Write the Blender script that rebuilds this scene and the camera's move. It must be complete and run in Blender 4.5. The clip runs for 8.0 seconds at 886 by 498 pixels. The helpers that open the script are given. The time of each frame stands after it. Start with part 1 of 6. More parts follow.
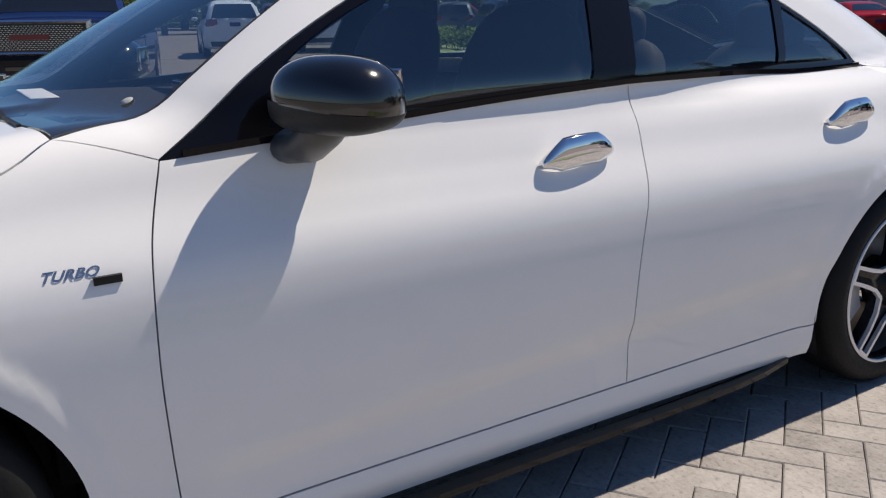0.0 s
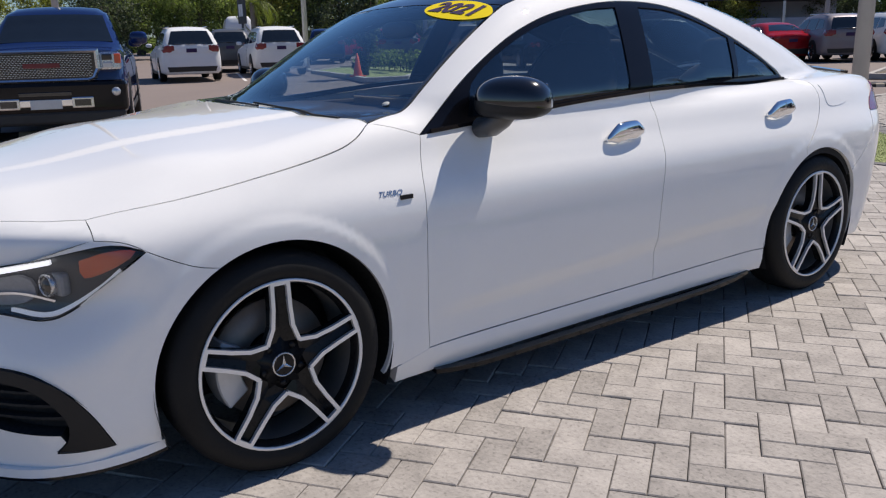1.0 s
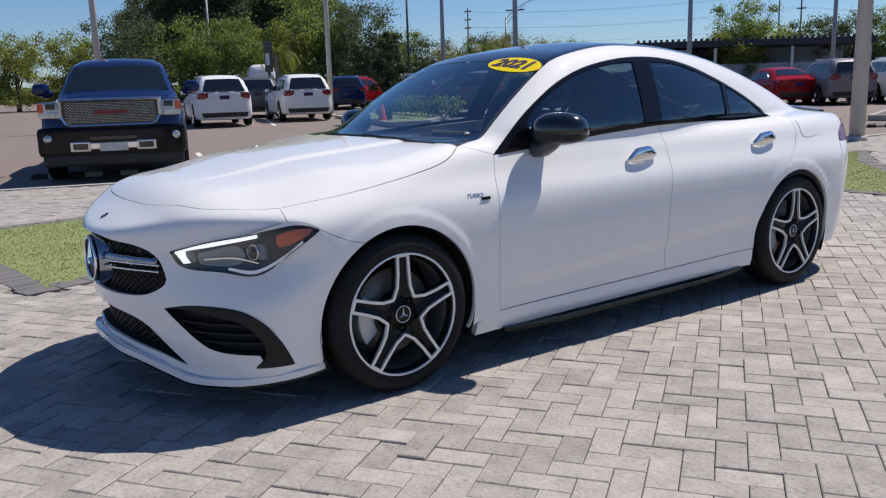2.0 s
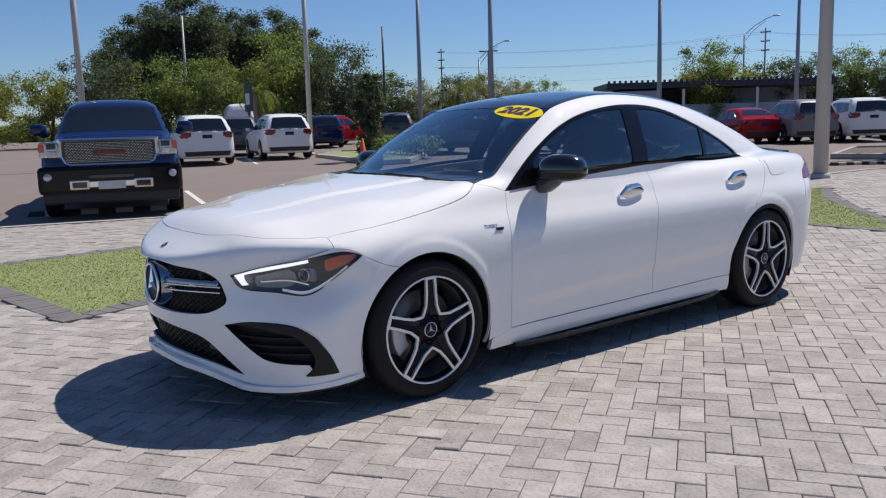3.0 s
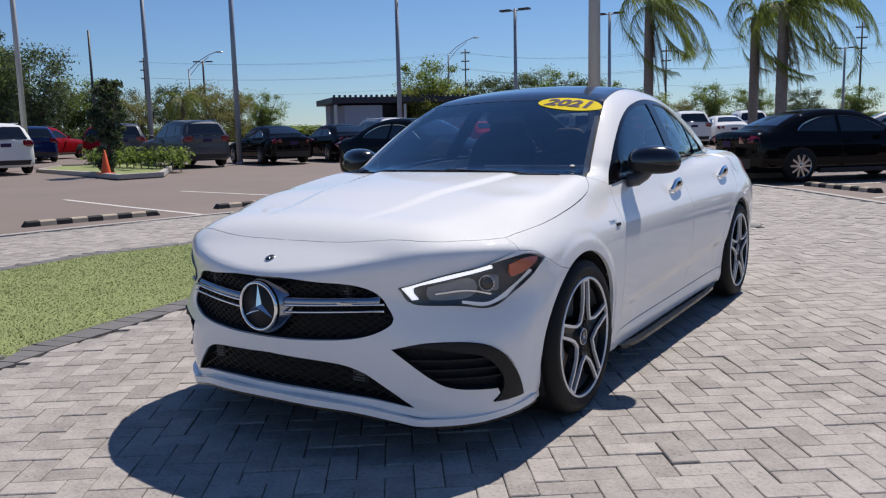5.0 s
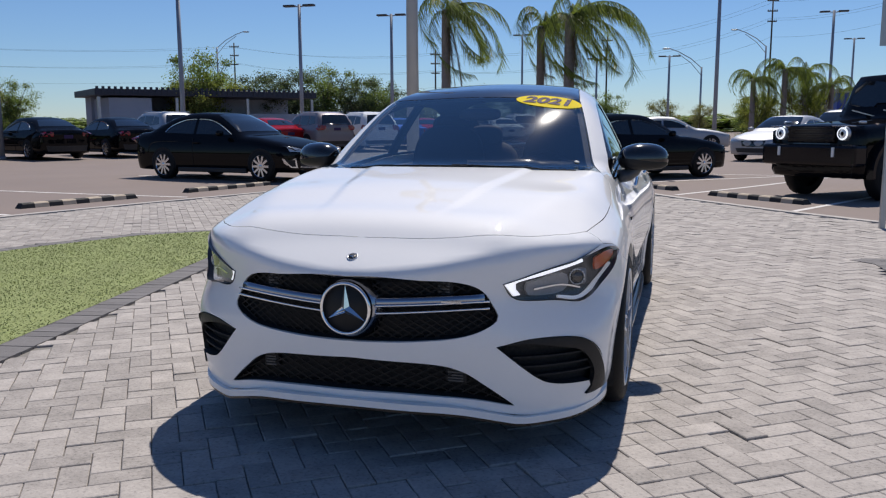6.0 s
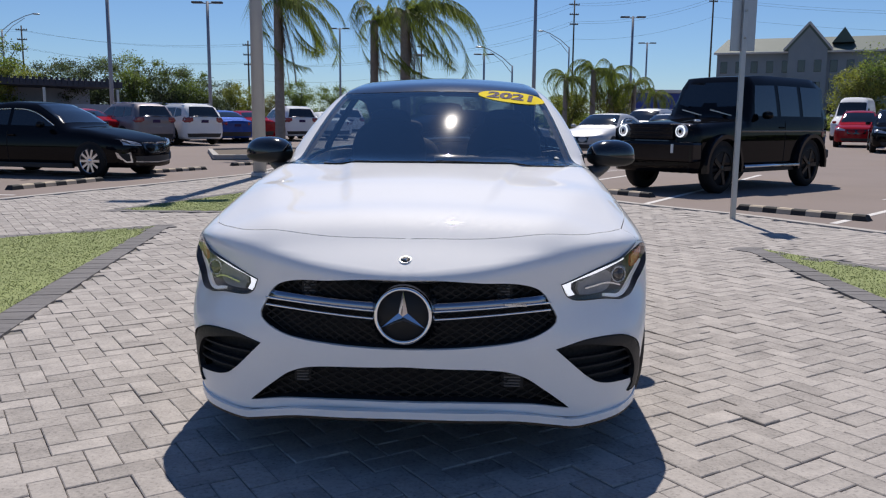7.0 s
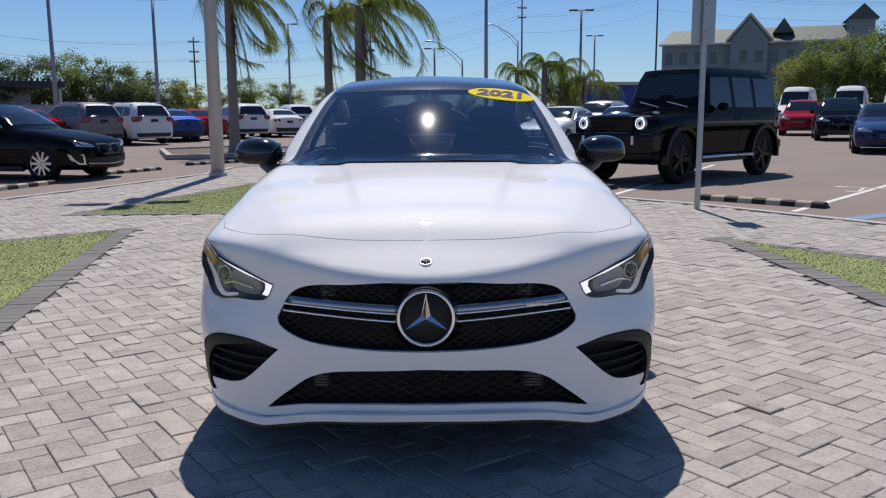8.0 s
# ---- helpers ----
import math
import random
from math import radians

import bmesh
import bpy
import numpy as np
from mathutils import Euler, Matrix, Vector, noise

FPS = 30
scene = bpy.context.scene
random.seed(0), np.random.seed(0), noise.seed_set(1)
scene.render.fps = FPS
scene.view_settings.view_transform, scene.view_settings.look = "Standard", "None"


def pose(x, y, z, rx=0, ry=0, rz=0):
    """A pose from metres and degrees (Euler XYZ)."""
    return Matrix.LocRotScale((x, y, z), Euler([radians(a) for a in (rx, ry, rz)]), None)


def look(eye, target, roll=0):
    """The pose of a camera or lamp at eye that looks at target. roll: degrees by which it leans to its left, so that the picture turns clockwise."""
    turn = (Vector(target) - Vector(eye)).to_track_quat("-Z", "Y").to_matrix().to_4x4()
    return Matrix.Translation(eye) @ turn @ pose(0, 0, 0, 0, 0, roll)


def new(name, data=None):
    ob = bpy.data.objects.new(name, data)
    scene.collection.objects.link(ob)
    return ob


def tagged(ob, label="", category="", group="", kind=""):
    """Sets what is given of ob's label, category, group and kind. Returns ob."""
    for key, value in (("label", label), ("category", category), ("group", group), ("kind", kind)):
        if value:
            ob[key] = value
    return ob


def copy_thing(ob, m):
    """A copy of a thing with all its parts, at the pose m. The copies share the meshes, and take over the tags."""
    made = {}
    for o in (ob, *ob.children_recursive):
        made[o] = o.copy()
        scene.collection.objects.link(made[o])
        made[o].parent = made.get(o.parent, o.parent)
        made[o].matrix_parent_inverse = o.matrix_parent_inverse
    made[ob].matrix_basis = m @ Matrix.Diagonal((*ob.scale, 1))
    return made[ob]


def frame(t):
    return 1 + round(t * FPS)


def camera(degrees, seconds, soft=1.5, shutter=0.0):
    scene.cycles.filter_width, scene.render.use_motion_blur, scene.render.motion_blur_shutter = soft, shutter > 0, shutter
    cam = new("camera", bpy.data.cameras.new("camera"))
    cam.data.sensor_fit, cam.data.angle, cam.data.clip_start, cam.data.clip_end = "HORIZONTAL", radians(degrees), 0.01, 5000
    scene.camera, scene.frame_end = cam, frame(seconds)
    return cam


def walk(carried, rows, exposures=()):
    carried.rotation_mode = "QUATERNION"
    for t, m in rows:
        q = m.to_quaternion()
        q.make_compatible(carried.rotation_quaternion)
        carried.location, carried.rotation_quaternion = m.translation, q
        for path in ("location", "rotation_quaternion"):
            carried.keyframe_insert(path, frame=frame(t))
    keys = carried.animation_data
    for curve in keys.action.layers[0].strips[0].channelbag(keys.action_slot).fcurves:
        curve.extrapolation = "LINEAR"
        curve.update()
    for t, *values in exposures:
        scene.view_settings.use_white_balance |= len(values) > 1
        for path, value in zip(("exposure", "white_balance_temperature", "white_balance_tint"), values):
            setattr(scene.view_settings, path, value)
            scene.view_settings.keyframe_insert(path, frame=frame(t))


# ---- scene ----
cam = camera(56.3, 8.0, soft=1.2)
METRES, EYE, TILT, LEAN, TURN = 8.721, 1.5, 0.0, 0.0, 0.0
PATH = [
    (0, (2.246, 0.235, 1.146), (0.607, 1.247, 0.609), -0.7),
    (0.5, (2.583, -0.384, 1.158), (0.99, 0.713, 0.648), -1.3),
    (1, (2.927, -0.926, 1.205), (1.363, 0.22, 0.714), -1.3),
    (1.5, (3.293, -1.361, 1.214), (1.704, -0.232, 0.767), -1.8),
    (2.8, (3.86, -2.116, 1.248), (2.273, -0.938, 0.943), -1.6),
    (3, (3.87, -2.187, 1.257), (2.297, -0.988, 0.957), -1.6),
    (3.5, (3.625, -2.47, 1.212), (2.137, -1.164, 0.928), -1.4),
    (4, (3.236, -2.702, 1.196), (1.835, -1.301, 0.923), -1.4),
    (4.2, (3.057, -2.788, 1.21), (1.715, -1.332, 0.933), -1.6),
    (5.5, (1.635, -3.381, 1.175), (0.808, -1.582, 0.89), -0.8),
    (6, (1.107, -3.558, 1.181), (0.556, -1.658, 0.887), -0.2),
    (6.5, (0.628, -3.551, 1.167), (0.298, -1.602, 0.865), 0.3),
    (7, (0.27, -3.558, 1.181), (0.162, -1.585, 0.875), 0.5),
    (7.5, (0.093, -3.468, 1.185), (0.082, -1.494, 0.869), 0.1),
    (8, (0.047, -3.551, 1.201), (0.054, -1.576, 0.882), -0.4),
]
walk(cam, [(t, look(eye, target, roll)) for t, eye, target, roll in PATH], [(0, -.1, 6980, 13), (1, -.05, 6720, 13), (2, -.05, 6560, 13), (3.5, -.08, 6520, 13), (8, -.12, 6540, 13)])


# ---------- world, sun ----------
SUN_UP, SUN_WAY = 56.0, (-.03, 1.0)   # height in degrees; the sun stands that way in the plan
world = bpy.data.worlds.new("world")
scene.world = world
world.use_nodes = True
sky = world.node_tree.nodes.new("ShaderNodeTexSky")
sky.sky_type, sky.sun_disc = 'NISHITA', False
sky.sun_elevation, sky.sun_rotation = radians(SUN_UP), math.atan2(SUN_WAY[0], SUN_WAY[1])
sky.altitude, sky.air_density, sky.dust_density, sky.ozone_density = 300, 1.0, .0, 5.0
deep = world.node_tree.nodes.new("ShaderNodeVectorMath")
deep.operation = 'MULTIPLY'
deep.inputs[1].default_value = (.80, .96, 1.16)
world.node_tree.links.new(sky.outputs[0], deep.inputs[0])
world.node_tree.links.new(deep.outputs[0], world.node_tree.nodes["Background"].inputs[0])
world.node_tree.nodes["Background"].inputs[1].default_value = .082
sun = new("sun", bpy.data.lights.new("sun", 'SUN'))
sun.data.energy, sun.data.angle, sun.data.color = 5.15, radians(.53), (1, .945, .85)
to_sun = Vector((SUN_WAY[0], SUN_WAY[1], 0)).normalized() * math.cos(radians(SUN_UP)) + Vector((0, 0, math.sin(radians(SUN_UP))))
sun.matrix_world = look(to_sun * 50, (0, 0, 0))


# ---------- materials ----------
def mat(name, color, rough=.5, metal=0.0, spread=.12, scale=8.0, fine=90.0, bump=0.0, coat=0.0, coat_rough=.03, spec=.5, by_object=0.0, by_island=0.0, detail=4.0, spots=0.0, world_place=False):
    """A surface with its own colour, varied at two scales, and fine relief; by_object and by_island vary whole pieces."""
    m = bpy.data.materials.new(name)
    m.use_nodes = True
    nt = m.node_tree
    b = nt.nodes["Principled BSDF"]
    b.inputs["Metallic"].default_value, b.inputs["Specular IOR Level"].default_value = metal, spec
    b.inputs["Coat Weight"].default_value, b.inputs["Coat Roughness"].default_value = coat, coat_rough
    co = nt.nodes.new("ShaderNodeTexCoord")
    big, small = nt.nodes.new("ShaderNodeTexNoise"), nt.nodes.new("ShaderNodeTexNoise")
    for n, s in ((big, scale), (small, fine)):
        n.inputs["Scale"].default_value, n.inputs["Detail"].default_value = s, detail
        nt.links.new(nt.nodes.new("ShaderNodeNewGeometry").outputs["Position"] if world_place else co.outputs["Object"], n.inputs["Vector"])
    mix = nt.nodes.new("ShaderNodeMath")
    mix.operation = 'MULTIPLY_ADD'
    mix.inputs[1].default_value = .55
    nt.links.new(big.outputs[0], mix.inputs[0])
    half = nt.nodes.new("ShaderNodeMath")
    half.operation = 'MULTIPLY'
    half.inputs[1].default_value = .45
    nt.links.new(small.outputs[0], half.inputs[0])
    nt.links.new(half.outputs[0], mix.inputs[2])
    value = mix.outputs[0]
    for amount, kind in ((by_object, "ShaderNodeObjectInfo"), (by_island, "ShaderNodeNewGeometry")):
        if amount:
            info = nt.nodes.new(kind)
            add = nt.nodes.new("ShaderNodeMath")
            add.operation = 'MULTIPLY_ADD'
            add.inputs[1].default_value = amount
            nt.links.new(info.outputs["Random" if amount is by_object and kind == "ShaderNodeObjectInfo" else "Random Per Island"], add.inputs[0])
            off = nt.nodes.new("ShaderNodeMath")
            off.operation = 'SUBTRACT'
            off.inputs[1].default_value = amount / 2
            nt.links.new(add.outputs[0], off.inputs[0])
            nt.links.new(value, add.inputs[2])
            value = off.outputs[0]
    if spots:
        pits, cut, less = nt.nodes.new("ShaderNodeTexNoise"), nt.nodes.new("ShaderNodeMapRange"), nt.nodes.new("ShaderNodeMath")
        pits.inputs["Scale"].default_value, pits.inputs["Detail"].default_value = 70, 9
        nt.links.new(nt.nodes.new("ShaderNodeNewGeometry").outputs["Position"], pits.inputs["Vector"])
        cut.inputs["From Min"].default_value, cut.inputs["From Max"].default_value = .54, .76
        cut.inputs["To Max"].default_value = spots
        nt.links.new(pits.outputs[0], cut.inputs["Value"])
        less.operation = 'SUBTRACT'
        nt.links.new(value, less.inputs[0])
        nt.links.new(cut.outputs[0], less.inputs[1])
        value = less.outputs[0]
    ramp = nt.nodes.new("ShaderNodeMapRange")
    ramp.inputs["From Min"].default_value, ramp.inputs["From Max"].default_value = .25, .75
    ramp.inputs["To Min"].default_value, ramp.inputs["To Max"].default_value = 1 - spread, 1 + spread
    ramp.clamp = False
    nt.links.new(value, ramp.inputs["Value"])
    tint = nt.nodes.new("ShaderNodeVectorMath")
    tint.operation = 'SCALE'
    tint.inputs[0].default_value = color
    nt.links.new(ramp.outputs[0], tint.inputs["Scale"])
    nt.links.new(tint.outputs[0], b.inputs["Base Color"])
    rr = nt.nodes.new("ShaderNodeMapRange")
    rr.inputs["From Min"].default_value, rr.inputs["From Max"].default_value = .3, .7
    rr.inputs["To Min"].default_value, rr.inputs["To Max"].default_value = max(rough * .85, .01), min(rough * 1.12, 1)
    nt.links.new(small.outputs[0], rr.inputs["Value"])
    nt.links.new(rr.outputs[0], b.inputs["Roughness"])
    if bump:
        bp = nt.nodes.new("ShaderNodeBump")
        bp.inputs["Strength"].default_value, bp.inputs["Distance"].default_value = min(bump, 1), .004
        nt.links.new(small.outputs[0], bp.inputs["Height"])
        nt.links.new(bp.outputs[0], b.inputs["Normal"])
    return m


def glass_mat(name, tint, gloss=(1.0, 1.0, 1.0), rough=.0, ior=1.75, bloom=.0):
    """A thin tinted pane: it lets light straight through and reflects by Fresnel."""
    m = bpy.data.materials.new(name)
    m.use_nodes = True
    nt = m.node_tree
    nt.nodes.clear()
    o, mix = nt.nodes.new("ShaderNodeOutputMaterial"), nt.nodes.new("ShaderNodeMixShader")
    tr, gl, lw = nt.nodes.new("ShaderNodeBsdfTransparent"), nt.nodes.new("ShaderNodeBsdfGlossy"), nt.nodes.new("ShaderNodeLayerWeight")
    po, fr = nt.nodes.new("ShaderNodeMath"), nt.nodes.new("ShaderNodeMath")
    tr.inputs[0].default_value = (*tint, 1)
    gl.inputs[0].default_value, gl.inputs[1].default_value = (*gloss, 1), rough
    # a thin pane reflects alike from both sides
    base = ((ior - 1) / (ior + 1)) ** 2
    lw.inputs[0].default_value = .5
    po.operation, fr.operation = 'POWER', 'MULTIPLY_ADD'
    po.inputs[1].default_value, fr.inputs[1].default_value, fr.inputs[2].default_value = 5, 1 - base, base
    nt.links.new(lw.outputs["Facing"], po.inputs[0])
    nt.links.new(po.outputs[0], fr.inputs[0])
    nt.links.new(fr.outputs[0], mix.inputs[0])
    nt.links.new(tr.outputs[0], mix.inputs[1])
    nt.links.new(gl.outputs[0], mix.inputs[2])
    nt.links.new(mix.outputs[0], o.inputs[0])
    # faint rough gloss that widens the sun's glint, standing in for lens bloom
    if bloom:
        halo, both = nt.nodes.new("ShaderNodeBsdfGlossy"), nt.nodes.new("ShaderNodeMixShader")
        halo.inputs[1].default_value, both.inputs[0].default_value = .12, bloom
        nt.links.new(gl.outputs[0], both.inputs[1])
        nt.links.new(halo.outputs[0], both.inputs[2])
        nt.links.new(both.outputs[0], mix.inputs[2])
    return m


def lamp_mat(name, color, strength):
    m = bpy.data.materials.new(name)
    m.use_nodes = True
    b = m.node_tree.nodes["Principled BSDF"]
    b.inputs["Base Color"].default_value = b.inputs["Emission Color"].default_value = (*color, 1)
    b.inputs["Emission Strength"].default_value, b.inputs["Roughness"].default_value = strength, .3
    return m


WHITE = mat("white_car_paint", (.84, .84, .835), .6, spread=.015, coat=1.0, coat_rough=.015, spec=.15)
BLACK_GLOSS = mat("black_gloss_paint", (.006, .006, .007), .15, spread=.1, coat=1.0)
DARK_CHROME = mat("dark_chrome", (.33, .35, .40), .14, 1.0, spread=.04)
BARREL = mat("wheel_barrel_grey", (.19, .187, .183), .4, .3, spread=.2)
SATIN_BLACK = mat("gloss_black_trim", (.006, .006, .008), .08, spread=.15, spec=.3)
BLACK_PLASTIC = mat("black_plastic", (.014, .014, .015), .5, spread=.15, bump=.1, spec=.3)
GREY_PLASTIC = mat("grey_plastic", (.07, .07, .072), .4, spread=.12)
DARK_INSIDE = mat("dark_lining", (.010, .010, .011), .85, spread=.2)
CABIN = mat("black_cabin_leather", (.024, .024, .026), .8, spread=.2, bump=.15, spec=.2)
CHROME = mat("chrome", (.82, .83, .85), .06, 1.0, spread=.03)
SATIN = mat("satin_silver", (.55, .56, .58), .28, 1.0, spread=.06)
POLISHED = mat("machined_alloy", (.80, .80, .81), .4, .5, spread=.06)
RIM_BLACK = mat("rim_black", (.010, .010, .011), .3, spread=.15, coat=.25, spec=.1)
RUBBER = mat("tyre_rubber", (.013, .013, .0135), .62, spread=.25, bump=.25, spec=.2)
STEEL = mat("brake_disc_steel", (.30, .25, .21), .45, .5, spread=.15)
CALIPER = mat("silver_caliper", (.60, .61, .63), .4, .3, spread=.08)
AMBER = mat("amber_reflector", (.55, .075, .02), .2, spread=.1, coat=1.0)
RED_LENS = mat("red_lamp_lens", (.20, .004, .016), .12, spread=.15, coat=1.0)
YELLOW = mat("yellow_vinyl", (.86, .66, .02), .8, spread=.03, spec=.1)
NAVY_INK = mat("dark_blue_ink", (.035, .015, .07), .8, spread=.1)
PAPER = mat("white_paper", (.75, .75, .74), .7, spread=.05)
DECAL = mat("faded_grey_decal", (.34, .36, .37), .7, spread=.3, scale=60)
GLASS = glass_mat("tinted_car_glass", (.72, .83, .87), (.86, .97, 1.0), ior=2.2)
SCREEN = glass_mat("windscreen_glass", (.88, .92, .95), (.80, .95, 1.0), ior=2.7, bloom=.009)
REAR_GLASS = glass_mat("dark_rear_glass", (.22, .27, .29), (.86, .97, 1.0), ior=2.2)
LENS = glass_mat("clear_lens", (.94, .95, .97), ior=1.45)
BOWL = mat("lamp_reflector_metal", (.26, .265, .275), .4, .15, spread=.25)
HOUSING = mat("lamp_housing_dark", (.05, .053, .06), .35, .05, spread=.3)
MESH_BLACK = mat("matt_black_mesh", (.006, .006, .0065), .55, spread=.2, spec=.3)


def leafy(m, share=.4):
    """Lets part of the light through a thin leaf."""
    nt = m.node_tree
    b, o = nt.nodes["Principled BSDF"], nt.nodes["Material Output"]
    tl, mix = nt.nodes.new("ShaderNodeBsdfTranslucent"), nt.nodes.new("ShaderNodeMixShader")
    warm = nt.nodes.new("ShaderNodeVectorMath")
    warm.operation = 'MULTIPLY'
    warm.inputs[1].default_value = (1.25, 1.35, .7)
    nt.links.new(b.inputs["Base Color"].links[0].from_socket, warm.inputs[0])
    nt.links.new(warm.outputs[0], tl.inputs[0])
    mix.inputs[0].default_value = share
    nt.links.new(b.outputs[0], mix.inputs[1])
    nt.links.new(tl.outputs[0], mix.inputs[2])
    nt.links.new(mix.outputs[0], o.inputs[0])
    return m


DRL = lamp_mat("daytime_light", (.95, .97, 1.0), .85)
DRL_LOW = lamp_mat("dim_light_guide", (.7, .72, .75), .28)


from mathutils import geometry


# ---------- mesh helpers ----------
def mesh_of(name, verts, faces, material, smooth=True, vnormals=None):
    me = bpy.data.meshes.new(name)
    me.from_pydata([tuple(v) for v in verts], [], [tuple(int(i) for i in f) for f in faces])
    for m in (material if isinstance(material, (list, tuple)) else [material]):
        me.materials.append(m)
    me.polygons.foreach_set("use_smooth", [bool(smooth)] * len(me.polygons))
    me.update()
    if vnormals is not None:
        me.normals_split_custom_set_from_vertices([tuple(n) for n in vnormals])
    return me


def part(name, data, material, parent, label="", smooth=None):
    """One mesh object (from a bmesh or a mesh) under a thing or a part."""
    if isinstance(data, bmesh.types.BMesh):
        me = bpy.data.meshes.new(name)
        data.to_mesh(me)
        data.free()
        me.materials.append(material)
        if smooth is not None:
            me.polygons.foreach_set("use_smooth", [smooth] * len(me.polygons))
    else:
        me = data
    ob = new(name, me)
    ob.parent = parent
    return tagged(ob, label) if label else ob


def thing(name, label, category, group="", kind="", at=None):
    ob = new(name)
    if at is not None:
        ob.matrix_world = at
    return tagged(ob, label, category, group, kind)


def bm_box(x0, x1, y0, y1, z0, z1, bevel=0.0, seg=2, bm=None):
    bm = bm or bmesh.new()
    made = bmesh.ops.create_cube(bm, size=1)["verts"]
    for v in made:
        v.co = Vector(((x0 + x1) / 2 + v.co.x * (x1 - x0), (y0 + y1) / 2 + v.co.y * (y1 - y0), (z0 + z1) / 2 + v.co.z * (z1 - z0)))
    if bevel:
        es = list({e for v in made for e in v.link_edges})
        bmesh.ops.bevel(bm, geom=es, offset=bevel, segments=seg, profile=.5, affect='EDGES')
    return bm


def bm_tube(a, b, r0, r1=None, n=12, bm=None, caps=True):
    """A tapered round bar from a to b."""
    bm = bm or bmesh.new()
    a, b = Vector(a), Vector(b)
    turn = (b - a).to_track_quat('Z', 'Y').to_matrix()
    rings = []
    for p, r in ((a, r0), (b, r0 if r1 is None else r1)):
        rings.append([bm.verts.new(p + turn @ Vector((r * math.cos(i * math.tau / n), r * math.sin(i * math.tau / n), 0))) for i in range(n)])
    for i in range(n):
        bm.faces.new((rings[0][i], rings[0][(i + 1) % n], rings[1][(i + 1) % n], rings[1][i])).smooth = True
    if caps:
        bm.faces.new(rings[0][::-1])
        bm.faces.new(rings[1])
    return bm


def bm_spin(profile, n=40, bm=None, axis='x', at=(0, 0, 0)):
    """A turned shape: profile of (along, radius), round an axis through at; closed where it meets the axis."""
    bm = bm or bmesh.new()
    rings = []
    for s, r in profile:
        ring = []
        for i in range(n if r > 1e-6 else 1):
            c, d = r * math.cos(i * math.tau / n), r * math.sin(i * math.tau / n)
            p = {'x': (s, c, d), 'y': (d, s, c), 'z': (c, d, s)}[axis]
            ring.append(bm.verts.new(Vector(at) + Vector(p)))
        rings.append(ring)
    for p, q in zip(rings, rings[1:]):
        for i in range(n):
            j = (i + 1) % n
            vs = [p[i % len(p)], p[j % len(p)], q[j % len(q)], q[i % len(q)]]
            vs = [v for k, v in enumerate(vs) if v not in vs[:k]]
            if len(vs) > 2:
                bm.faces.new(vs).smooth = True
    bmesh.ops.recalc_face_normals(bm, faces=bm.faces[:])
    return bm


def bm_blob(cx, cy, cz, rx, ry, rz, power=2.6, nu=24, nv=14, bm=None):
    """A rounded box-like ball."""
    bm = bm or bmesh.new()
    sp = lambda v: math.copysign(abs(v) ** (2 / power), v)
    rows = []
    for j in range(nv + 1):
        b = math.pi * (j / nv - .5)
        row = []
        for i in range(nu if 0 < j < nv else 1):
            a = math.tau * i / nu
            row.append(bm.verts.new((cx + rx * sp(math.cos(b)) * sp(math.cos(a)), cy + ry * sp(math.cos(b)) * sp(math.sin(a)), cz + rz * sp(math.sin(b)))))
        rows.append(row)
    for p, q in zip(rows, rows[1:]):
        for i in range(nu):
            vs = [p[i % len(p)], p[(i + 1) % nu % len(p)], q[(i + 1) % nu % len(q)], q[i % len(q)]]
            vs = [v for k, v in enumerate(vs) if v not in vs[:k]]
            if len(vs) > 2:
                bm.faces.new(vs).smooth = True
    return bm


def bm_bar(points, half_w, half_h, up=(0, 0, 1), bm=None, bevel=0.0):
    """A rectangular bar swept along points."""
    bm = bm or bmesh.new()
    pts = [Vector(p) for p in points]
    up = Vector(up)
    rings = []
    for i, p in enumerate(pts):
        t = (pts[min(i + 1, len(pts) - 1)] - pts[max(i - 1, 0)]).normalized()
        s = t.cross(up).normalized()
        v = s.cross(t)
        rings.append([bm.verts.new(p + s * a * half_w + v * b * half_h) for a, b in ((-1, -1), (1, -1), (1, 1), (-1, 1))])
    for a, b in zip(rings, rings[1:]):
        for i in range(4):
            bm.faces.new((a[i], a[(i + 1) % 4], b[(i + 1) % 4], b[i]))
    bm.faces.new(rings[0][::-1])
    bm.faces.new(rings[-1])
    bmesh.ops.recalc_face_normals(bm, faces=bm.faces[:])
    return bm


def bm_round(points, half_w, half_h, up=(0, 0, 1), n=12):
    """A bar of oval section swept along points."""
    bm, pts, up, rings = bmesh.new(), [Vector(p) for p in points], Vector(up), []
    for i, p in enumerate(pts):
        t = (pts[min(i + 1, len(pts) - 1)] - pts[max(i - 1, 0)]).normalized()
        s = t.cross(up).normalized()
        v = s.cross(t)
        rings.append([bm.verts.new(p + s * math.cos(a) * half_w + v * math.sin(a) * half_h) for a in np.linspace(0, math.tau, n + 1)[:-1]])
    for a, b in zip(rings, rings[1:]):
        for i in range(n):
            bm.faces.new((a[i], a[(i + 1) % n], b[(i + 1) % n], b[i]))
    bm.faces.new(rings[0][::-1])
    bm.faces.new(rings[-1])
    bmesh.ops.recalc_face_normals(bm, faces=bm.faces[:])
    return bm


def grown(field, p, out):
    """Points moved onto the level that lies out metres off the surface."""
    p = np.array(p, float)
    for _ in range(5):
        g = np.stack([(field(p + e) - field(p - e)) / .004 for e in np.eye(3) * .002], -1)
        p = p - ((field(p) - out) / np.maximum((g * g).sum(-1), .05))[:, None] * g
    return p


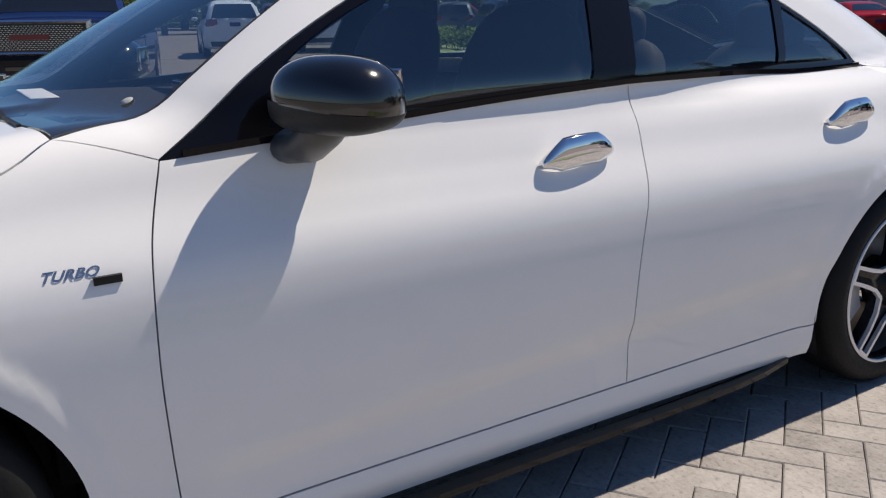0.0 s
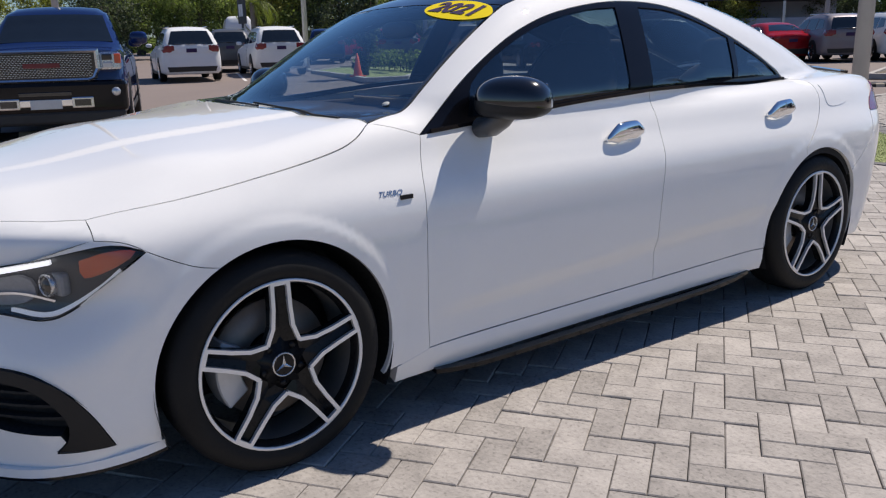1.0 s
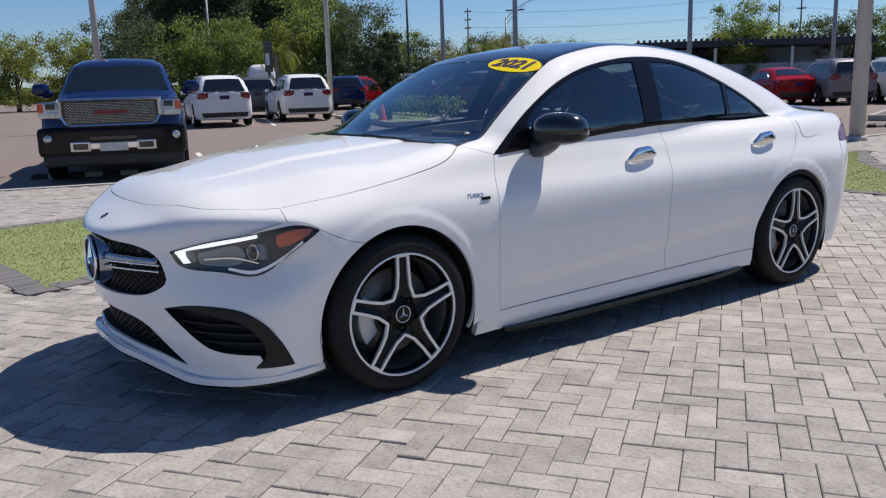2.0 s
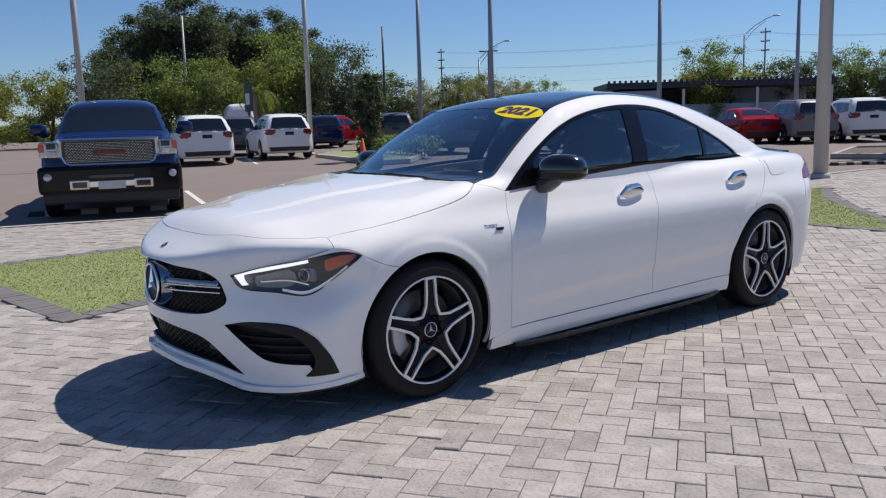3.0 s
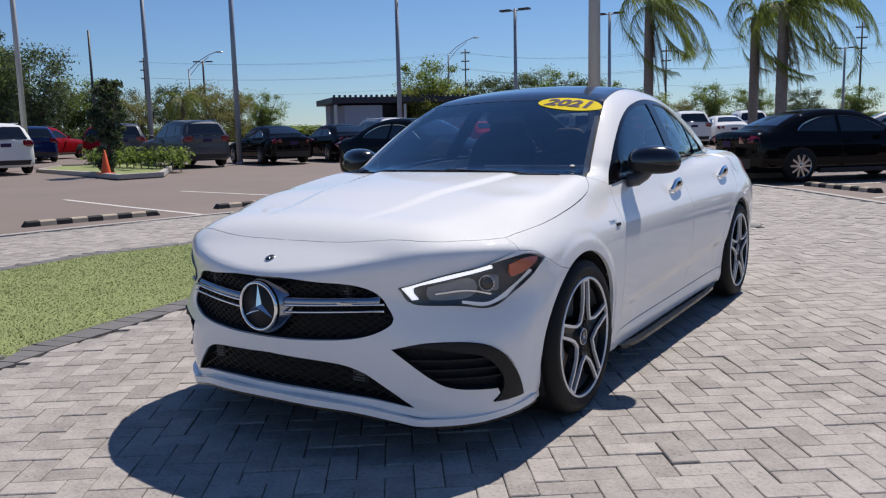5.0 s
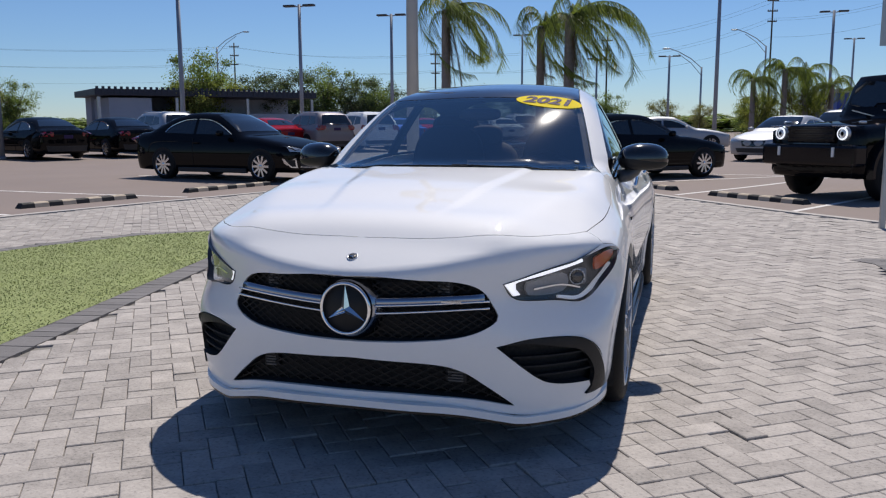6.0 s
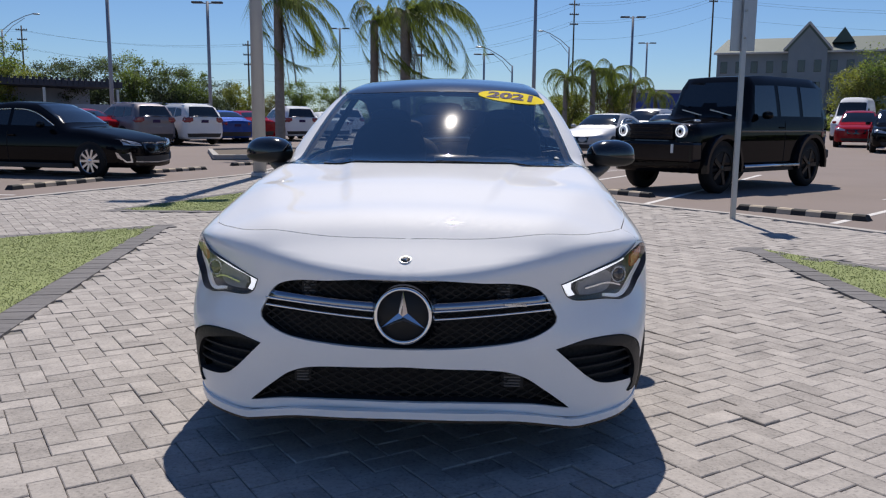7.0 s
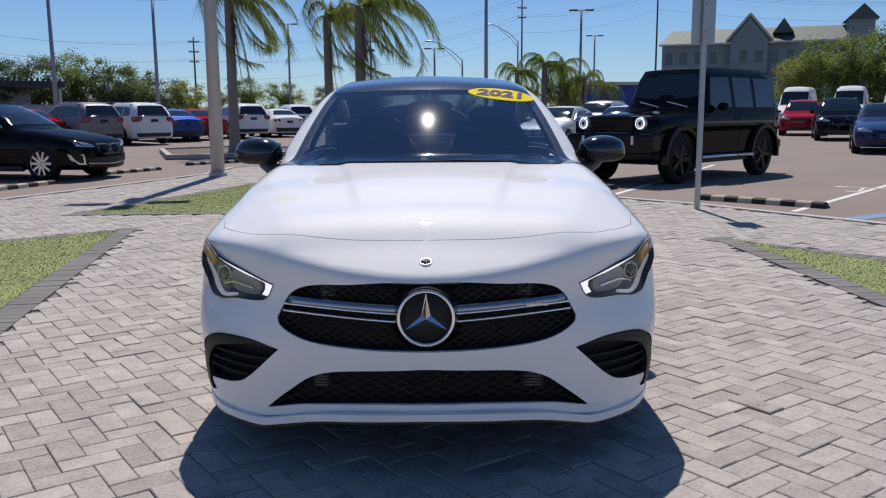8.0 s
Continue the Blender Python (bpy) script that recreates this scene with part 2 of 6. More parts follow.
def smooth_line(pts, gap):
    """A Catmull-Rom line through pts, in even steps of about gap."""
    p = np.array(pts, float)
    if len(p) == 2:
        n = max(2, int(np.linalg.norm(p[1] - p[0]) / gap) + 1)
        return p[0] + (p[1] - p[0]) * np.linspace(0, 1, n)[:, None]
    q = np.vstack([2 * p[0] - p[1], p, 2 * p[-1] - p[-2]])
    out = []
    for a, b, c, d in zip(q, q[1:], q[2:], q[3:]):
        n = max(1, int(round(np.linalg.norm(c - b) / gap)))
        u = (np.arange(n) / n)[:, None]
        out.append(.5 * (2 * b + (c - a) * u + (2 * a - 5 * b + 4 * c - d) * u ** 2 + (3 * b - a - 3 * c + d) * u ** 3))
    return np.vstack(out + [p[-1:]])


def inside(poly, pts):
    x, y = pts[:, 0], pts[:, 1]
    odd = np.zeros(len(pts), bool)
    for (x0, y0), (x1, y1) in zip(poly, np.roll(poly, -1, 0)):
        if y0 != y1:
            odd ^= ((y0 > y) != (y1 > y)) & (x < (x1 - x0) * (y - y0) / (y1 - y0) + x0)
    return odd


def inset(poly, by):
    nxt = np.roll(poly, -1, 0)
    area = (poly[:, 0] * nxt[:, 1] - poly[:, 1] * nxt[:, 0]).sum()
    t = np.roll(poly, -1, 0) - np.roll(poly, 1, 0)
    t /= np.maximum(np.linalg.norm(t, axis=1, keepdims=True), 1e-9)
    n = np.stack([-t[:, 1], t[:, 0]], 1) * (1 if area > 0 else -1)
    return poly + n * by


def fill(loops, gap):
    """Triangles that fill the first loop but for the others, with points about gap apart inside."""
    edge = np.vstack(loops)
    lo, hi = edge.min(0), edge.max(0)
    gx, gy = np.meshgrid(np.arange(lo[0], hi[0] + gap, gap), np.arange(lo[1], hi[1] + gap, gap * .87))
    gx = gx + (np.arange(gx.shape[0]) % 2)[:, None] * gap / 2
    grid = np.stack([gx.ravel(), gy.ravel()], 1)
    keep = np.zeros(len(grid), bool)
    for lp in loops:
        keep ^= inside(lp, grid)
    grid = grid[keep]
    if len(grid):
        near = np.min(((grid[:, None] - edge[None]) ** 2).sum(-1), 1) if len(grid) * len(edge) < 4e6 else np.array([((g - edge) ** 2).sum(-1).min() for g in grid])
        grid = grid[near > (.55 * gap) ** 2]
    pts = np.vstack([edge, grid])
    edges, start = [], 0
    for lp in loops:
        edges += [(start + i, start + (i + 1) % len(lp)) for i in range(len(lp))]
        start += len(lp)
    vs, _, fs, *_ = geometry.delaunay_2d_cdt([Vector(p) for p in pts], edges, [], 0, 1e-7)
    vs = np.array([tuple(v) for v in vs])
    fs = np.array([f for f in fs if len(f) == 3])
    mid = vs[fs].mean(1)
    keep = np.zeros(len(fs), bool)
    for lp in loops:
        keep ^= inside(lp, mid)
    return vs, fs[keep]


def panel(name, outline, way, material, holes=(), gap=.03, shrink=.0020, rim=.016, out=0.0, field=None, mirror=False, both=False, back=.5, edge_free=None):
    """A sheet of the body between outlines (3D points), seen along way; its rim turns inwards. both: joined with its mirror image."""
    field = field or body_field
    d = np.array(way, float) / np.linalg.norm(way)
    u = np.cross(d, (0, 0, 1.0)) if abs(d[2]) < .9 else np.array((1.0, 0, 0))
    u = u / np.linalg.norm(u)
    v = np.cross(u, d)
    loops = [inset(np.stack([lp @ u, lp @ v], 1), shrink if n == 0 else -shrink) for n, lp in enumerate([np.asarray(outline), *map(np.asarray, holes)])]
    if both:
        for n, lp in enumerate([np.asarray(outline)]):
            mid = np.abs(lp[:, 0]) < 1e-3
            loops[0][mid] = np.stack([lp[mid] @ u, lp[mid] @ v], 1)
    vs, fs = fill(loops, gap)
    depth = np.asarray(outline) @ d
    start = vs[:, :1] * u + vs[:, 1:] * v + d * (depth.min() - back)
    p = cast_on(field, start, d, depth.max() - depth.min() + back + .5)
    if both:
        p[np.abs(p[:, 0]) < 2e-3, 0] = 0
    if out:
        p = grown(field, p, out)
    g = np.stack([field(p + e) - field(p - e) for e in np.eye(3) * .003], -1)
    nrm = g / np.linalg.norm(g, axis=1, keepdims=True)
    tri = p[fs]
    flip = (np.cross(tri[:, 1] - tri[:, 0], tri[:, 2] - tri[:, 0]) * nrm[fs[:, 0]]).sum(1) < 0
    fs[flip] = fs[flip][:, ::-1]
    if rim:
        edges = {}
        for f in fs:
            for a, b in ((f[0], f[1]), (f[1], f[2]), (f[2], f[0])):
                edges[(a, b)] = 1
        open_edges = [(a, b) for a, b in edges if (b, a) not in edges and not (both and abs(p[a, 0]) < 1e-3 and abs(p[b, 0]) < 1e-3)]
        ids = {i: n for n, i in enumerate(dict.fromkeys(i for e in open_edges for i in e))}
        src = np.array(list(ids), int)
        n0 = len(p)
        p = np.vstack([p, p[src], p[src] - nrm[src] * rim])
        nrm_all = np.vstack([nrm, nrm[src], nrm[src]])
        quads = [(n0 + ids[b], n0 + ids[a], n0 + len(src) + ids[a], n0 + len(src) + ids[b]) for a, b in open_edges]
        faces = [tuple(f) for f in fs] + quads
    else:
        nrm_all, faces = nrm, [tuple(f) for f in fs]
    if mirror or both:
        q, qn = p * (-1, 1, 1), nrm_all * (-1, 1, 1)
        back_faces = [tuple(f[::-1]) for f in faces]
        if both:
            faces = faces + [tuple(i + len(p) for i in f) for f in back_faces]
            p, nrm_all = np.vstack([p, q]), np.vstack([nrm_all, qn])
        else:
            p, nrm_all, faces = q, qn, back_faces
    me = mesh_of(name, p, faces, material)
    n_skin = [len(f) == 3 for f in faces]
    me.polygons.foreach_set("use_smooth", n_skin)
    loop_normals = []
    for poly in me.polygons:
        if n_skin[poly.index]:
            loop_normals += [tuple(nrm_all[i]) for i in poly.vertices]
        else:
            loop_normals += [tuple(poly.normal)] * poly.loop_total
    me.normals_split_custom_set(loop_normals)
    return me


def cast_on(field, o, d, reach, steps=60):
    lo, hi, done = np.zeros(len(o)), np.full(len(o), float(reach)), np.zeros(len(o), bool)
    for i in range(1, steps + 1):
        s = reach * i / steps
        hit = (field(o + d * s) < 0) & ~done
        hi[hit], lo[hit] = s, reach * (i - 1) / steps
        done |= hit
    for _ in range(22):
        mid = (lo + hi) / 2
        hit = field(o + d * mid[:, None]) < 0
        hi, lo = np.where(hit, mid, hi), np.where(hit, lo, mid)
    p = o + d * hi[:, None]
    lost = ~done
    if lost.any() and done.any():
        p[lost] = (o + d * np.median(hi[done]))[lost]
        p[lost] = grown(field, p[lost], 0)
    return p


def loop_of(*lines):
    out = []
    for ln in lines:
        ln = np.asarray(ln, float)
        if out and np.linalg.norm(out[-1][-1] - ln[0]) < 1e-3:
            ln = ln[1:]
        out.append(ln)
    whole = np.vstack(out)
    return whole[:-1] if np.linalg.norm(whole[0] - whole[-1]) < 1e-3 else whole


def on_body(*pts, gap=.02, field=None, straight=False):
    line = np.array(pts, float) if straight else smooth_line(pts, gap)
    return grown(field or body_field, line, 0)


def word_mesh(text, size, extrude=0.0, bold=0.0):
    """Flat letters as vertices and triangles, centred on the origin."""
    data = bpy.data.curves.new("letters", 'FONT')
    data.body, data.size, data.align_x, data.align_y, data.extrude, data.resolution_u, data.offset = text, size, 'CENTER', 'CENTER', extrude, 3, bold
    ob = bpy.data.objects.new("letters", data)
    scene.collection.objects.link(ob)
    me = bpy.data.meshes.new_from_object(ob.evaluated_get(bpy.context.evaluated_depsgraph_get()))
    verts, faces = np.array([tuple(v.co) for v in me.vertices]), [tuple(p.vertices) for p in me.polygons]
    bpy.data.objects.remove(ob)
    bpy.data.meshes.remove(me)
    bpy.data.curves.remove(data)
    return verts, faces


# ---------- surface of the show car, as smooth fields (x half-width, y back from the front axle, z up) ----------
def spl(*knots):
    """A natural cubic through (x, y) knots, straight beyond them."""
    k = np.array(knots, float)
    x, y = k[:, 0], k[:, 1]
    n, h = len(x), np.diff(x)
    a, b = np.eye(n), np.zeros(n)
    for i in range(1, n - 1):
        a[i, i - 1:i + 2] = h[i - 1], 2 * (h[i - 1] + h[i]), h[i]
        b[i] = 6 * ((y[i + 1] - y[i]) / h[i] - (y[i] - y[i - 1]) / h[i - 1])
    m = np.linalg.solve(a, b)

    def at(q):
        q = np.asarray(q, float)
        c = np.clip(q, x[0], x[-1])
        i = np.clip(np.searchsorted(x, c) - 1, 0, n - 2)
        u, v, w = c - x[i], x[i + 1] - c, h[i]
        return (m[i] * v ** 3 + m[i + 1] * u ** 3) / (6 * w) + (y[i] / w - m[i] * w / 6) * v + (y[i + 1] / w - m[i + 1] * w / 6) * u
    return at


def chain(*knots):
    """A line through knots that never overshoots them."""
    k = np.array(knots, float)
    x, y = k[:, 0], k[:, 1]
    s = np.diff(y) / np.diff(x)
    m = np.r_[s[0], np.where(s[1:] * s[:-1] > 0, 2 * s[1:] * s[:-1] / np.where(s[1:] + s[:-1] == 0, 1, s[1:] + s[:-1]), 0), s[-1]]

    def at(q):
        c = np.clip(np.asarray(q, float), x[0], x[-1])
        i = np.clip(np.searchsorted(x, c) - 1, 0, len(x) - 2)
        h = x[i + 1] - x[i]
        t = (c - x[i]) / h
        return (1 + 2 * t) * (1 - t) ** 2 * y[i] + t * (1 - t) ** 2 * h * m[i] + t * t * (3 - 2 * t) * y[i + 1] + t * t * (t - 1) * h * m[i + 1]
    return at


def smax(a, b, k):
    g = np.maximum(k - np.abs(a - b), 0) / k
    return np.maximum(a, b) + g * g * k / 4


def step(a, b, q):
    u = np.clip((q - a) / (b - a), 0, 1)
    return u * u * (3 - 2 * u)


PLAN = spl((-1.0, .800), (-.6, .868), (-.3, .893), (0, .900), (.5, .890), (1.2, .886), (2.0, .894), (2.73, .905), (3.2, .880), (3.8, .745))
TUCK = spl((.08, .085), (.15, .058), (.22, .036), (.32, .024), (.45, .010), (.58, 0), (.68, .003), (.76, .022), (.84, .069), (.91, .100), (1.0, .130), (1.2, .25))
HOOD = spl((-1.02, .640), (-.95, .687), (-.865, .740), (-.80, .780), (-.75, .814), (-.5, .874), (-.2, .922), (.1, .957), (.4, .979), (.7, .985), (1.2, .985), (2.4, .99), (2.9, 1.005), (3.4, 1.015), (3.8, .985))
SAG = spl((-1.0, .19), (-.7, .132), (-.43, .082), (0, .042), (.4, .008), (1.0, .01), (2.9, .03), (3.8, .06))
NOSE = spl((.05, -.87), (.2, -.905), (.3, -.918), (.42, -.935), (.52, -.948), (.60, -.952), (.68, -.962), (.75, -.962), (.85, -.94))
TAIL = spl((.05, 3.55), (.3, 3.68), (.6, 3.74), (.85, 3.76), (1.0, 3.75), (1.2, 3.72))
WAIST = spl((.2, .775), (.57, .790), (1.1, .796), (1.7, .785), (2.1, .752), (2.4, .708), (2.87, .632), (3.3, .54), (3.7, .44))
ROOF = spl((.1, .82), (.4, 1.005), (.6, 1.121), (.8, 1.227), (1.0, 1.321), (1.15, 1.378), (1.3, 1.405), (1.5, 1.430), (1.75, 1.440), (2.0, 1.432), (2.4, 1.385), (2.8, 1.290), (3.2, 1.15), (3.6, .985))
CROWN = spl((.3, .32), (.6, .27), (1.1, .15), (2.0, .17), (2.8, .25), (3.6, .32))


def body_field(p):
    x, y, z = np.abs(p[..., 0]), p[..., 1], p[..., 2]
    wide = PLAN(y) - TUCK(np.clip(z, .05, 1.3))
    for hub in (0, 2.729):
        r = np.hypot(y - hub, z - .33)
        wide = wide + .0045 * step(.428, .392, r) * step(-.1, .25, z)
    line = .30 + .055 * y
    between = step(.45, .75, y) * step(2.55, 2.2, y)
    wide = wide - .016 * between * step(line + .05, line - .03, z) * step(.19, .26, z)
    ridge, bend = np.clip(.43 + .30 * (y + .9), .40, .68), .62 * step(.10, -.25, y)
    over = np.logaddexp(0, (x - ridge) / .022) * .022 / (.75 - ridge)
    top = HOOD(y) - SAG(y) * ((1 - bend) * (x / .75) ** 2 + bend * over)
    dome = .40 + .20 * np.clip((y - .4) / 1.2, -1, 0)
    top = top + .011 * step(dome + .040, dome - .016, x) * step(-.75, -.2, y) * step(.7, .4, y)
    high = step(.4, .62, z)
    front = NOSE(z) + (.40 + .20 * high) * x ** 2 + .28 * x ** 6
    rear = TAIL(z) - .26 * x ** 2 - .45 * x ** 6
    low = smax(smax(smax(x - wide, z - top, .10), front - y, .055 - .022 * high), y - rear, .08)
    h = z - .95
    side = WAIST(y) - .44 * h - .24 * h * np.abs(h)
    side = side - .05 * step(1.04, .90, z)
    cab = smax(x - side, z - (ROOF(y) - CROWN(y) * x ** 2), .10)
    cab = np.maximum(np.maximum(cab, .84 - z), np.maximum(.15 - y, y - 3.7))
    return -smax(-low, -cab, .035)


def normals(p):
    g = np.stack([body_field(p + e) - body_field(p - e) for e in np.eye(3) * .002], -1)
    return g / np.linalg.norm(g, axis=-1, keepdims=True)


# ---------- ground ----------
def rise(x, y):
    """The lot climbs very gently away from the pavers."""
    return .006 * max(0.0, math.hypot(x, max(y - 3, 0)) - 11)


ASPHALT = mat("worn_asphalt", (.205, .165, .148), .92, spread=.13, scale=.5, fine=45, bump=.5)
JOINT = mat("paver_joint_sand", (.19, .178, .165), .95, spread=.25, bump=.3)
PAVER = mat("grey_beige_paver", (.350, .322, .299), .88, spread=.34, scale=9, fine=60, bump=.6, spots=.32, world_place=True, by_object=.23, detail=7)
PAVER_FAR = mat("grey_beige_pavers", (.350, .322, .299), .88, spread=.34, scale=9, fine=60, bump=.6, spots=.32, world_place=True, by_island=.23, detail=7)
EDGER = mat("charcoal_paver", (.155, .148, .148), .9, spread=.15, scale=20, fine=150, bump=.4, by_island=.35)
CONCRETE = mat("kerb_concrete", (.40, .375, .35), .9, spread=.14, scale=3, fine=80, bump=.3)
LINE = mat("worn_white_line", (.62, .60, .58), .85, spread=.22, scale=9, fine=70, detail=8)
SOIL = mat("dry_soil", (.11, .085, .06), .95, spread=.3, scale=6, bump=.6)
GRASS = mat("turf_blades", (.245, .29, .105), .8, spread=.2, scale=1.6, fine=12, by_island=.2)
TURF = mat("turf_base", (.235, .275, .10), .95, spread=.25, scale=2.2, fine=60, bump=.15)


def flat(name, pts, z, material):
    me = mesh_of(name, [(x, y, z) for x, y in pts], [range(len(pts))], material, False)
    return tagged(new(name, me), kind="structure")


rings = [(0, 0)] + [(r, a) for r in (11, 20, 40, 80, 160, 320, 700) for a in range(48)]
gv = [(r * math.cos(a * math.tau / 48), 3 + r * math.sin(a * math.tau / 48)) for r, a in rings]
gf = [(0, 1 + a, 1 + (a + 1) % 48) for a in range(48)]
for k in range(6):
    gf += [(1 + 48 * k + a, 49 + 48 * k + a, 49 + 48 * k + (a + 1) % 48, 1 + 48 * k + (a + 1) % 48) for a in range(48)]
tagged(new("ground", mesh_of("ground", [(x, y, -.03 + rise(x, y)) for x, y in gv], gf, ASPHALT, True)), "worn brown-grey asphalt parking lot ground", kind="structure")

EDGE = np.array([(-12, -12), (11, -12), (9.5, -3), (6.4, 3), (4.93, 5.42), (3.6, 7.45), (2.5, 8.7), (1.2, 10.45), (-.2, 12.54), (-2.2, 14.8), (-3.6, 16.2), (-4.5, 17.0), (-5.0, 16.4), (-4.99, 14.14), (-5.81, 11.32), (-6.58, 8.93), (-7.05, 7.5), (-7.6, 5.6), (-7.97, 3.86), (-8.25, 2.2), (-8.8, .4), (-10, -4)])
pavement = flat("pavement", EDGE, -.012, JOINT)
tagged(pavement, "pale herringbone paver display area")
LAWNS = [np.array(p) for p in (
    [(-3.27, 5.47), (-2.73, 2.53), (-2.42, .95), (-2.17, -.4), (-2.02, -.93), (-2.85, -1.05), (-5.2, -1.35), (-5.42, .4), (-5.55, 2.0), (-5.25, 3.2), (-4.75, 4.3)],
    [(-4.65, 6.72), (.22, 6.78), (-2.3, 9.9), (-3.3, 11.6), (-3.75, 10.2)],
    [(2.69, 4.47), (2.82, 1.47), (2.95, .45), (6.0, 1.1), (4.6, 2.3), (3.755, 3.23)])]


def grow(poly, by):
    return inset(np.asarray(poly, float), by)


# kerb strip round the pavers
inner = grow(EDGE, .14)
kv, kf = [], []
for i, (a, b) in enumerate(zip(EDGE, inner)):
    kv += [(*a, -.03), (*a, .012), (*b, .012), (*b, -.03)]
n_e = len(EDGE)
for i in range(n_e):
    j = (i + 1) % n_e
    kf += [(4 * i + k, 4 * j + k, 4 * j + (k + 1) % 4, 4 * i + (k + 1) % 4) for k in range(3)]
tagged(new("kerb", mesh_of("kerb", kv, kf, CONCRETE, False)), "flush pale concrete kerb beside the pavers", kind="structure")

# lawns with charcoal edging pavers
rng = np.random.default_rng(5)
borders = []
for lawn in LAWNS:
    turf = grow(lawn, .205)
    borders.append(lawn)
    base = flat("lawn", turf, .006, TURF)
    tagged(base, "short green turf patch edged with charcoal pavers")
    lo, hi = turf.min(0), turf.max(0)
    q = rng.uniform(lo, hi, (int(np.prod(hi - lo) * 4200), 2))
    q = q[inside(turf, q)]
    a, h, w = rng.uniform(0, math.tau, len(q)), rng.uniform(.003, .013, len(q)), rng.uniform(.003, .006, len(q))
    lean = rng.normal(0, .014, (len(q), 2))
    sx, sy = np.cos(a) * w, np.sin(a) * w
    v = np.stack([np.stack([q[:, 0] - sx, q[:, 1] - sy, 0 * a + .004], 1), np.stack([q[:, 0] + sx, q[:, 1] + sy, 0 * a + .004], 1), np.stack([q[:, 0] + lean[:, 0], q[:, 1] + lean[:, 1], .006 + h], 1)], 1).reshape(-1, 3)
    blades = new("grass", mesh_of("grass", v, np.arange(len(v)).reshape(-1, 3), GRASS, False))
    tagged(blades, "short green turf blades", "grass", kind="stuff")
    ev, ef = [], []
    for a, b in zip(lawn, np.roll(lawn, -1, 0)):
        d = b - a
        ln = np.linalg.norm(d)
        d = d / ln
        nrm = np.array((-d[1], d[0]))
        if not inside(lawn, ((a + b) / 2 + nrm * .05)[None])[0]:
            nrm = -nrm
        m = max(1, int(ln / .1))
        for i in range(m):
            p, q2 = a + d * (ln * i / m + .003), a + d * (ln * (i + 1) / m - .003)
            n0, z = len(ev), .004 + .003 * rng.random()
            for c in (p, q2, q2 + nrm * .2, p + nrm * .2):
                ev.append((*c, z))
            ev += [(x, y, -.02) for x, y, _ in ev[n0:n0 + 4]]
            ef += [(n0, n0 + 1, n0 + 2, n0 + 3)] + [(n0 + k, n0 + 4 + k, n0 + 4 + (k + 1) % 4, n0 + (k + 1) % 4) for k in range(4)]
    tagged(new("lawn_edging", mesh_of("lawn_edging", ev, ef, EDGER, False)), "charcoal soldier-course edging pavers", kind="structure")

# herringbone pavers, 200 by 100 mm
TURN_P, U = radians(35.5), .1015
e1, e2 = np.array((math.cos(TURN_P), math.sin(TURN_P))), np.array((-math.sin(TURN_P), math.cos(TURN_P)))
cells = []
for k in range(-260, 260):
    for m in range(-110, 110):
        for a, b, w, h in ((k + 4 * m, k, 2, 1), (k + 4 * m, k + 1, 1, 2)):
            cells.append((a, b, w, h))
cells = np.array(cells, float)
mid = ((cells[:, 0] + cells[:, 2] / 2)[:, None] * e1 + (cells[:, 1] + cells[:, 3] / 2 - .743)[:, None] * e2) * U
keep = inside(grow(EDGE, .17), mid) & (mid[:, 1] > -6.5) & (np.abs(mid[:, 0]) < 10)
for lawn in borders:
    keep &= ~inside(grow(lawn, -.01), mid)
cells, mid = cells[keep], mid[keep]
G_, C_ = .0015, .0034


def brick(w, h):
    """Top with worn edges and sides of one paver, about its middle."""
    x, y = w * U / 2 - G_, h * U / 2 - G_
    v = [(sx * (x - C_), sy * (y - C_), 0) for sx, sy in ((-1, -1), (1, -1), (1, 1), (-1, 1))] + [(sx * x, sy * y, -.003) for sx, sy in ((-1, -1), (1, -1), (1, 1), (-1, 1))] + [(sx * x, sy * y, -.025) for sx, sy in ((-1, -1), (1, -1), (1, 1), (-1, 1))]
    return np.array(v), [(0, 1, 2, 3)] + [(a + (k + 1) % 4, a + k, a + 4 + k, a + 4 + (k + 1) % 4) for a in (0, 4) for k in range(4)]


near = (mid[:, 0] > 1.15) & (mid[:, 0] < 3.6) & (mid[:, 1] > -.9) & (mid[:, 1] < 1.7)
pick = np.flatnonzero(near)[:300]
jit = rng.normal(0, 1, (len(cells), 4)) * (.0016, .009, .006, .006)
turn = np.array([[e1[0], e2[0]], [e1[1], e2[1]]])
big_v, big_f = [], []
shapes = {(w, h): brick(w, h) for w, h in ((2, 1), (1, 2))}
alone = set(pick.tolist())
nv = 0
for i, (c, m) in enumerate(zip(cells, mid)):
    if i in alone:
        continue
    v, fcs = shapes[(int(c[2]), int(c[3]))]
    p = np.empty_like(v)
    p[:, :2] = v[:, :2] @ turn.T + m
    p[:, 2] = v[:, 2] + jit[i, 0] + v[:, 0] * jit[i, 1] + v[:, 1] * jit[i, 2]
    big_v.append(p)
    big_f += [tuple(nv + q for q in f2) for f2 in fcs]
    nv += 12
ob = new("paver_field", mesh_of("paver_field", np.vstack(big_v), big_f, PAVER_FAR, False))
ob.parent = pavement
tagged(ob, "pale grey-beige herringbone pavers", kind="stuff")
shape_me = {s: mesh_of("paver", *shapes[s], PAVER, False) for s in shapes}
for i in pick:
    o = new("paver", shape_me[(int(cells[i, 2]), int(cells[i, 3]))])
    o.parent = pavement
    o.matrix_local = pose(mid[i, 0], mid[i, 1], jit[i, 0], jit[i, 1] * 20, jit[i, 2] * 20, 35.5)

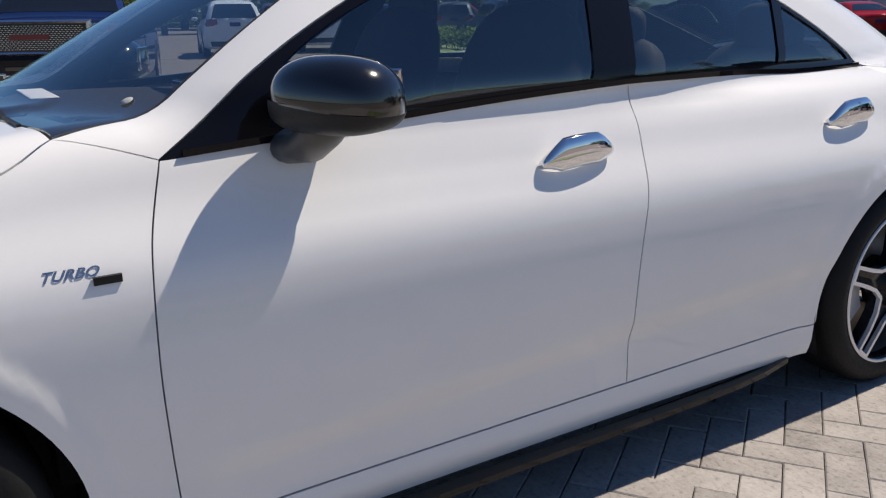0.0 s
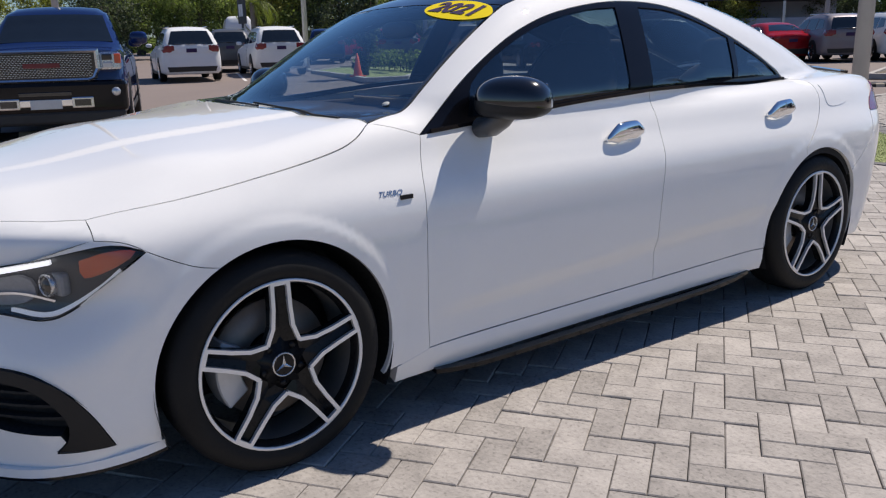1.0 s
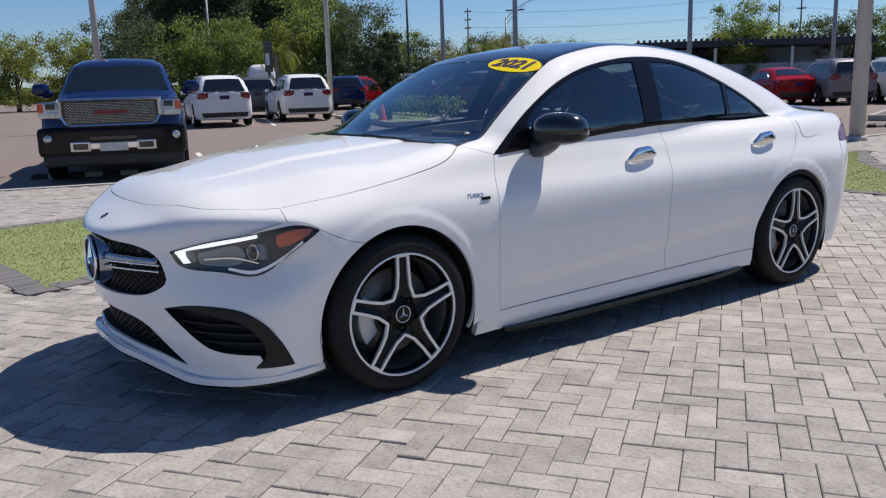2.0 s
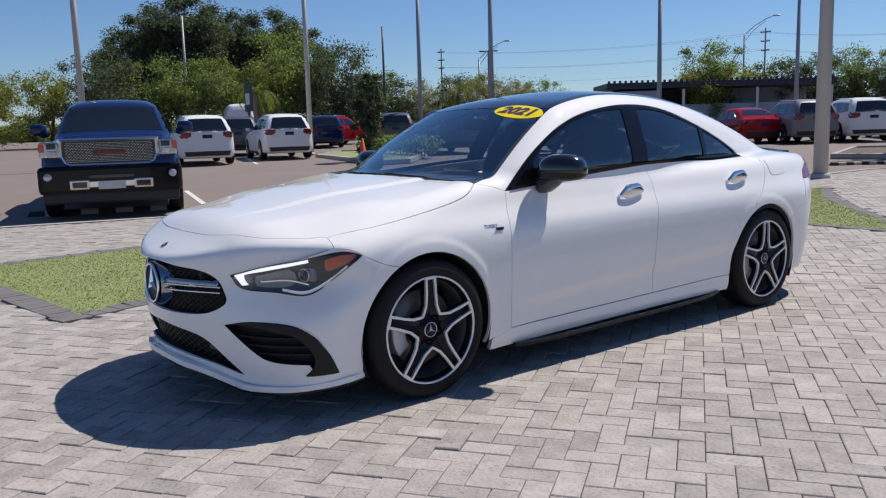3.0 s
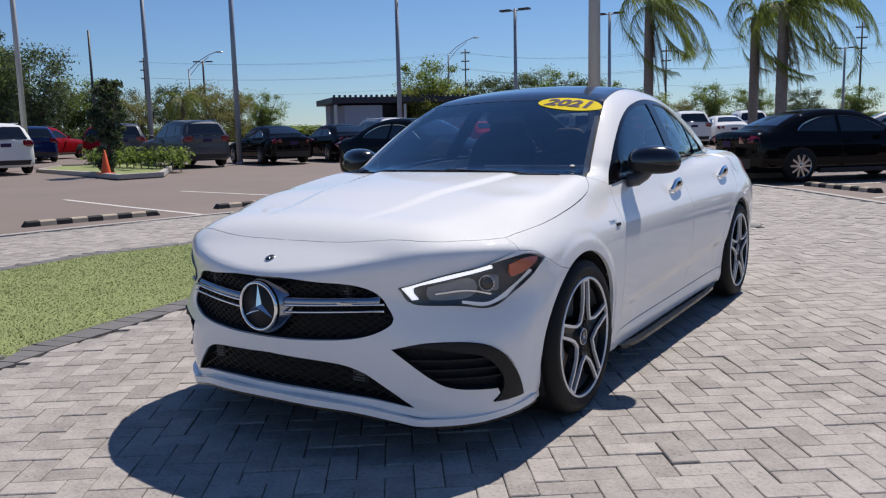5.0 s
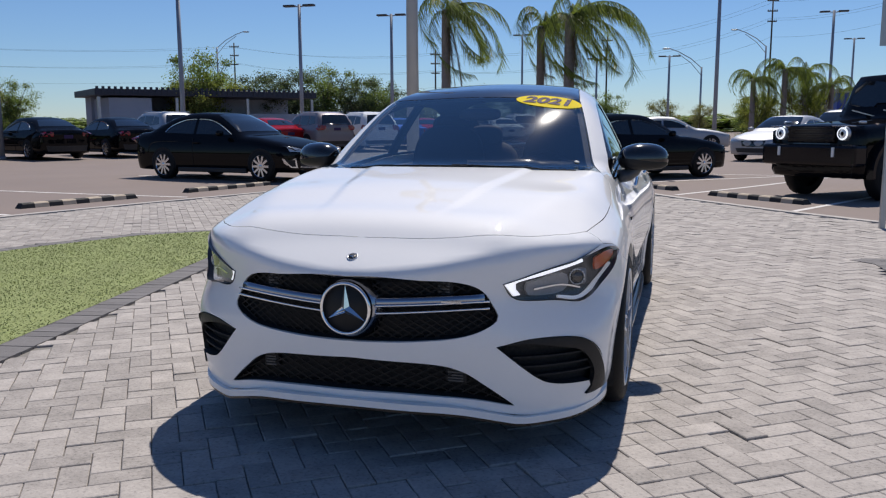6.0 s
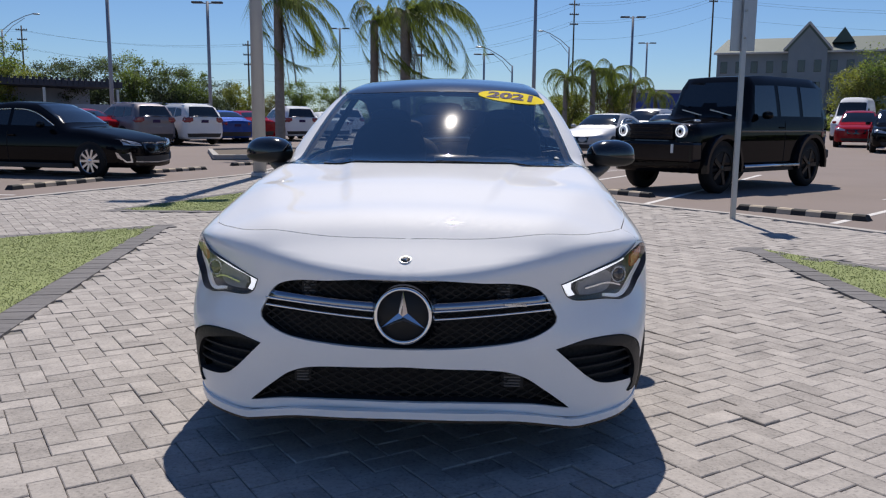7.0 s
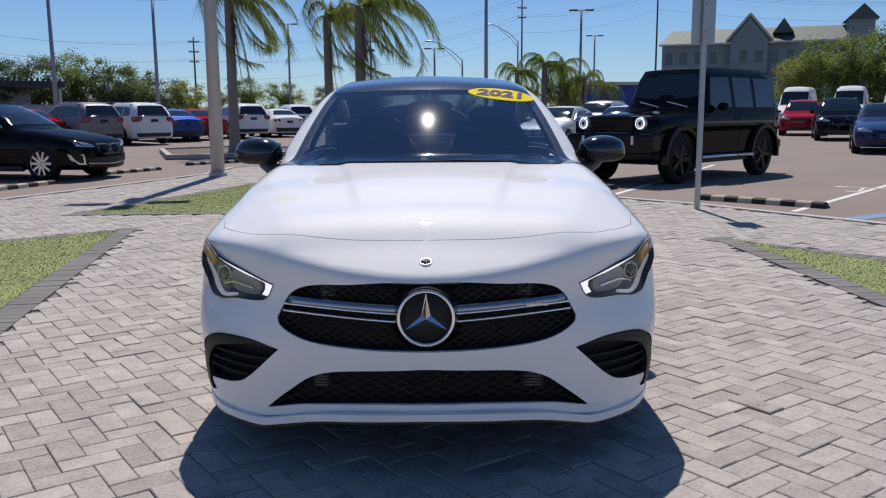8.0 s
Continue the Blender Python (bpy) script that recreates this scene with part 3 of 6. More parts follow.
# painted bay lines
BLUE_LINE = mat("worn_blue_line", (.16, .24, .38), .85, spread=.22, scale=9, fine=70)
SYMBOL = (((6.71, 10.34), (6.86, 10.2), .13), ((6.86, 10.2), (7.04, 10.1), .07), ((7.04, 10.1), (7.10, 9.98), .07), ((7.10, 9.98), (7.6, 9.4), .08), ((6.47, 9.51), (6.62, 9.4), .10), ((6.62, 9.4), (7.02, 10.0), .06))


def line(a, b, w=.1, paint_=None, label="worn white parking bay line"):
    a, b = np.array(a, float), np.array(b, float)
    d = (b - a) / np.linalg.norm(b - a)
    n = np.array((-d[1], d[0])) * w / 2
    ks = np.linspace(0, 1, 9)
    v = [(*(a + (b - a) * k + s * n), -.026 + rise(*(a + (b - a) * k))) for k in ks for s in (1, -1)]
    tagged(new("bay_line", mesh_of("bay_line", v, [(2 * i, 2 * i + 1, 2 * i + 3, 2 * i + 2) for i in range(8)], paint_ or LINE, False)), label, kind="structure")


for a, b in (((-8.2, 2.75), (-13.5, 4.2)), ((-7.75, 5.75), (-13.2, 6.9)), ((-7.15, 9.0), (-12.6, 9.35)), ((-6.3, 12.9), (-11.8, 14.0)), ((-8.7, -.5), (-14, -.2)), ((2.6, 8.95), (6.6, 16.2)), ((1.0, 11.5), (4.6, 17.5)), ((-.6, 13.9), (3.4, 17.2)), ((-22.6, 10.1), (-29, 12.5)), ((4.5, 6.8), (9.3, 12.4)), ((-4.6, 18.5), (5.5, 17.2))):
    line(a, b)
# worn accessible-bay symbol and a blue bay line
for a, b, w in SYMBOL:
    line(a, b, w, None, "worn white painted bay symbol stroke")
line((4.85, 6.02), (5.6, 6.5), .24, BLUE_LINE, "worn blue accessible bay line")


# ---------- poles, trees, buildings ----------
POLE = mat("weathered_pole_paint", (.46, .45, .44), .6, .2, spread=.12, scale=2)
POLE_SLATE = mat("slate_grey_pole_paint", (.27, .30, .35), .5, .2, spread=.12, scale=2)
POLE_DARK = mat("bronze_pole_paint", (.06, .06, .065), .5, .3, spread=.12)
WOOD_POLE = mat("utility_pole_wood", (.085, .07, .055), .9, spread=.25, bump=.4)
GALV = mat("galvanised_post", (.42, .43, .44), .4, .8, spread=.1)
BARK = mat("grey_bark", (.12, .10, .085), .92, spread=.3, scale=5, bump=.7)
PALM_BARK = mat("ringed_palm_bark", (.28, .235, .21), .92, spread=.28, scale=9, bump=.7)
LEAF = [leafy(mat("leaf_" + n, c, .7, spread=.35, scale=.5, fine=6, by_island=.9)) for n, c in (("dark", (.085, .110, .070)), ("mid", (.17, .22, .07)), ("light", (.23, .245, .07)), ("olive", (.21, .20, .09)))]
FROND = leafy(mat("palm_frond", (.145, .175, .045), .55, spread=.35, scale=.6, fine=9, by_island=.8), .55)
DRY = mat("dead_frond", (.14, .10, .07), .85, spread=.3, by_island=.5)
RUBBER_STOP = mat("rubber_stop", (.025, .024, .024), .8, spread=.2, bump=.2)
STOP_MARK = mat("faded_stop_stripe", (.48, .40, .30), .8, spread=.2)
ORANGE = mat("orange_cone_plastic", (.75, .10, .02), .5, spread=.06)


def light_pole(x, y, h, r, head, label, dark=False, turn=0.0):
    """A parking lot lamp: base, tapered pole, arms and flat heads."""
    z = rise(x, y) - .03
    m = POLE_SLATE if dark == "slate" else POLE_DARK if dark else POLE
    lamp = thing("street_lamp", label, "street lamp", "lot lights", at=pose(x, y, z, 0, 0, turn))
    part("pole", bm_tube((0, 0, 0), (0, 0, h), r, r * .72, 14), m, lamp)
    part("base", bm_tube((0, 0, 0), (0, 0, .12), r * 1.35, r * 1.25, 14), m, lamp)
    for k in range(head):
        a = k * math.tau / head
        c, s = math.cos(a), math.sin(a)
        part("arm", bm_tube((0, 0, h - .12), (c * .30, s * .30, h - .08), .035, n=6), m, lamp)
        hd = part("lamp_head", bm_box(-.30, .30, -.16, .16, -.05, .05, .02), POLE_DARK, lamp)
        hd.matrix_local = pose(c * .55, s * .55, h - .06, 0, 0, math.degrees(a))
    return lamp


light_pole(-4.5, 13.5, 8.1, .14, 4, "thick weathered four-head light pole on pavers", turn=10)
for x, y, h in ((-25.0, 5.2, 9), (-27.2, 14.7, 9), (-61.7, 22.6, 10)):
    light_pole(x, y, h, .11, 2, "tall grey light pole in the parking lot")
for x, y, h, deg in ((-28.8, 21.6, 8.4, 40), (-21.5, 19.8, 8.2, 40), (-19.4, 27.6, 7.1, 50), (-18.2, 36.6, 7.25, 62), (-15.5, 43.1, 7.45, 66), (-13.3, 72.1, 9.0, 80), (2.5, 40.3, 8.6, 90), (9.95, 55.6, 8.15, 0), (15.4, 80.0, 8.5, 0), (-.3, 66.4, 6.4, 0), (-6.4, 70.0, 6.6, 0)):
    light_pole(x, y, h, .11, 2, "slim grey parking lot light with two flat heads", "slate", deg - 62 if x < -15 else 0)
light_pole(-56.0, 49.4, 7.5, .11, 2, "far flood light pole with two heads", True, 40)
tagged(part("utility_pole", bm_tube((-46, 31, .1), (-46, 31, 8.1), .10, .07, 10), POLE_DARK, None), "bare dark wooden pole behind the lot", "utility pole", "power line")


def utility_pole(x, y, h, label="tall wooden utility pole with crossarms"):
    p = thing("utility_pole", label, "utility pole", "power line", at=pose(x, y, rise(x, y) - .03, 0, 0, 15))
    part("pole", bm_tube((0, 0, 0), (0, 0, h), .12, .08, 10), WOOD_POLE, p)
    for k, w in ((.5, .62), (1.6, .55), (2.7, .5)):
        part("crossarm", bm_box(-w, w, -.06, .06, h - k - .06, h - k + .06, .01), WOOD_POLE, p)
        for s in (-1, -.5, .5, 1):
            part("insulator", bm_spin([(0, .0), (0, .05), (.12, .04), (.14, 0)], 8, axis='z', at=(s * w * .9, 0, h - k + .06)), POLE, p)


UP = [(-90, 70, 11), (-54.5, 92.9, 11.2), (-27.6, 92.5, 9.6), (-8, 97, 11), (9.8, 96, 14.6), (24.9, 93.3, 16.8), (60, 88, 15)]
for u in UP:
    utility_pole(*u)
for k in (.3, 2.3, 4.2):
    for off in (-1.0, 1.0) if k < 3 else (0,):
        for (x0, y0, h0), (x1, y1, h1) in zip(UP, UP[1:]):
            pts = [(x0 + (x1 - x0) * t + off * .3, y0 + (y1 - y0) * t + off, h0 - k + (h1 - h0) * t - .8 * 4 * t * (1 - t) + .3) for t in np.linspace(0, 1, 9)]
            tagged(new("power_line", part("power_line", bm_bar(pts, .008, .008), WOOD_POLE, None).data), "thin dark overhead wire between utility poles", "wire", "power line")
for o in [o for o in bpy.data.objects if o.name.startswith("power_line") and "label" not in o]:
    bpy.data.objects.remove(o)


def cobra_lamp(x, y, h, turn):
    """A road lamp whose arm climbs to its head."""
    p = thing("street_lamp", "tall road lamp with a curved truss arm", "street lamp", "road lamps", at=pose(x, y, rise(x, y) - .03, 0, 0, turn))
    part("pole", bm_tube((0, 0, 0), (0, 0, h), .12, .08, 10), GALV, p)
    part("arm", bm_bar([(0, 0, h - .1), (1.0, 0, h + .8), (2.2, 0, h + 1.5), (3.0, 0, h + 1.8)], .04, .04), GALV, p)
    part("brace", bm_bar([(0, 0, h - .8), (1.0, 0, h + .4), (2.2, 0, h + 1.3)], .03, .03), GALV, p)
    part("lamp_head", bm_blob(3.3, 0, h + 1.8, .4, .14, .08, 3, 14, 6), GALV, p)


for x, y, h, t in ((-50.7, 82.5, 9.7, 31), (2.4, 81, 6.3, 180), (9.2, 94.5, 9.2, 180), (-70, 60, 8, 40)):
    cobra_lamp(x, y, h, t)

# sign post at the paver edge
post = thing("sign_post", "galvanised post with the plain back of a sign", "sign", at=pose(3.32, 6.92, 0, 0, 0, 8))
part("post", bm_box(-.03, .03, -.025, .025, -.02, 2.75, .006), GALV, post)
part("sign_plate", bm_box(-.155, .155, .028, .034, 2.05, 2.68, .002), GALV, post, "plain grey sign back")
for z in (2.2, 2.52):
    part("bolt", bm_spin([(-.036, .012), (-.026, .012), (-.026, 0)], 8, axis='y', at=(0, 0, z)), GALV, post)


def wheel_stop(a, b):
    ln, deg = math.dist(a, b), math.degrees(math.atan2(b[1] - a[1], b[0] - a[0]))
    s = thing("wheel_stop", "black rubber wheel stop with faded tan stripes", "wheel stop", "wheel stops", at=pose((a[0] + b[0]) / 2, (a[1] + b[1]) / 2, rise(*a) - .03, 0, 0, deg))
    n = 9
    for i in range(n):
        x0, x1 = -ln / 2 + ln * i / n, -ln / 2 + ln * (i + 1) / n
        bm = bmesh.new()
        prof = ((-.08, 0), (-.065, .062), (-.045, .080), (.045, .080), (.065, .062), (.08, 0))
        end0, end1 = (.04 if i == 0 else 0), (.04 if i == n - 1 else 0)
        ra = [bm.verts.new((x0 + end0 * (z > .01), y, z)) for y, z in prof]
        rb = [bm.verts.new((x1 - end1 * (z > .01), y, z)) for y, z in prof]
        for k in range(6):
            bm.faces.new((ra[k], rb[k], rb[(k + 1) % 6], ra[(k + 1) % 6]))
        bm.faces.new(ra[::-1])
        bm.faces.new(rb)
        part("stripe" if i % 2 else "block", bm, STOP_MARK if i % 2 else RUBBER_STOP, s)


for a, b in (((-9.1, 3.55), (-8.6, 5.5)), ((-8.49, 6.58), (-7.95, 8.64)), ((-7.76, 9.86), (-7.22, 12.1)), ((-7.2, 14.2), (-6.46, 15.8)), ((-6.3, 17.3), (-5.3, 18.6)), ((1.58, 11.6), (2.95, 10.1)), ((-.38, 14.05), (.99, 12.5)), ((3.82, 8.4), (5.09, 7.12)), ((-10.55, .53), (-9.71, 2.75)), ((-11.5, -2.1), (-10.75, -.1))):
    wheel_stop(a, b)

cone = thing("traffic_cone", "orange plastic traffic cone on an island edge", "traffic cone", at=pose(-19.3, 12.3, rise(-19, 12) + .10))
part("cone", bm_spin([(0, .15), (.04, .14), (.68, .03), (.70, 0)], 20, axis='z'), ORANGE, cone)
part("base", bm_box(-.19, .19, -.19, .19, 0, .035, .01), ORANGE, cone)


def island(name, pts, label, bed=None, bed_label="dry soil bed in a kerbed island"):
    pts = np.array(pts, float)
    inner2 = inset(pts, .16)
    z = rise(*pts.mean(0)) - .03
    v, fcs, n = [], [], len(pts)
    for a, b in zip(pts, inner2):
        v += [(*a, z), (*a, z + .13), (*b, z + .14), (*b, z + .08)]
    for i in range(n):
        fcs += [(4 * i + k, 4 * ((i + 1) % n) + k, 4 * ((i + 1) % n) + k + 1, 4 * i + k + 1) for k in range(3)]
    tagged(new("kerb", mesh_of("kerb", v, fcs, CONCRETE, False)), label, kind="structure")
    tagged(new("planting_bed", mesh_of("planting_bed", [(*p, z + .09) for p in inner2], [range(n)], bed or SOIL, False)), bed_label, kind="structure")


island("island", [(-9.4, 24.6), (-7.6, 19.8), (-6.2, 20.1), (-4.2, 21.8), (-4.8, 25.2), (-7.2, 27.0)], "raised concrete island kerb round the palm")
island("island", [(-28.5, 16.8), (-25.6, 14.0), (-20.6, 12.6), (-17.8, 11.6), (-17.6, 13.0), (-21.5, 16.6), (-26.2, 19.0)], "raised concrete island kerb with a young tree", TURF, "pale green turf bed in a kerbed island")
island("island", [(-4.6, 23.0), (-3.3, 20.8), (-1.2, 20.6), (-1.4, 24.6), (-3.6, 26.2)], "raised concrete island kerb with palms")
island("island", [(-3.9, 16.9), (-2.2, 15.4), (-1.0, 16.4), (-2.8, 18.6), (-3.8, 18.6)], "low concrete island kerb near the light pole")


def leaves(rng, centers, sizes, n, leaf, flat_=.75):
    """Many small leaf quads in uneven clumps."""
    which = rng.integers(0, len(centers), n)
    d = rng.normal(0, 1, (n, 3))
    d /= np.linalg.norm(d, axis=1, keepdims=True)
    p = centers[which] + d * (sizes[which] * np.minimum(np.abs(rng.normal(0, .55, n)) + .25, 1.15))[:, None] * (1, 1, flat_)
    a = rng.normal(0, 1, (n, 3))
    b = np.cross(a, rng.normal(0, 1, (n, 3)))
    a /= np.linalg.norm(a, axis=1, keepdims=True)
    b /= np.maximum(np.linalg.norm(b, axis=1, keepdims=True), 1e-6)
    s = leaf * rng.uniform(.6, 1.4, (n, 1))
    v = np.stack([p - a * s, p + b * s * .55, p + a * s, p - b * s * .55], 1).reshape(-1, 3)
    return v, np.arange(len(v)).reshape(-1, 4)


def build_tree(seed, h, spread, leaf_mat, n=5200, leaf=.16, label="", low=.25, name="tree"):
    rng = np.random.default_rng(seed)
    t = thing(name, label, "tree", "trees round the lot")
    bm = bmesh.new()
    top = np.array((rng.normal(0, .1), rng.normal(0, .1), h * .55))
    bm_tube((0, 0, -.1), tuple(top), .035 * h, .018 * h, 9, bm)
    limbs = []
    for k in range(9):
        a = k * 2.4 + rng.uniform(-.4, .4)
        z0 = h * rng.uniform(low, .55)
        e = np.array((math.cos(a) * spread * rng.uniform(.35, .8), math.sin(a) * spread * rng.uniform(.35, .8), h * rng.uniform(low + .2, .92)))
        s = top * (z0 / top[2])
        m = (s + e) / 2 + np.array((0, 0, h * .04))
        bm_tube(tuple(s), tuple(m), .012 * h, .008 * h, 6, bm, False)
        bm_tube(tuple(m), tuple(e), .008 * h, .003 * h, 6, bm, False)
        limbs += [e, m]
    part("trunk", bm, BARK, t)
    limbs.append(np.array((0, 0, h * .93)))
    extra = [np.array((math.cos(a) * spread * r, math.sin(a) * spread * r, h * z)) for a, r, z in zip(rng.uniform(0, math.tau, 46), rng.uniform(.1, .8, 46), rng.uniform(low, .9, 46))]
    c = np.array(limbs + extra)
    v, f = leaves(rng, c, spread * rng.uniform(.16, .32, len(c)), n, leaf)
    part("crown", mesh_of("crown", v, f, leaf_mat, False), None, t)
    return t


protos = [build_tree(11, 13.0, 4.2, LEAF[0], 34000, .10, "tall dark feathery tree behind the lot", .2), build_tree(12, 6.5, 3.4, LEAF[1], 16000, .08, "rounded green tree behind the lot", .12), build_tree(13, 5.2, 3.0, LEAF[2], 14000, .072, "pale yellow-green tree behind the lot", .12), build_tree(14, 6.0, 3.2, LEAF[3], 11000, .065, "thin olive-brown tree behind the lot", .2), build_tree(15, 7.0, 3.6, LEAF[0], 16000, .085, "dense dark green tree behind the lot", .1), build_tree(16, 6.4, 4.4, LEAF[1], 5200, .19, "distant green tree on the horizon", .05)]
rng = np.random.default_rng(21)
used = [False] * len(protos)


def plant(k, x, y, s=1.0):
    m = pose(x, y, rise(x, y) - .05, 0, 0, rng.uniform(0, 360)) @ Matrix.Diagonal((s * rng.uniform(.9, 1.15), s * rng.uniform(.9, 1.15), s, 1))
    if not used[k]:
        used[k] = True
        protos[k].matrix_world = m
    else:
        copy_thing(protos[k], m)


def along(az, d):
    return -2 + d * math.sin(radians(az)), -2 + d * math.cos(radians(az))


# tall dark grove, then the lower belt that rings the lot
for az, d, s in ((-72.6, 82, .80), (-71.2, 80, 1.0), (-69.9, 84, 1.32), (-68.5, 80, 1.37), (-67.2, 79, 1.36), (-66.0, 84, 1.34), (-64.6, 83, 1.26), (-63.2, 80, 1.20), (-61.8, 82, 1.26), (-60.6, 84, 1.18), (-59.6, 84, .95)):
    plant(0, *along(az, d), s)
for az, d, k, s in ((-84, 60, 1, 1.0), (-80, 58, 2, 1.0), (-76.5, 60, 2, 1.05), (-73, 58, 4, .9), (-69, 60, 1, 1.0), (-65, 60, 1, 1.0), (-62.5, 62, 2, 1.2), (-60, 64, 1, 1.35), (-57, 62, 4, 1.2), (-55, 66, 1, .88), (-52.5, 66, 4, .78), (-50.5, 64, 3, .72), (-48, 64, 4, .78), (-45.6, 58, 3, 1.1), (-44, 60, 3, .95), (-42.3, 70, 1, .7), (-34.5, 84, 1, .6), (-31.0, 62, 2, .9), (-30.6, 64, 1, 1.0), (-28.6, 70, 2, .95), (-26.5, 70, 4, .85), (-24.5, 72, 4, .9), (-22.3, 74, 1, .95), (-20.3, 74, 4, .85), (-19, 74, 1, .8), (-17.6, 76, 4, .7), (-15.8, 78, 2, .8), (-13.5, 78, 3, .75), (-11.5, 78, 1, .7), (-9, 82, 1, .65), (-6, 80, 4, .6), (-3, 80, 1, .6), (1.0, 76, 3, .75), (3.2, 78, 3, .65), (6, 84, 1, .55), (25.2, 79, 2, 1.15), (27.6, 78, 1, 1.12), (29.4, 77, 1, 1.2), (31.5, 78, 2, 1.5), (33.5, 76, 1, 1.1), (36, 76, 1, 1.1), (40, 76, 4, 1.0), (-90, 62, 4, 1.0), (-96, 64, 1, 1.1)):
    plant(k, *along(az, d), s)
# a far belt that closes the horizon
for i, az in enumerate(np.arange(-180, 180, 2.3)):
    x, y = along(az + rng.uniform(-.8, .8), 104 + rng.uniform(-4, 8))
    w, tall = rng.uniform(1.5, 2.0), rng.uniform(.5, .72)
    m = pose(x, y, rise(x, y) - .3, 0, 0, rng.uniform(0, 360)) @ Matrix.Diagonal((w, w, tall, 1))
    if i == 0:
        protos[5].matrix_world = m
    else:
        copy_thing(protos[5], m)

sap = build_tree(31, 3.0, .62, LEAF[0], 12000, .055, "young dense green tree on a kerbed island", .06)
sap.matrix_world = pose(-20.3, 13.2, rise(-20, 13) + .05)
shrub_x = thing("hedge", "low green hedge along an island", "hedge")
v, fcs = leaves(np.random.default_rng(8), np.array([(-26 + .55 * i, 16.6 - .12 * i + .1 * (i % 3), .45 + rise(-24, 15)) for i in range(13)]), np.full(13, .42), 3600, .06)
part("foliage", mesh_of("foliage", v, fcs, LEAF[1], False), None, shrub_x)
for i in range(13):
    part("stem", bm_tube((-26 + .55 * i, 16.6 - .12 * i, rise(-24, 15)), (-26 + .55 * i, 16.6 - .12 * i, .5 + rise(-24, 15)), .02, .012, 5), BARK, shrub_x)


def build_palm(seed, h, r, label, fronds=26, size=2.3, wind=.35):
    """A ringed trunk, arching feather fronds blown to one side, and hanging dead ones."""
    rng = np.random.default_rng(seed)
    t = thing("palm_tree", label, "palm tree", "palms")
    prof = [(0, r * 1.5), (.3, r * 1.15)] + [(z, r * (1 + .05 * (i % 2)) * (1 - .18 * z / h)) for i, z in enumerate(np.arange(.6, h, .16))] + [(h, r * .7)]
    part("trunk", bm_spin(prof, 14, axis='z'), PALM_BARK, t)
    for dead in (False, True):
        vs, fs = [], []
        for k in range(fronds if not dead else 7):
            a = k * 2.39996 + rng.uniform(-.2, .2)
            up = rng.uniform(-.15, 1.1) if not dead else -1.0
            ln = size * rng.uniform(.85, 1.15) * (.85 if dead else 1)
            pts, p, e = [], np.array((0, 0, h - .05)), up
            step_ = ln / 14
            for i in range(15):
                pts.append(p)
                w = np.array((math.cos(a), math.sin(a), 0)) * math.cos(e) * (.35 if dead else 1) + np.array((wind if not dead else .12, 0, math.sin(e)))
                p = p + w / np.linalg.norm(w) * step_
                e -= .215 if not dead else .05
            pts = np.array(pts)
            tan = np.gradient(pts, axis=0)
            tan /= np.linalg.norm(tan, axis=1, keepdims=True)
            for i in range(1, 15):
                for rep in range(5):
                    q = pts[i] - tan[i] * step_ * rep / 5
                    sd = np.cross(tan[i], (0, 0, 1.0))
                    sd /= max(np.linalg.norm(sd), 1e-6)
                    for sg in (1, -1):
                        l = (.50 if not dead else .25) * size / 2.3 * math.sin(math.pi * (.12 + .83 * i / 15)) * rng.uniform(.8, 1.15)
                        tip = q + sd * sg * l * rng.uniform(.3, .75) + tan[i] * l * .45 + np.array((wind * .3 * l, 0, -rng.uniform(.55, .95) * l))
                        wd = tan[i] * .0062 * size
                        n0 = len(vs)
                        vs += [q - wd, q + wd, tip]
                        fs.append((n0, n0 + 1, n0 + 2))
                n0 = len(vs)
                b = np.cross(tan[i], (0, 0, 1.0)) * .014
                vs += [pts[i - 1] - b, pts[i - 1] + b, pts[i] + b, pts[i] - b]
                fs.append((n0, n0 + 1, n0 + 2, n0 + 3))
        part("dead_fronds" if dead else "crown", mesh_of("fronds", np.array(vs), fs, DRY if dead else FROND, False), None, t)
    return t


build_palm(3, 4.75, .16, "palm with a grey ringed trunk on an island", 16, 2.9, .6).matrix_world = pose(-6.3, 22.4, rise(-6.3, 22.4) + .02)
build_palm(4, 4.35, .15, "palm with hanging dead fronds", 15, 2.5, .6).matrix_world = pose(-3.6, 24.4, rise(-3.6, 24.4) + .02)
build_palm(5, 4.35, .17, "slender palm with wind-blown green fronds", 19, 2.9, .6).matrix_world = pose(-2.3, 21.8, rise(-2.3, 21.8) + .02)
small = build_palm(6, 3.5, .15, "small leaning palm in the far planting", 18, 2.3, .25)
small.matrix_world = pose(4.6, 45.5, rise(4, 45))
for x, y, s in ((6.3, 46.5, 1.15), (7.6, 48.0, 1.1), (8.8, 47.0, .9), (-40.5, 18.5, .9), (-37, 30.5, .9), (11, 52, .8)):
    copy_thing(small, pose(x, y, rise(x, y), 0, 0, 60 * x) @ Matrix.Diagonal((s, s, s, 1)))
plant(2, 5.2, 47.5, .55)
plant(2, 7.8, 49.0, .6)

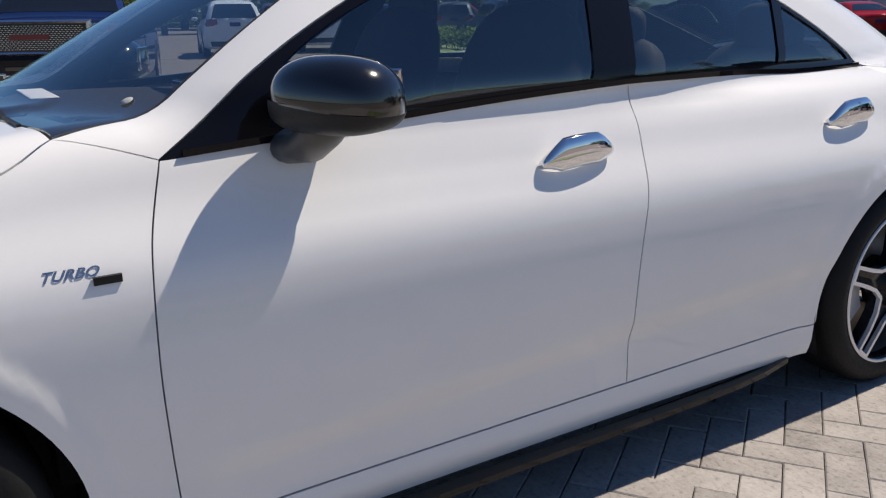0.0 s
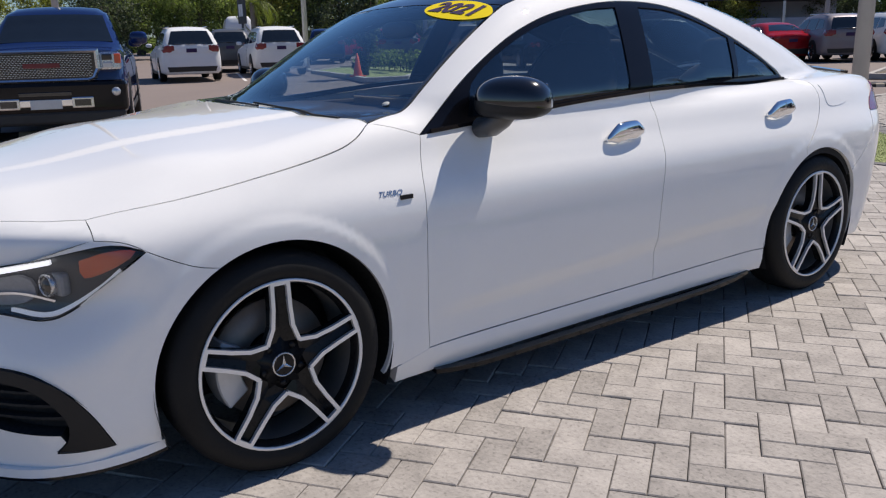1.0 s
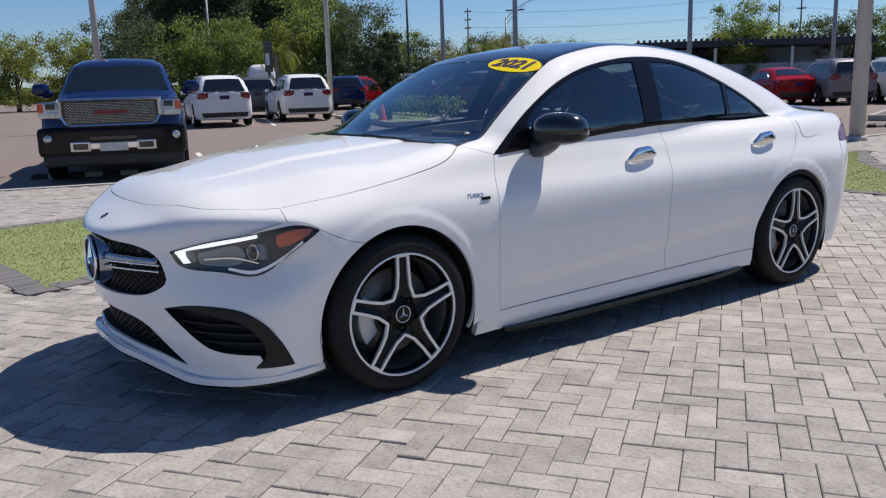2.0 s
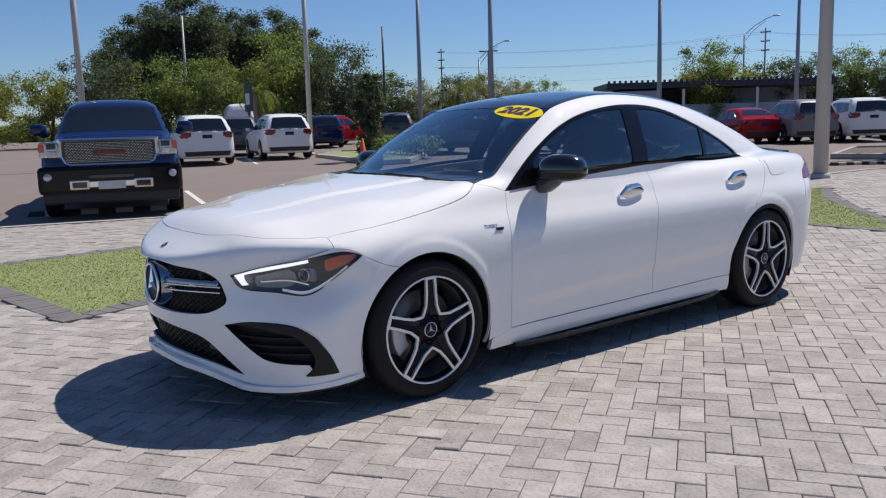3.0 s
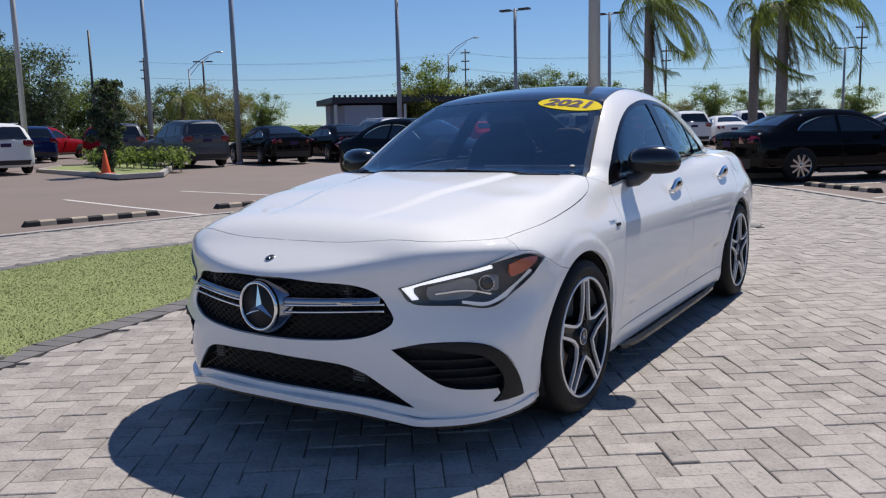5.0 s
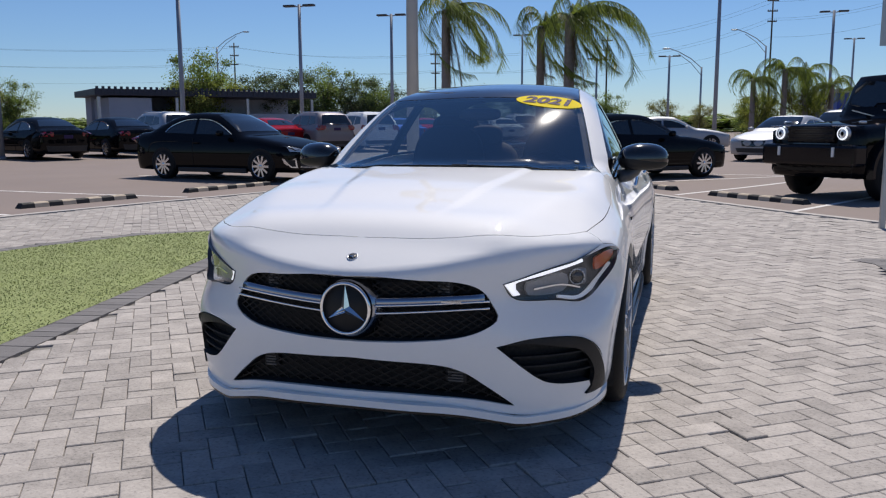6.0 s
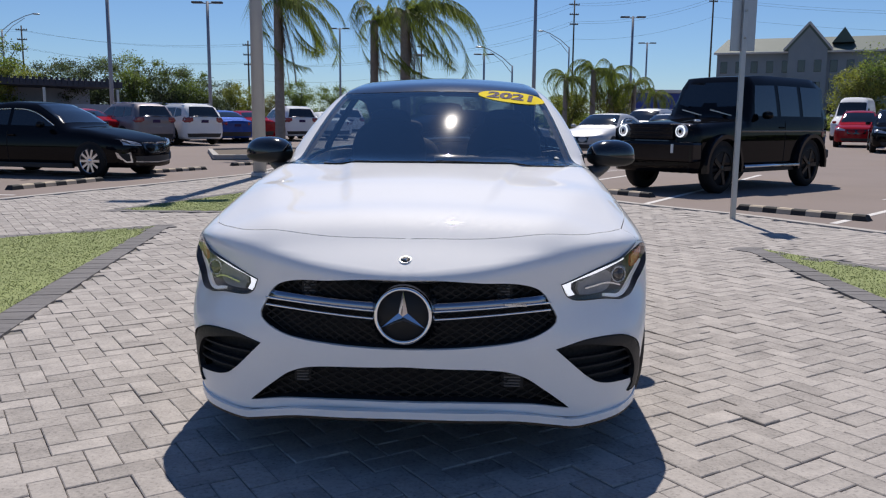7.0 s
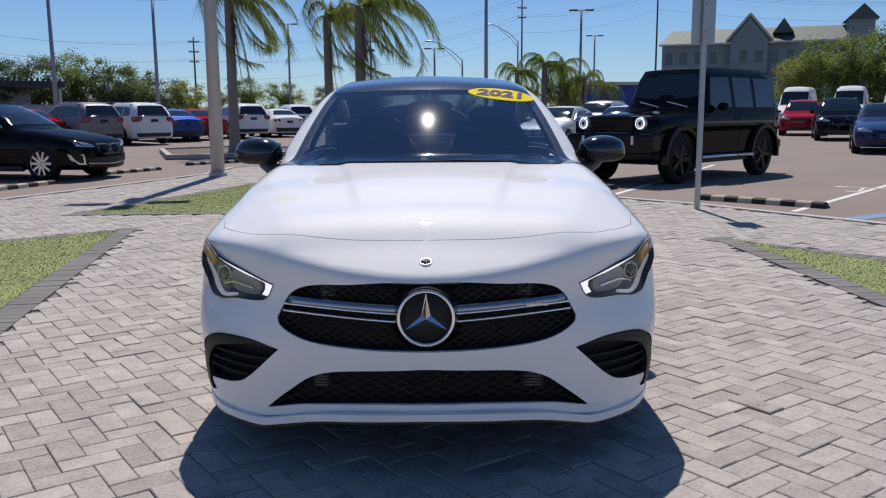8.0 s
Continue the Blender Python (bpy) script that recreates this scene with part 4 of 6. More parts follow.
# ---------- buildings ----------
WALL_GREY, WALL_WHITE = mat("grey_stucco", (.23, .27, .30), .85, spread=.08, scale=1), mat("pale_stucco", (.50, .50, .50), .85, spread=.08, scale=1)
ROOF_GREEN, WIN_DARK = mat("grey_green_roof", (.065, .10, .09), .7, spread=.12), mat("dark_window", (.02, .025, .03), .08, spread=.2, spec=.8)
WALL_BLUE = mat("blue_grey_stucco", (.30, .34, .42), .85, spread=.08, scale=1)
CANOPY_DARK, BLUE_WALL = mat("dark_canopy_metal", (.035, .04, .06), .55, .3, spread=.12), mat("blue_panel", (.02, .05, .30), .5, spread=.08)


def build_hotel():
    h = thing("hotel", "long grey four-storey hotel with gabled green-grey roof", "building", at=pose(51.7, 137.3, .6, 0, 0, -20) @ Matrix.Diagonal((.83, 1, 1.2, 1)))
    part("wall", bm_box(-17, 22, 0, 12, 0, 10.2), WALL_GREY, h)

    def gable(name, x0, x1, y0, y1, z0, z1, material, along_x=True):
        bm = bmesh.new()
        if along_x:
            v = [(x0, y0, z0), (x1, y0, z0), (x1, y1, z0), (x0, y1, z0), (x0 + 2, (y0 + y1) / 2, z1), (x1 - 2, (y0 + y1) / 2, z1)]
            fcs = ((0, 1, 5, 4), (1, 2, 5), (2, 3, 4, 5), (3, 0, 4), (3, 2, 1, 0))
        else:
            v = [(x0, y0, z0), (x1, y0, z0), (x1, y1, z0), (x0, y1, z0), ((x0 + x1) / 2, y0, z1), ((x0 + x1) / 2, y1, z1)]
            fcs = ((0, 1, 4), (1, 2, 5, 4), (2, 3, 5), (3, 0, 4, 5), (3, 2, 1, 0))
        vs = [bm.verts.new(q) for q in v]
        for q in fcs:
            bm.faces.new([vs[i] for i in q])
        part(name, bm, material, h)
    gable("roof", -17.6, 22.6, -.8, 12.8, 10.2, 12.5, ROOF_GREEN)
    part("gable_wall", bm_box(-3.6, 3.4, -1.2, 6, 0, 10.4), WALL_GREY, h)
    gable("gable_front", -3.6, 3.4, -1.2, 6, 10.4, 13.3, WALL_GREY, False)
    gable("gable_roof", -4.5, 4.3, -1.0, 7, 10.3, 14.0, ROOF_GREEN, False)
    for sg in (1, -1):
        part("eave_trim", bm_bar([(-.1 + sg * 4.4, -1.5, 10.3), (-.1, -1.5, 13.9)], .16, .14, (0, 1, 0)), WALL_WHITE, h, "pale gable trim")
    part("eave", bm_box(-17.6, 22.6, -.95, -.75, 9.95, 10.2, .02, 1), WALL_WHITE, h, "pale eave line")
    gable("gable_roof", 4.2, 8.2, 1.2, 7, 11.4, 13.4, ROOF_GREEN, False)
    part("tower", bm_box(17.8, 22.2, -1, 6, 0, 12.7), WALL_GREY, h)
    gable("tower_roof", 17.2, 22.8, -1.6, 6.6, 12.7, 14.6, ROOF_GREEN, False)
    for k in range(3):
        for i in range(13):
            x = -15.6 + i * 2.9
            y = -1.23 if -3.6 < x < 3.4 or 17.8 < x < 22.2 else -.03
            part("window", bm_box(x - .65, x + .65, y - .04, y + .1, 1.6 + 2.9 * k, 3.2 + 2.9 * k, .03, 1), WIN_DARK, h)


build_hotel()
can = thing("carport", "long low building with a dark corrugated canopy", "building", at=pose(-34.5, 53.0, .4, 0, 0, 50.4))
part("canopy", bm_box(-8.25, 8.25, -3, 4, 2.95, 3.4, .03), CANOPY_DARK, can, "dark corrugated canopy fascia")
part("wall", bm_box(-7.5, 8.0, 2, 4, 0, 2.95), WALL_BLUE, can)
part("office", bm_box(-7.3, -4.4, -2.6, 2, 0, 2.8), WALL_BLUE, can)
part("low_wall", bm_box(-4.4, 8.0, -2.4, -2.2, 0, 1.75, .02), WALL_BLUE, can)
for i in range(41):
    part("rib", bm_box(-8.2 + i * .4, -8.02 + i * .4, -3.06, -2.99, 3.1, 3.55), CANOPY_DARK, can)
for x in (-8.0, -2.7, 2.6, 7.9):
    part("column", bm_box(x - .1, x + .1, -2.9, -2.7, 0, 2.85), GALV, can)
shed = thing("shed", "low blue metal building behind the cars", "building", at=pose(17.5, 76, .5, 0, 0, 10))
part("wall", bm_box(-4, 3, 0, 6, 0, 3.4), BLUE_WALL, shed)
part("roof", bm_box(-4.4, 3.4, -.5, 6.4, 3.4, 3.7, .03), WALL_WHITE, shed)
tote = thing("menu_sign", "dark totem sign on a post", "sign", at=pose(-31.5, 14.0, rise(-31, 14)))
part("post", bm_tube((0, 0, 0), (0, 0, 3.0), .06, n=8), POLE_DARK, tote)
part("panel", bm_box(-.35, .35, -.05, .05, 1.9, 3.2, .02), POLE_DARK, tote)
part("mark", bm_box(-.2, .2, -.058, -.05, 2.2, 2.7), PAPER, tote)


# ---------- parked vehicles ----------
PLATE = mat("plain_plate", (.55, .55, .54), .5, spread=.1)
TRIM_SILVER = mat("bright_trim", (.7, .7, .72), .18, 1.0, spread=.05)
DARK_CLAD = mat("grey_black_cladding", (.022, .022, .023), .6, spread=.2)
HEAD_LENS = mat("clear_lamp_unit", (.55, .57, .6), .12, .5, spread=.2, coat=1.0)


def paint(name, color, metal=.0, coat=.55):
    return mat(name, color, .5, metal, spread=.03, coat=coat, coat_rough=.02, spec=.0)


KINDS = {
    # nose, wheelbase, tail, half width, tyre radius, clearance, hood line, waist, roof line, inward lean, side glass, lamps (front z, rear z)
    "sedan": dict(nose=-.92, base=2.85, tail=3.95, half=.915, tyre=.33, low=.2, hood=((-.95, .62), (-.7, .76), (-.2, .88), (.5, .97), (1.2, .98), (2.6, 1.0), (3.3, 1.06), (3.95, 1.02)), waist=.92, roof=((.3, .86), (.65, 1.02), (1.15, 1.30), (1.55, 1.44), (2.1, 1.46), (2.6, 1.40), (3.1, 1.22), (3.6, .98)), lean=.42,
                  side=(((.88, .98), (1.3, 1.24), (1.62, 1.35), (1.92, 1.37), (1.92, 1.0)), ((2.0, 1.0), (2.0, 1.37), (2.35, 1.34), (2.72, 1.18), (2.86, 1.03))), lamp=(.68, .86), front=.55, back=.6),
    "suv": dict(nose=-.88, base=2.9, tail=3.85, half=.95, tyre=.37, low=.24, hood=((-.9, .78), (-.7, .92), (-.2, 1.03), (.5, 1.09), (1.2, 1.1), (3.0, 1.13), (3.85, 1.12)), waist=1.05, roof=((.3, .98), (.65, 1.14), (1.1, 1.45), (1.5, 1.66), (2.1, 1.72), (3.0, 1.70), (3.5, 1.60), (3.82, 1.15)), lean=.30,
                side=(((.85, 1.12), (1.25, 1.40), (1.55, 1.56), (1.90, 1.59), (1.90, 1.13)), ((2.0, 1.13), (2.0, 1.59), (2.75, 1.58), (2.75, 1.14)), ((2.83, 1.15), (2.83, 1.57), (3.25, 1.53), (3.4, 1.2))), lamp=(.82, 1.05), front=.35, back=.3),
    "pickup": dict(nose=-.98, base=3.65, tail=4.85, half=1.01, tyre=.41, low=.30, hood=((-.98, 1.02), (-.8, 1.14), (-.2, 1.21), (.5, 1.25), (1.2, 1.27), (3.0, 1.27), (4.85, 1.30)), waist=1.2, roof=((.45, 1.16), (.75, 1.30), (1.1, 1.55), (1.45, 1.80), (1.9, 1.87), (2.9, 1.86), (3.15, 1.7), (3.3, 1.2)), lean=.30,
                   side=(((.95, 1.28), (1.3, 1.58), (1.55, 1.73), (2.0, 1.75), (2.0, 1.29)), ((2.1, 1.29), (2.1, 1.75), (2.85, 1.74), (2.95, 1.30))), lamp=(1.05, 1.1), front=.12, back=.1),
    "boxy": dict(nose=-.78, base=2.85, tail=3.55, half=.88, tyre=.40, low=.34, hood=((-.78, 1.06), (-.65, 1.13), (-.2, 1.17), (.5, 1.21), (1.2, 1.22), (3.55, 1.22)), waist=1.18, roof=((.6, 1.1), (.78, 1.3), (.96, 1.78), (1.03, 1.92), (1.5, 1.955), (3.0, 1.95), (3.40, 1.90), (3.52, 1.3)), lean=.16,
                 side=(((.98, 1.25), (1.02, 1.5), (1.1, 1.78), (1.72, 1.80), (1.72, 1.25)), ((1.84, 1.25), (1.84, 1.80), (2.50, 1.80), (2.50, 1.25)), ((2.62, 1.25), (2.62, 1.80), (3.30, 1.79), (3.30, 1.25))), lamp=(1.0, .95), front=.06, back=.06),
    "van": dict(nose=-.85, base=3.7, tail=4.95, half=1.0, tyre=.36, low=.26, hood=((-.85, .9), (-.6, 1.1), (0, 1.35), (.5, 1.5), (1.5, 1.6), (4.95, 1.6)), waist=1.4, roof=((-.1, 1.2), (.2, 1.45), (.6, 1.9), (1.0, 2.4), (1.5, 2.62), (4.7, 2.65), (4.93, 2.4)), lean=.08,
                side=(((.55, 1.45), (.85, 1.9), (1.5, 2.0), (1.5, 1.45)),), lamp=(.95, 1.2), front=.2, back=.05),
}


def vehicle_field(s):
    hood, roof = chain(*s["hood"]), chain(*s["roof"])
    w, low, waist = s["half"], s["low"], s["waist"]
    box = s["front"] < .1
    kr = .045 if box else .10

    def field(p):
        x, y, z = np.abs(p[..., 0]), p[..., 1], p[..., 2]
        end = np.minimum(y - s["nose"], s["tail"] - y)
        tuck = .05 * np.clip((.55 - z) / .4, 0, 1) ** 2 + .09 * np.clip((z - .65 * waist) / (.4 * waist), 0, 1.3) ** 2 * (.25 if box else 1)
        wide = w - tuck - .10 * np.clip(1 - end / .7, 0, 1) ** 2 * (.2 if box else 1)
        front = s["nose"] + s["front"] * .55 * x ** 2 + .10 * np.clip(z - .7, 0, 1) + .06 * np.clip(.4 - z, 0, 1)
        back = s["tail"] - s["back"] * .4 * x ** 2 - .12 * np.clip(z - .8, 0, 1.2) - .2 * np.clip(.5 - z, 0, 1)
        body = smax(smax(smax(x - wide, z - hood(y) + .06 * x ** 2, kr), front - y, .8 * kr), y - back, .8 * kr)
        h = z - waist
        cab = smax(x - (w - .095 * (.4 if box else 1) - s["lean"] * h - .08 * np.clip(h, 0, 1) ** 2), z - roof(y) + (.03 if box else .09) * x ** 2, kr)
        cab = np.maximum(np.maximum(cab, waist - .12 - z), np.maximum(s["roof"][0][0] - y, y - s["tail"]))
        return smax(-smax(-body, -cab, .03), low - z, .06)
    return field


def build_wheel_simple(parent, r, width, at, shiny, spokes=10):
    tyre = part("wheel", bm_spin([(-width, r * .66), (-width, r * .93), (-width * .85, r), (-width * .15, r), (0, r * .93), (.004, r * .70)], 28), RUBBER, parent, "black tyre on metal rim")
    bm = bm_spin([(-.07, r * .68), (-.01, r * .66), (.0, r * .70)], 28)
    bm_spin([(-.01, r * .16), (.0, r * .12), (.0, 0)], 14, bm)
    for k in range(spokes):
        a = k * math.tau / spokes
        bm_bar([(-.012, r * .12 * math.cos(a), r * .12 * math.sin(a)), (-.008, r * .66 * math.cos(a), r * .66 * math.sin(a))], r * (.07 if spokes > 5 else .085), .012, (1, 0, 0), bm)
    part("rim", bm, TRIM_SILVER if shiny else RIM_BLACK, tyre)
    part("wheel_back", bm_spin([(-.09, 0), (-.09, r * .68)], 24), DARK_INSIDE, tyre)
    tyre.matrix_local = at


def build_vehicle(kind, color, label, category, shiny=True, details=True):
    s = KINDS[kind]
    field = vehicle_field(s)
    car = thing({"sedan": "sedan_car", "suv": "suv_car", "pickup": "pickup_truck", "boxy": "boxy_suv", "van": "cargo_van"}[kind], label, category, "parked vehicles")
    # skin: rays outward from the long axis
    ys = np.concatenate([np.linspace(s["nose"] + .45, s["tail"] - .45, 44)])
    zc = .62 if kind != "van" else .9
    th = np.linspace(0, math.tau, 57)[:-1]
    o, d = [], []
    rings = [(ys[0], f) for f in np.linspace(86, 6, 11)] + [(y, 0) for y in ys] + [(ys[-1], -f) for f in np.linspace(6, 86, 11)]
    for y, f in rings:
        c, sn = math.cos(radians(f)), math.sin(radians(f))
        for a in th:
            o.append((0, y, zc))
            d.append((c * math.cos(a), -sn, c * math.sin(a)))
    p = cast_on(lambda q: -field(q), np.array(o), np.array(d), 3.0, 70)
    n = len(th)
    faces = [(i * n + k, i * n + (k + 1) % n, (i + 1) * n + (k + 1) % n, (i + 1) * n + k) for i in range(len(rings) - 1) for k in range(n)]
    p = np.vstack([p, [(0, p[:n, 1].mean(), zc), (0, p[-n:, 1].mean(), zc)]])
    faces += [(len(p) - 2, (k + 1) % n, k) for k in range(n)] + [(len(p) - 1, len(p) - 2 - n + k, len(p) - 2 - n + (k + 1) % n) for k in range(n)]
    faces = [f2[::-1] for f2 in faces]
    part("body", mesh_of("body", p, faces, color), None, car)

    def sheet(name, pts, way, material, out=.006, mirror=False, label="", smooth=False, gap=.12, both=False):
        ln = np.asarray(pts, float)
        ln = np.vstack([smooth_line([a, b], .12)[:-1] for a, b in zip(ln, np.roll(ln, -1, 0))])
        return part(name, panel(name, grown(field, ln, 0), way, material, out=out, rim=.012, shrink=0, gap=gap, field=field, mirror=mirror, both=both), None, car, label)

    w = s["half"]
    for m in (False, True):
        for poly in s["side"]:
            sheet("side_window", [(w - .1, y, z) for y, z in poly], (-1, 0, -.25), CAR_GLASS_DARK, mirror=m)
            if kind == "sedan" and shiny:
                edge = grown(field, smooth_line([(w - .1, y, z + .015) for y, z in (poly[:4] if poly[0][0] < 1.5 else poly[1:])], .12), .010)
                part("window_trim", bm_bar([((-1 if m else 1) * q[0], q[1], q[2]) for q in edge], .006, .008, (1, 0, 0)), TRIM_SILVER, car, "bright window trim")
        for hub in (0, s["base"]):
            r = s["tyre"] * 1.13
            # the skin is uncut; a dark sheet paints the shade of the arch
            sheet("wheel_arch", [(w, hub + r * math.cos(a), s["tyre"] + r * math.sin(a)) for a in np.linspace(-.35, math.pi + .35, 15)], (-1, 0, 0), DARK_INSIDE, out=.003, mirror=m, gap=.2)
            build_wheel_simple(car, s["tyre"], .22, pose((w + .012) * (-1 if m else 1), hub, s["tyre"], 0, 0, 180 if m else 0), shiny, 5 if kind in ("boxy", "suv") else 10)
        zf, zr = s["lamp"]
        hl = sheet("headlight", [(w * .5, s["nose"], zf - .06), (w * .5, s["nose"], zf + .06), (w * .92, s["nose"] + .25, zf + .10), (w * .9, s["nose"] + .2, zf - .04)], (-.45, .9, 0), HEAD_LENS, mirror=m, label="clear headlight") if kind in ("sedan", "suv", "van") else None
        sheet("tail_light", [(w * .55, s["tail"], zr - .07), (w * .55, s["tail"], zr + .07), (w * .96, s["tail"] - .25, zr + .09), (w * .96, s["tail"] - .25, zr - .06)], (-.45, -.9, 0), RED_LENS, mirror=m, label="red tail light", gap=.1)
        sx = -1 if m else 1
        yb = s["roof"][1][0] + .38
        part("door_mirror", bm_blob(sx * (w + .10), yb, s["waist"] + .09, .10, .06, .065, 2.6, 14, 8), color, car)
        part("door_handle", bm_box(*sorted((sx * (w - .035), sx * (w + .012))), 1.75, 1.93, s["waist"] - .13, s["waist"] - .10, .008), color, car)
        part("sill", bm_box(*sorted((sx * (w - .10), sx * (w - .005))), s["tyre"] + .1, s["base"] - s["tyre"] - .1, s["low"] - .02, s["low"] + .08, .02), DARK_CLAD, car)
        seam = grown(field, smooth_line([(w, 1.96, s["waist"]), (w, 1.95, .7), (w, 1.93, s["low"] + .1)], .1), .003)
        part("door_seam", bm_bar([(sx * q[0], q[1], q[2]) for q in seam], .002, .004, (0, 1, 0)), DARK_INSIDE, car)
    r0, r1, r2 = s["roof"][1], s["roof"][2], s["roof"][3]
    ws = w - .14
    wt = w - .16 - s["lean"] * (r2[1] - s["waist"])
    sheet("windscreen", [(0, r0[0] + .04, r0[1] + .03), (ws * .92, r0[0] + .10, r0[1] + .02), (wt, r2[0] - .1, r2[1] - .08), (0, r2[0] - .14, r2[1] - .06)], (0, .5, -.85), CAR_GLASS_DARK, gap=.15, both=True)
    q0, q1 = s["roof"][-3], s["roof"][-1]
    if kind not in ("van",):
        yy = s["tail"]
        za, zb = s["waist"] + .10, q0[1] - .08
        if kind == "sedan":
            sheet("rear_window", [(0, 2.72, 1.36), (wt * .85, 2.72, 1.34), (ws * .82, 3.22, 1.10), (0, 3.28, 1.10)], (0, -.4, -.9), CAR_GLASS_DARK, gap=.15, both=True)
        else:
            sheet("rear_window", [(0, yy, za), (ws * .85, yy - .05, za), (wt * .9, yy - .2, zb), (0, yy - .2, zb)], (0, -1, -.1), CAR_GLASS_DARK, gap=.08, both=True, out=.022)
    zf = s["lamp"][0]
    sheet("grille", [(0, s["nose"], zf + .05), (w * .45, s["nose"], zf + .05), (w * .40, s["nose"], zf - .20), (0, s["nose"], zf - .22)], (0, 1, 0), BLACK_GLOSS, gap=.2, both=True, label="black front grille") if kind != "pickup" else None
    sheet("lower_grille", [(0, s["nose"], .42), (w * .7, s["nose"], .42), (w * .62, s["nose"], .28), (0, s["nose"], .28)], (0, 1, 0), DARK_CLAD, gap=.2, both=True) if kind in ("sedan", "suv") else None
    sheet("rear_valance", [(0, s["tail"], .48), (w * .8, s["tail"] - .1, .48), (w * .75, s["tail"] - .1, s["low"] + .08), (0, s["tail"], s["low"] + .08)], (0, -1, 0), DARK_CLAD, gap=.2, both=True)
    part("rear_plate", bm_box(-.16, .16, s["tail"] - .02, s["tail"] + .012, s["lamp"][1] - .14, s["lamp"][1] - .02, .005), NAVY_INK, car, "dark dealer plate") if kind != "pickup" else None
    if kind == "suv":
        for sx in (1, -1):
            part("roof_rail", bm_tube((sx * (wt - .02), 1.6, 1.70), (sx * (wt - .02), 3.3, 1.69), .018, n=6), TRIM_SILVER, car)
    return car


CAR_GLASS_DARK = mat("dark_vehicle_glass", (.008, .011, .014), .04, spread=.2, spec=.8, coat=.2)


def dress_pickup(car, blue):
    """The bold chrome face of the pickup."""
    s = KINDS["pickup"]
    field = vehicle_field(s)
    y0 = s["nose"]
    outer = [(.70, 1.215), (.71, .96), (.64, .835), (.56, .80)]
    inner = [(.645, 1.17), (.65, .965), (.60, .865), (.54, .845)]
    bm = bmesh.new()
    ring = []
    for (xo, zo), (xi, zi) in zip(outer + [(-x, z) for x, z in outer[::-1]], inner + [(-x, z) for x, z in inner[::-1]]):
        ring.append([bm.verts.new(q) for q in ((xo, y0 + .04, zo), (xo, y0 - .05, zo), ((xo + xi) / 2, y0 - .085, (zo + zi) / 2), (xi, y0 - .065, zi), (xi, y0 + .04, zi))])
    for a, b in zip(ring, ring[1:] + ring[:1]):
        for i in range(4):
            bm.faces.new((a[i], a[i + 1], b[i + 1], b[i]))
    bmesh.ops.recalc_face_normals(bm, faces=bm.faces[:])
    part("grille_surround", bm, TRIM_SILVER, car, "heavy chrome grille surround")
    part("grille_back", bm_box(-.66, .66, y0 - .056, y0 - .035, .84, 1.18, .01), BLACK_GLOSS, car)
    bm = bmesh.new()
    for i in range(13):
        for k in range(31):
            x = -.615 + k * .041 + (.0205 if i % 2 else 0)
            if abs(x) < .605:
                bm_box(x - .0115, x + .0115, y0 - .066, y0 - .052, .870 + i * .0225, .8765 + i * .0225, bm=bm)
    part("grille_mesh", bm, SATIN, car, "chrome mesh grille", smooth=False)
    part("grille_badge", bm_box(-.22, .22, y0 - .08, y0 - .064, .985, 1.045, .004), mat("red_badge", (.16, .02, .02), .4), car, "plain red badge bar")
    for sx in (1, -1):
        x0, x1 = sorted((sx * .70, sx * .96))
        part("headlight", bm_box(x0, x1, y0 - .02, y0 + .22, .94, 1.17, .03), SATIN, car, "large bright headlight housing")
        for z in (.965, 1.065):
            a, b = sorted((sx * .73, sx * .86))
            part("lamp_lens", bm_box(a, b, y0 - .035, y0, z, z + .08, .015), BLACK_GLOSS if z > 1 else HEAD_LENS, car, "dark projector lens" if z > 1 else "clear headlight lens")
        a, b = sorted((sx * .88, sx * .965))
        part("turn_signal", bm_box(a, b, y0 - .026, y0 + .18, 1.02, 1.15, .015), AMBER, car, "amber turn signal")
        part("fog_light", bm_spin([(-.03, 0), (-.03, .055), (.05, .06)], 18, axis='y', at=(sx * .87, y0 - .052, .66)), HEAD_LENS, car, "round clear fog light")
        a, b = sorted((sx * .31, sx * .585))
        hook = part("tow_frame", bm_box(a, b, y0 - .085, y0 + .03, .46, .61, .02), TRIM_SILVER, car, "chrome tow hook frame")
        # solid frame: a thin black plate paints the dark of its hole
        a, b = sorted((sx * .345, sx * .545))
        part("tow_hole", bm_box(a, b, y0 - .089, y0 - .08, .49, .575, .003), BLACK_GLOSS, hook)
        part("towing_mirror", bm_blob(sx * 1.17, .98, 1.36, .13, .08, .10, 3.2, 14, 8), blue, car)
    part("bumper", bm_box(-1.01, 1.01, y0 - .06, y0 + .25, .40, .81, .06), SATIN_BLACK, car, "black front bumper")
    part("bumper_slot", bm_box(-.32, .32, y0 - .066, y0 - .055, .625, .68, .01), BLACK_GLOSS, car)
    part("tow_bar", bm_box(-.32, .32, y0 - .078, y0 - .04, .49, .585, .012), CHROME, car, "chrome bar between the tow hook frames")
    part("front_plate", bm_box(-.19, .19, y0 - .092, y0 - .08, .46, .58, .004), PLATE, car, "white front plate bar")
    part("air_dam", bm_box(-.96, .96, y0 - .045, y0 + .2, .25, .43, .04), DARK_CLAD, car)
    part("windscreen_tag", bm_box(-.08, .03, .98, .985, 1.55, 1.68), PAPER, car).matrix_local = pose(0, .28, -.04, 0)


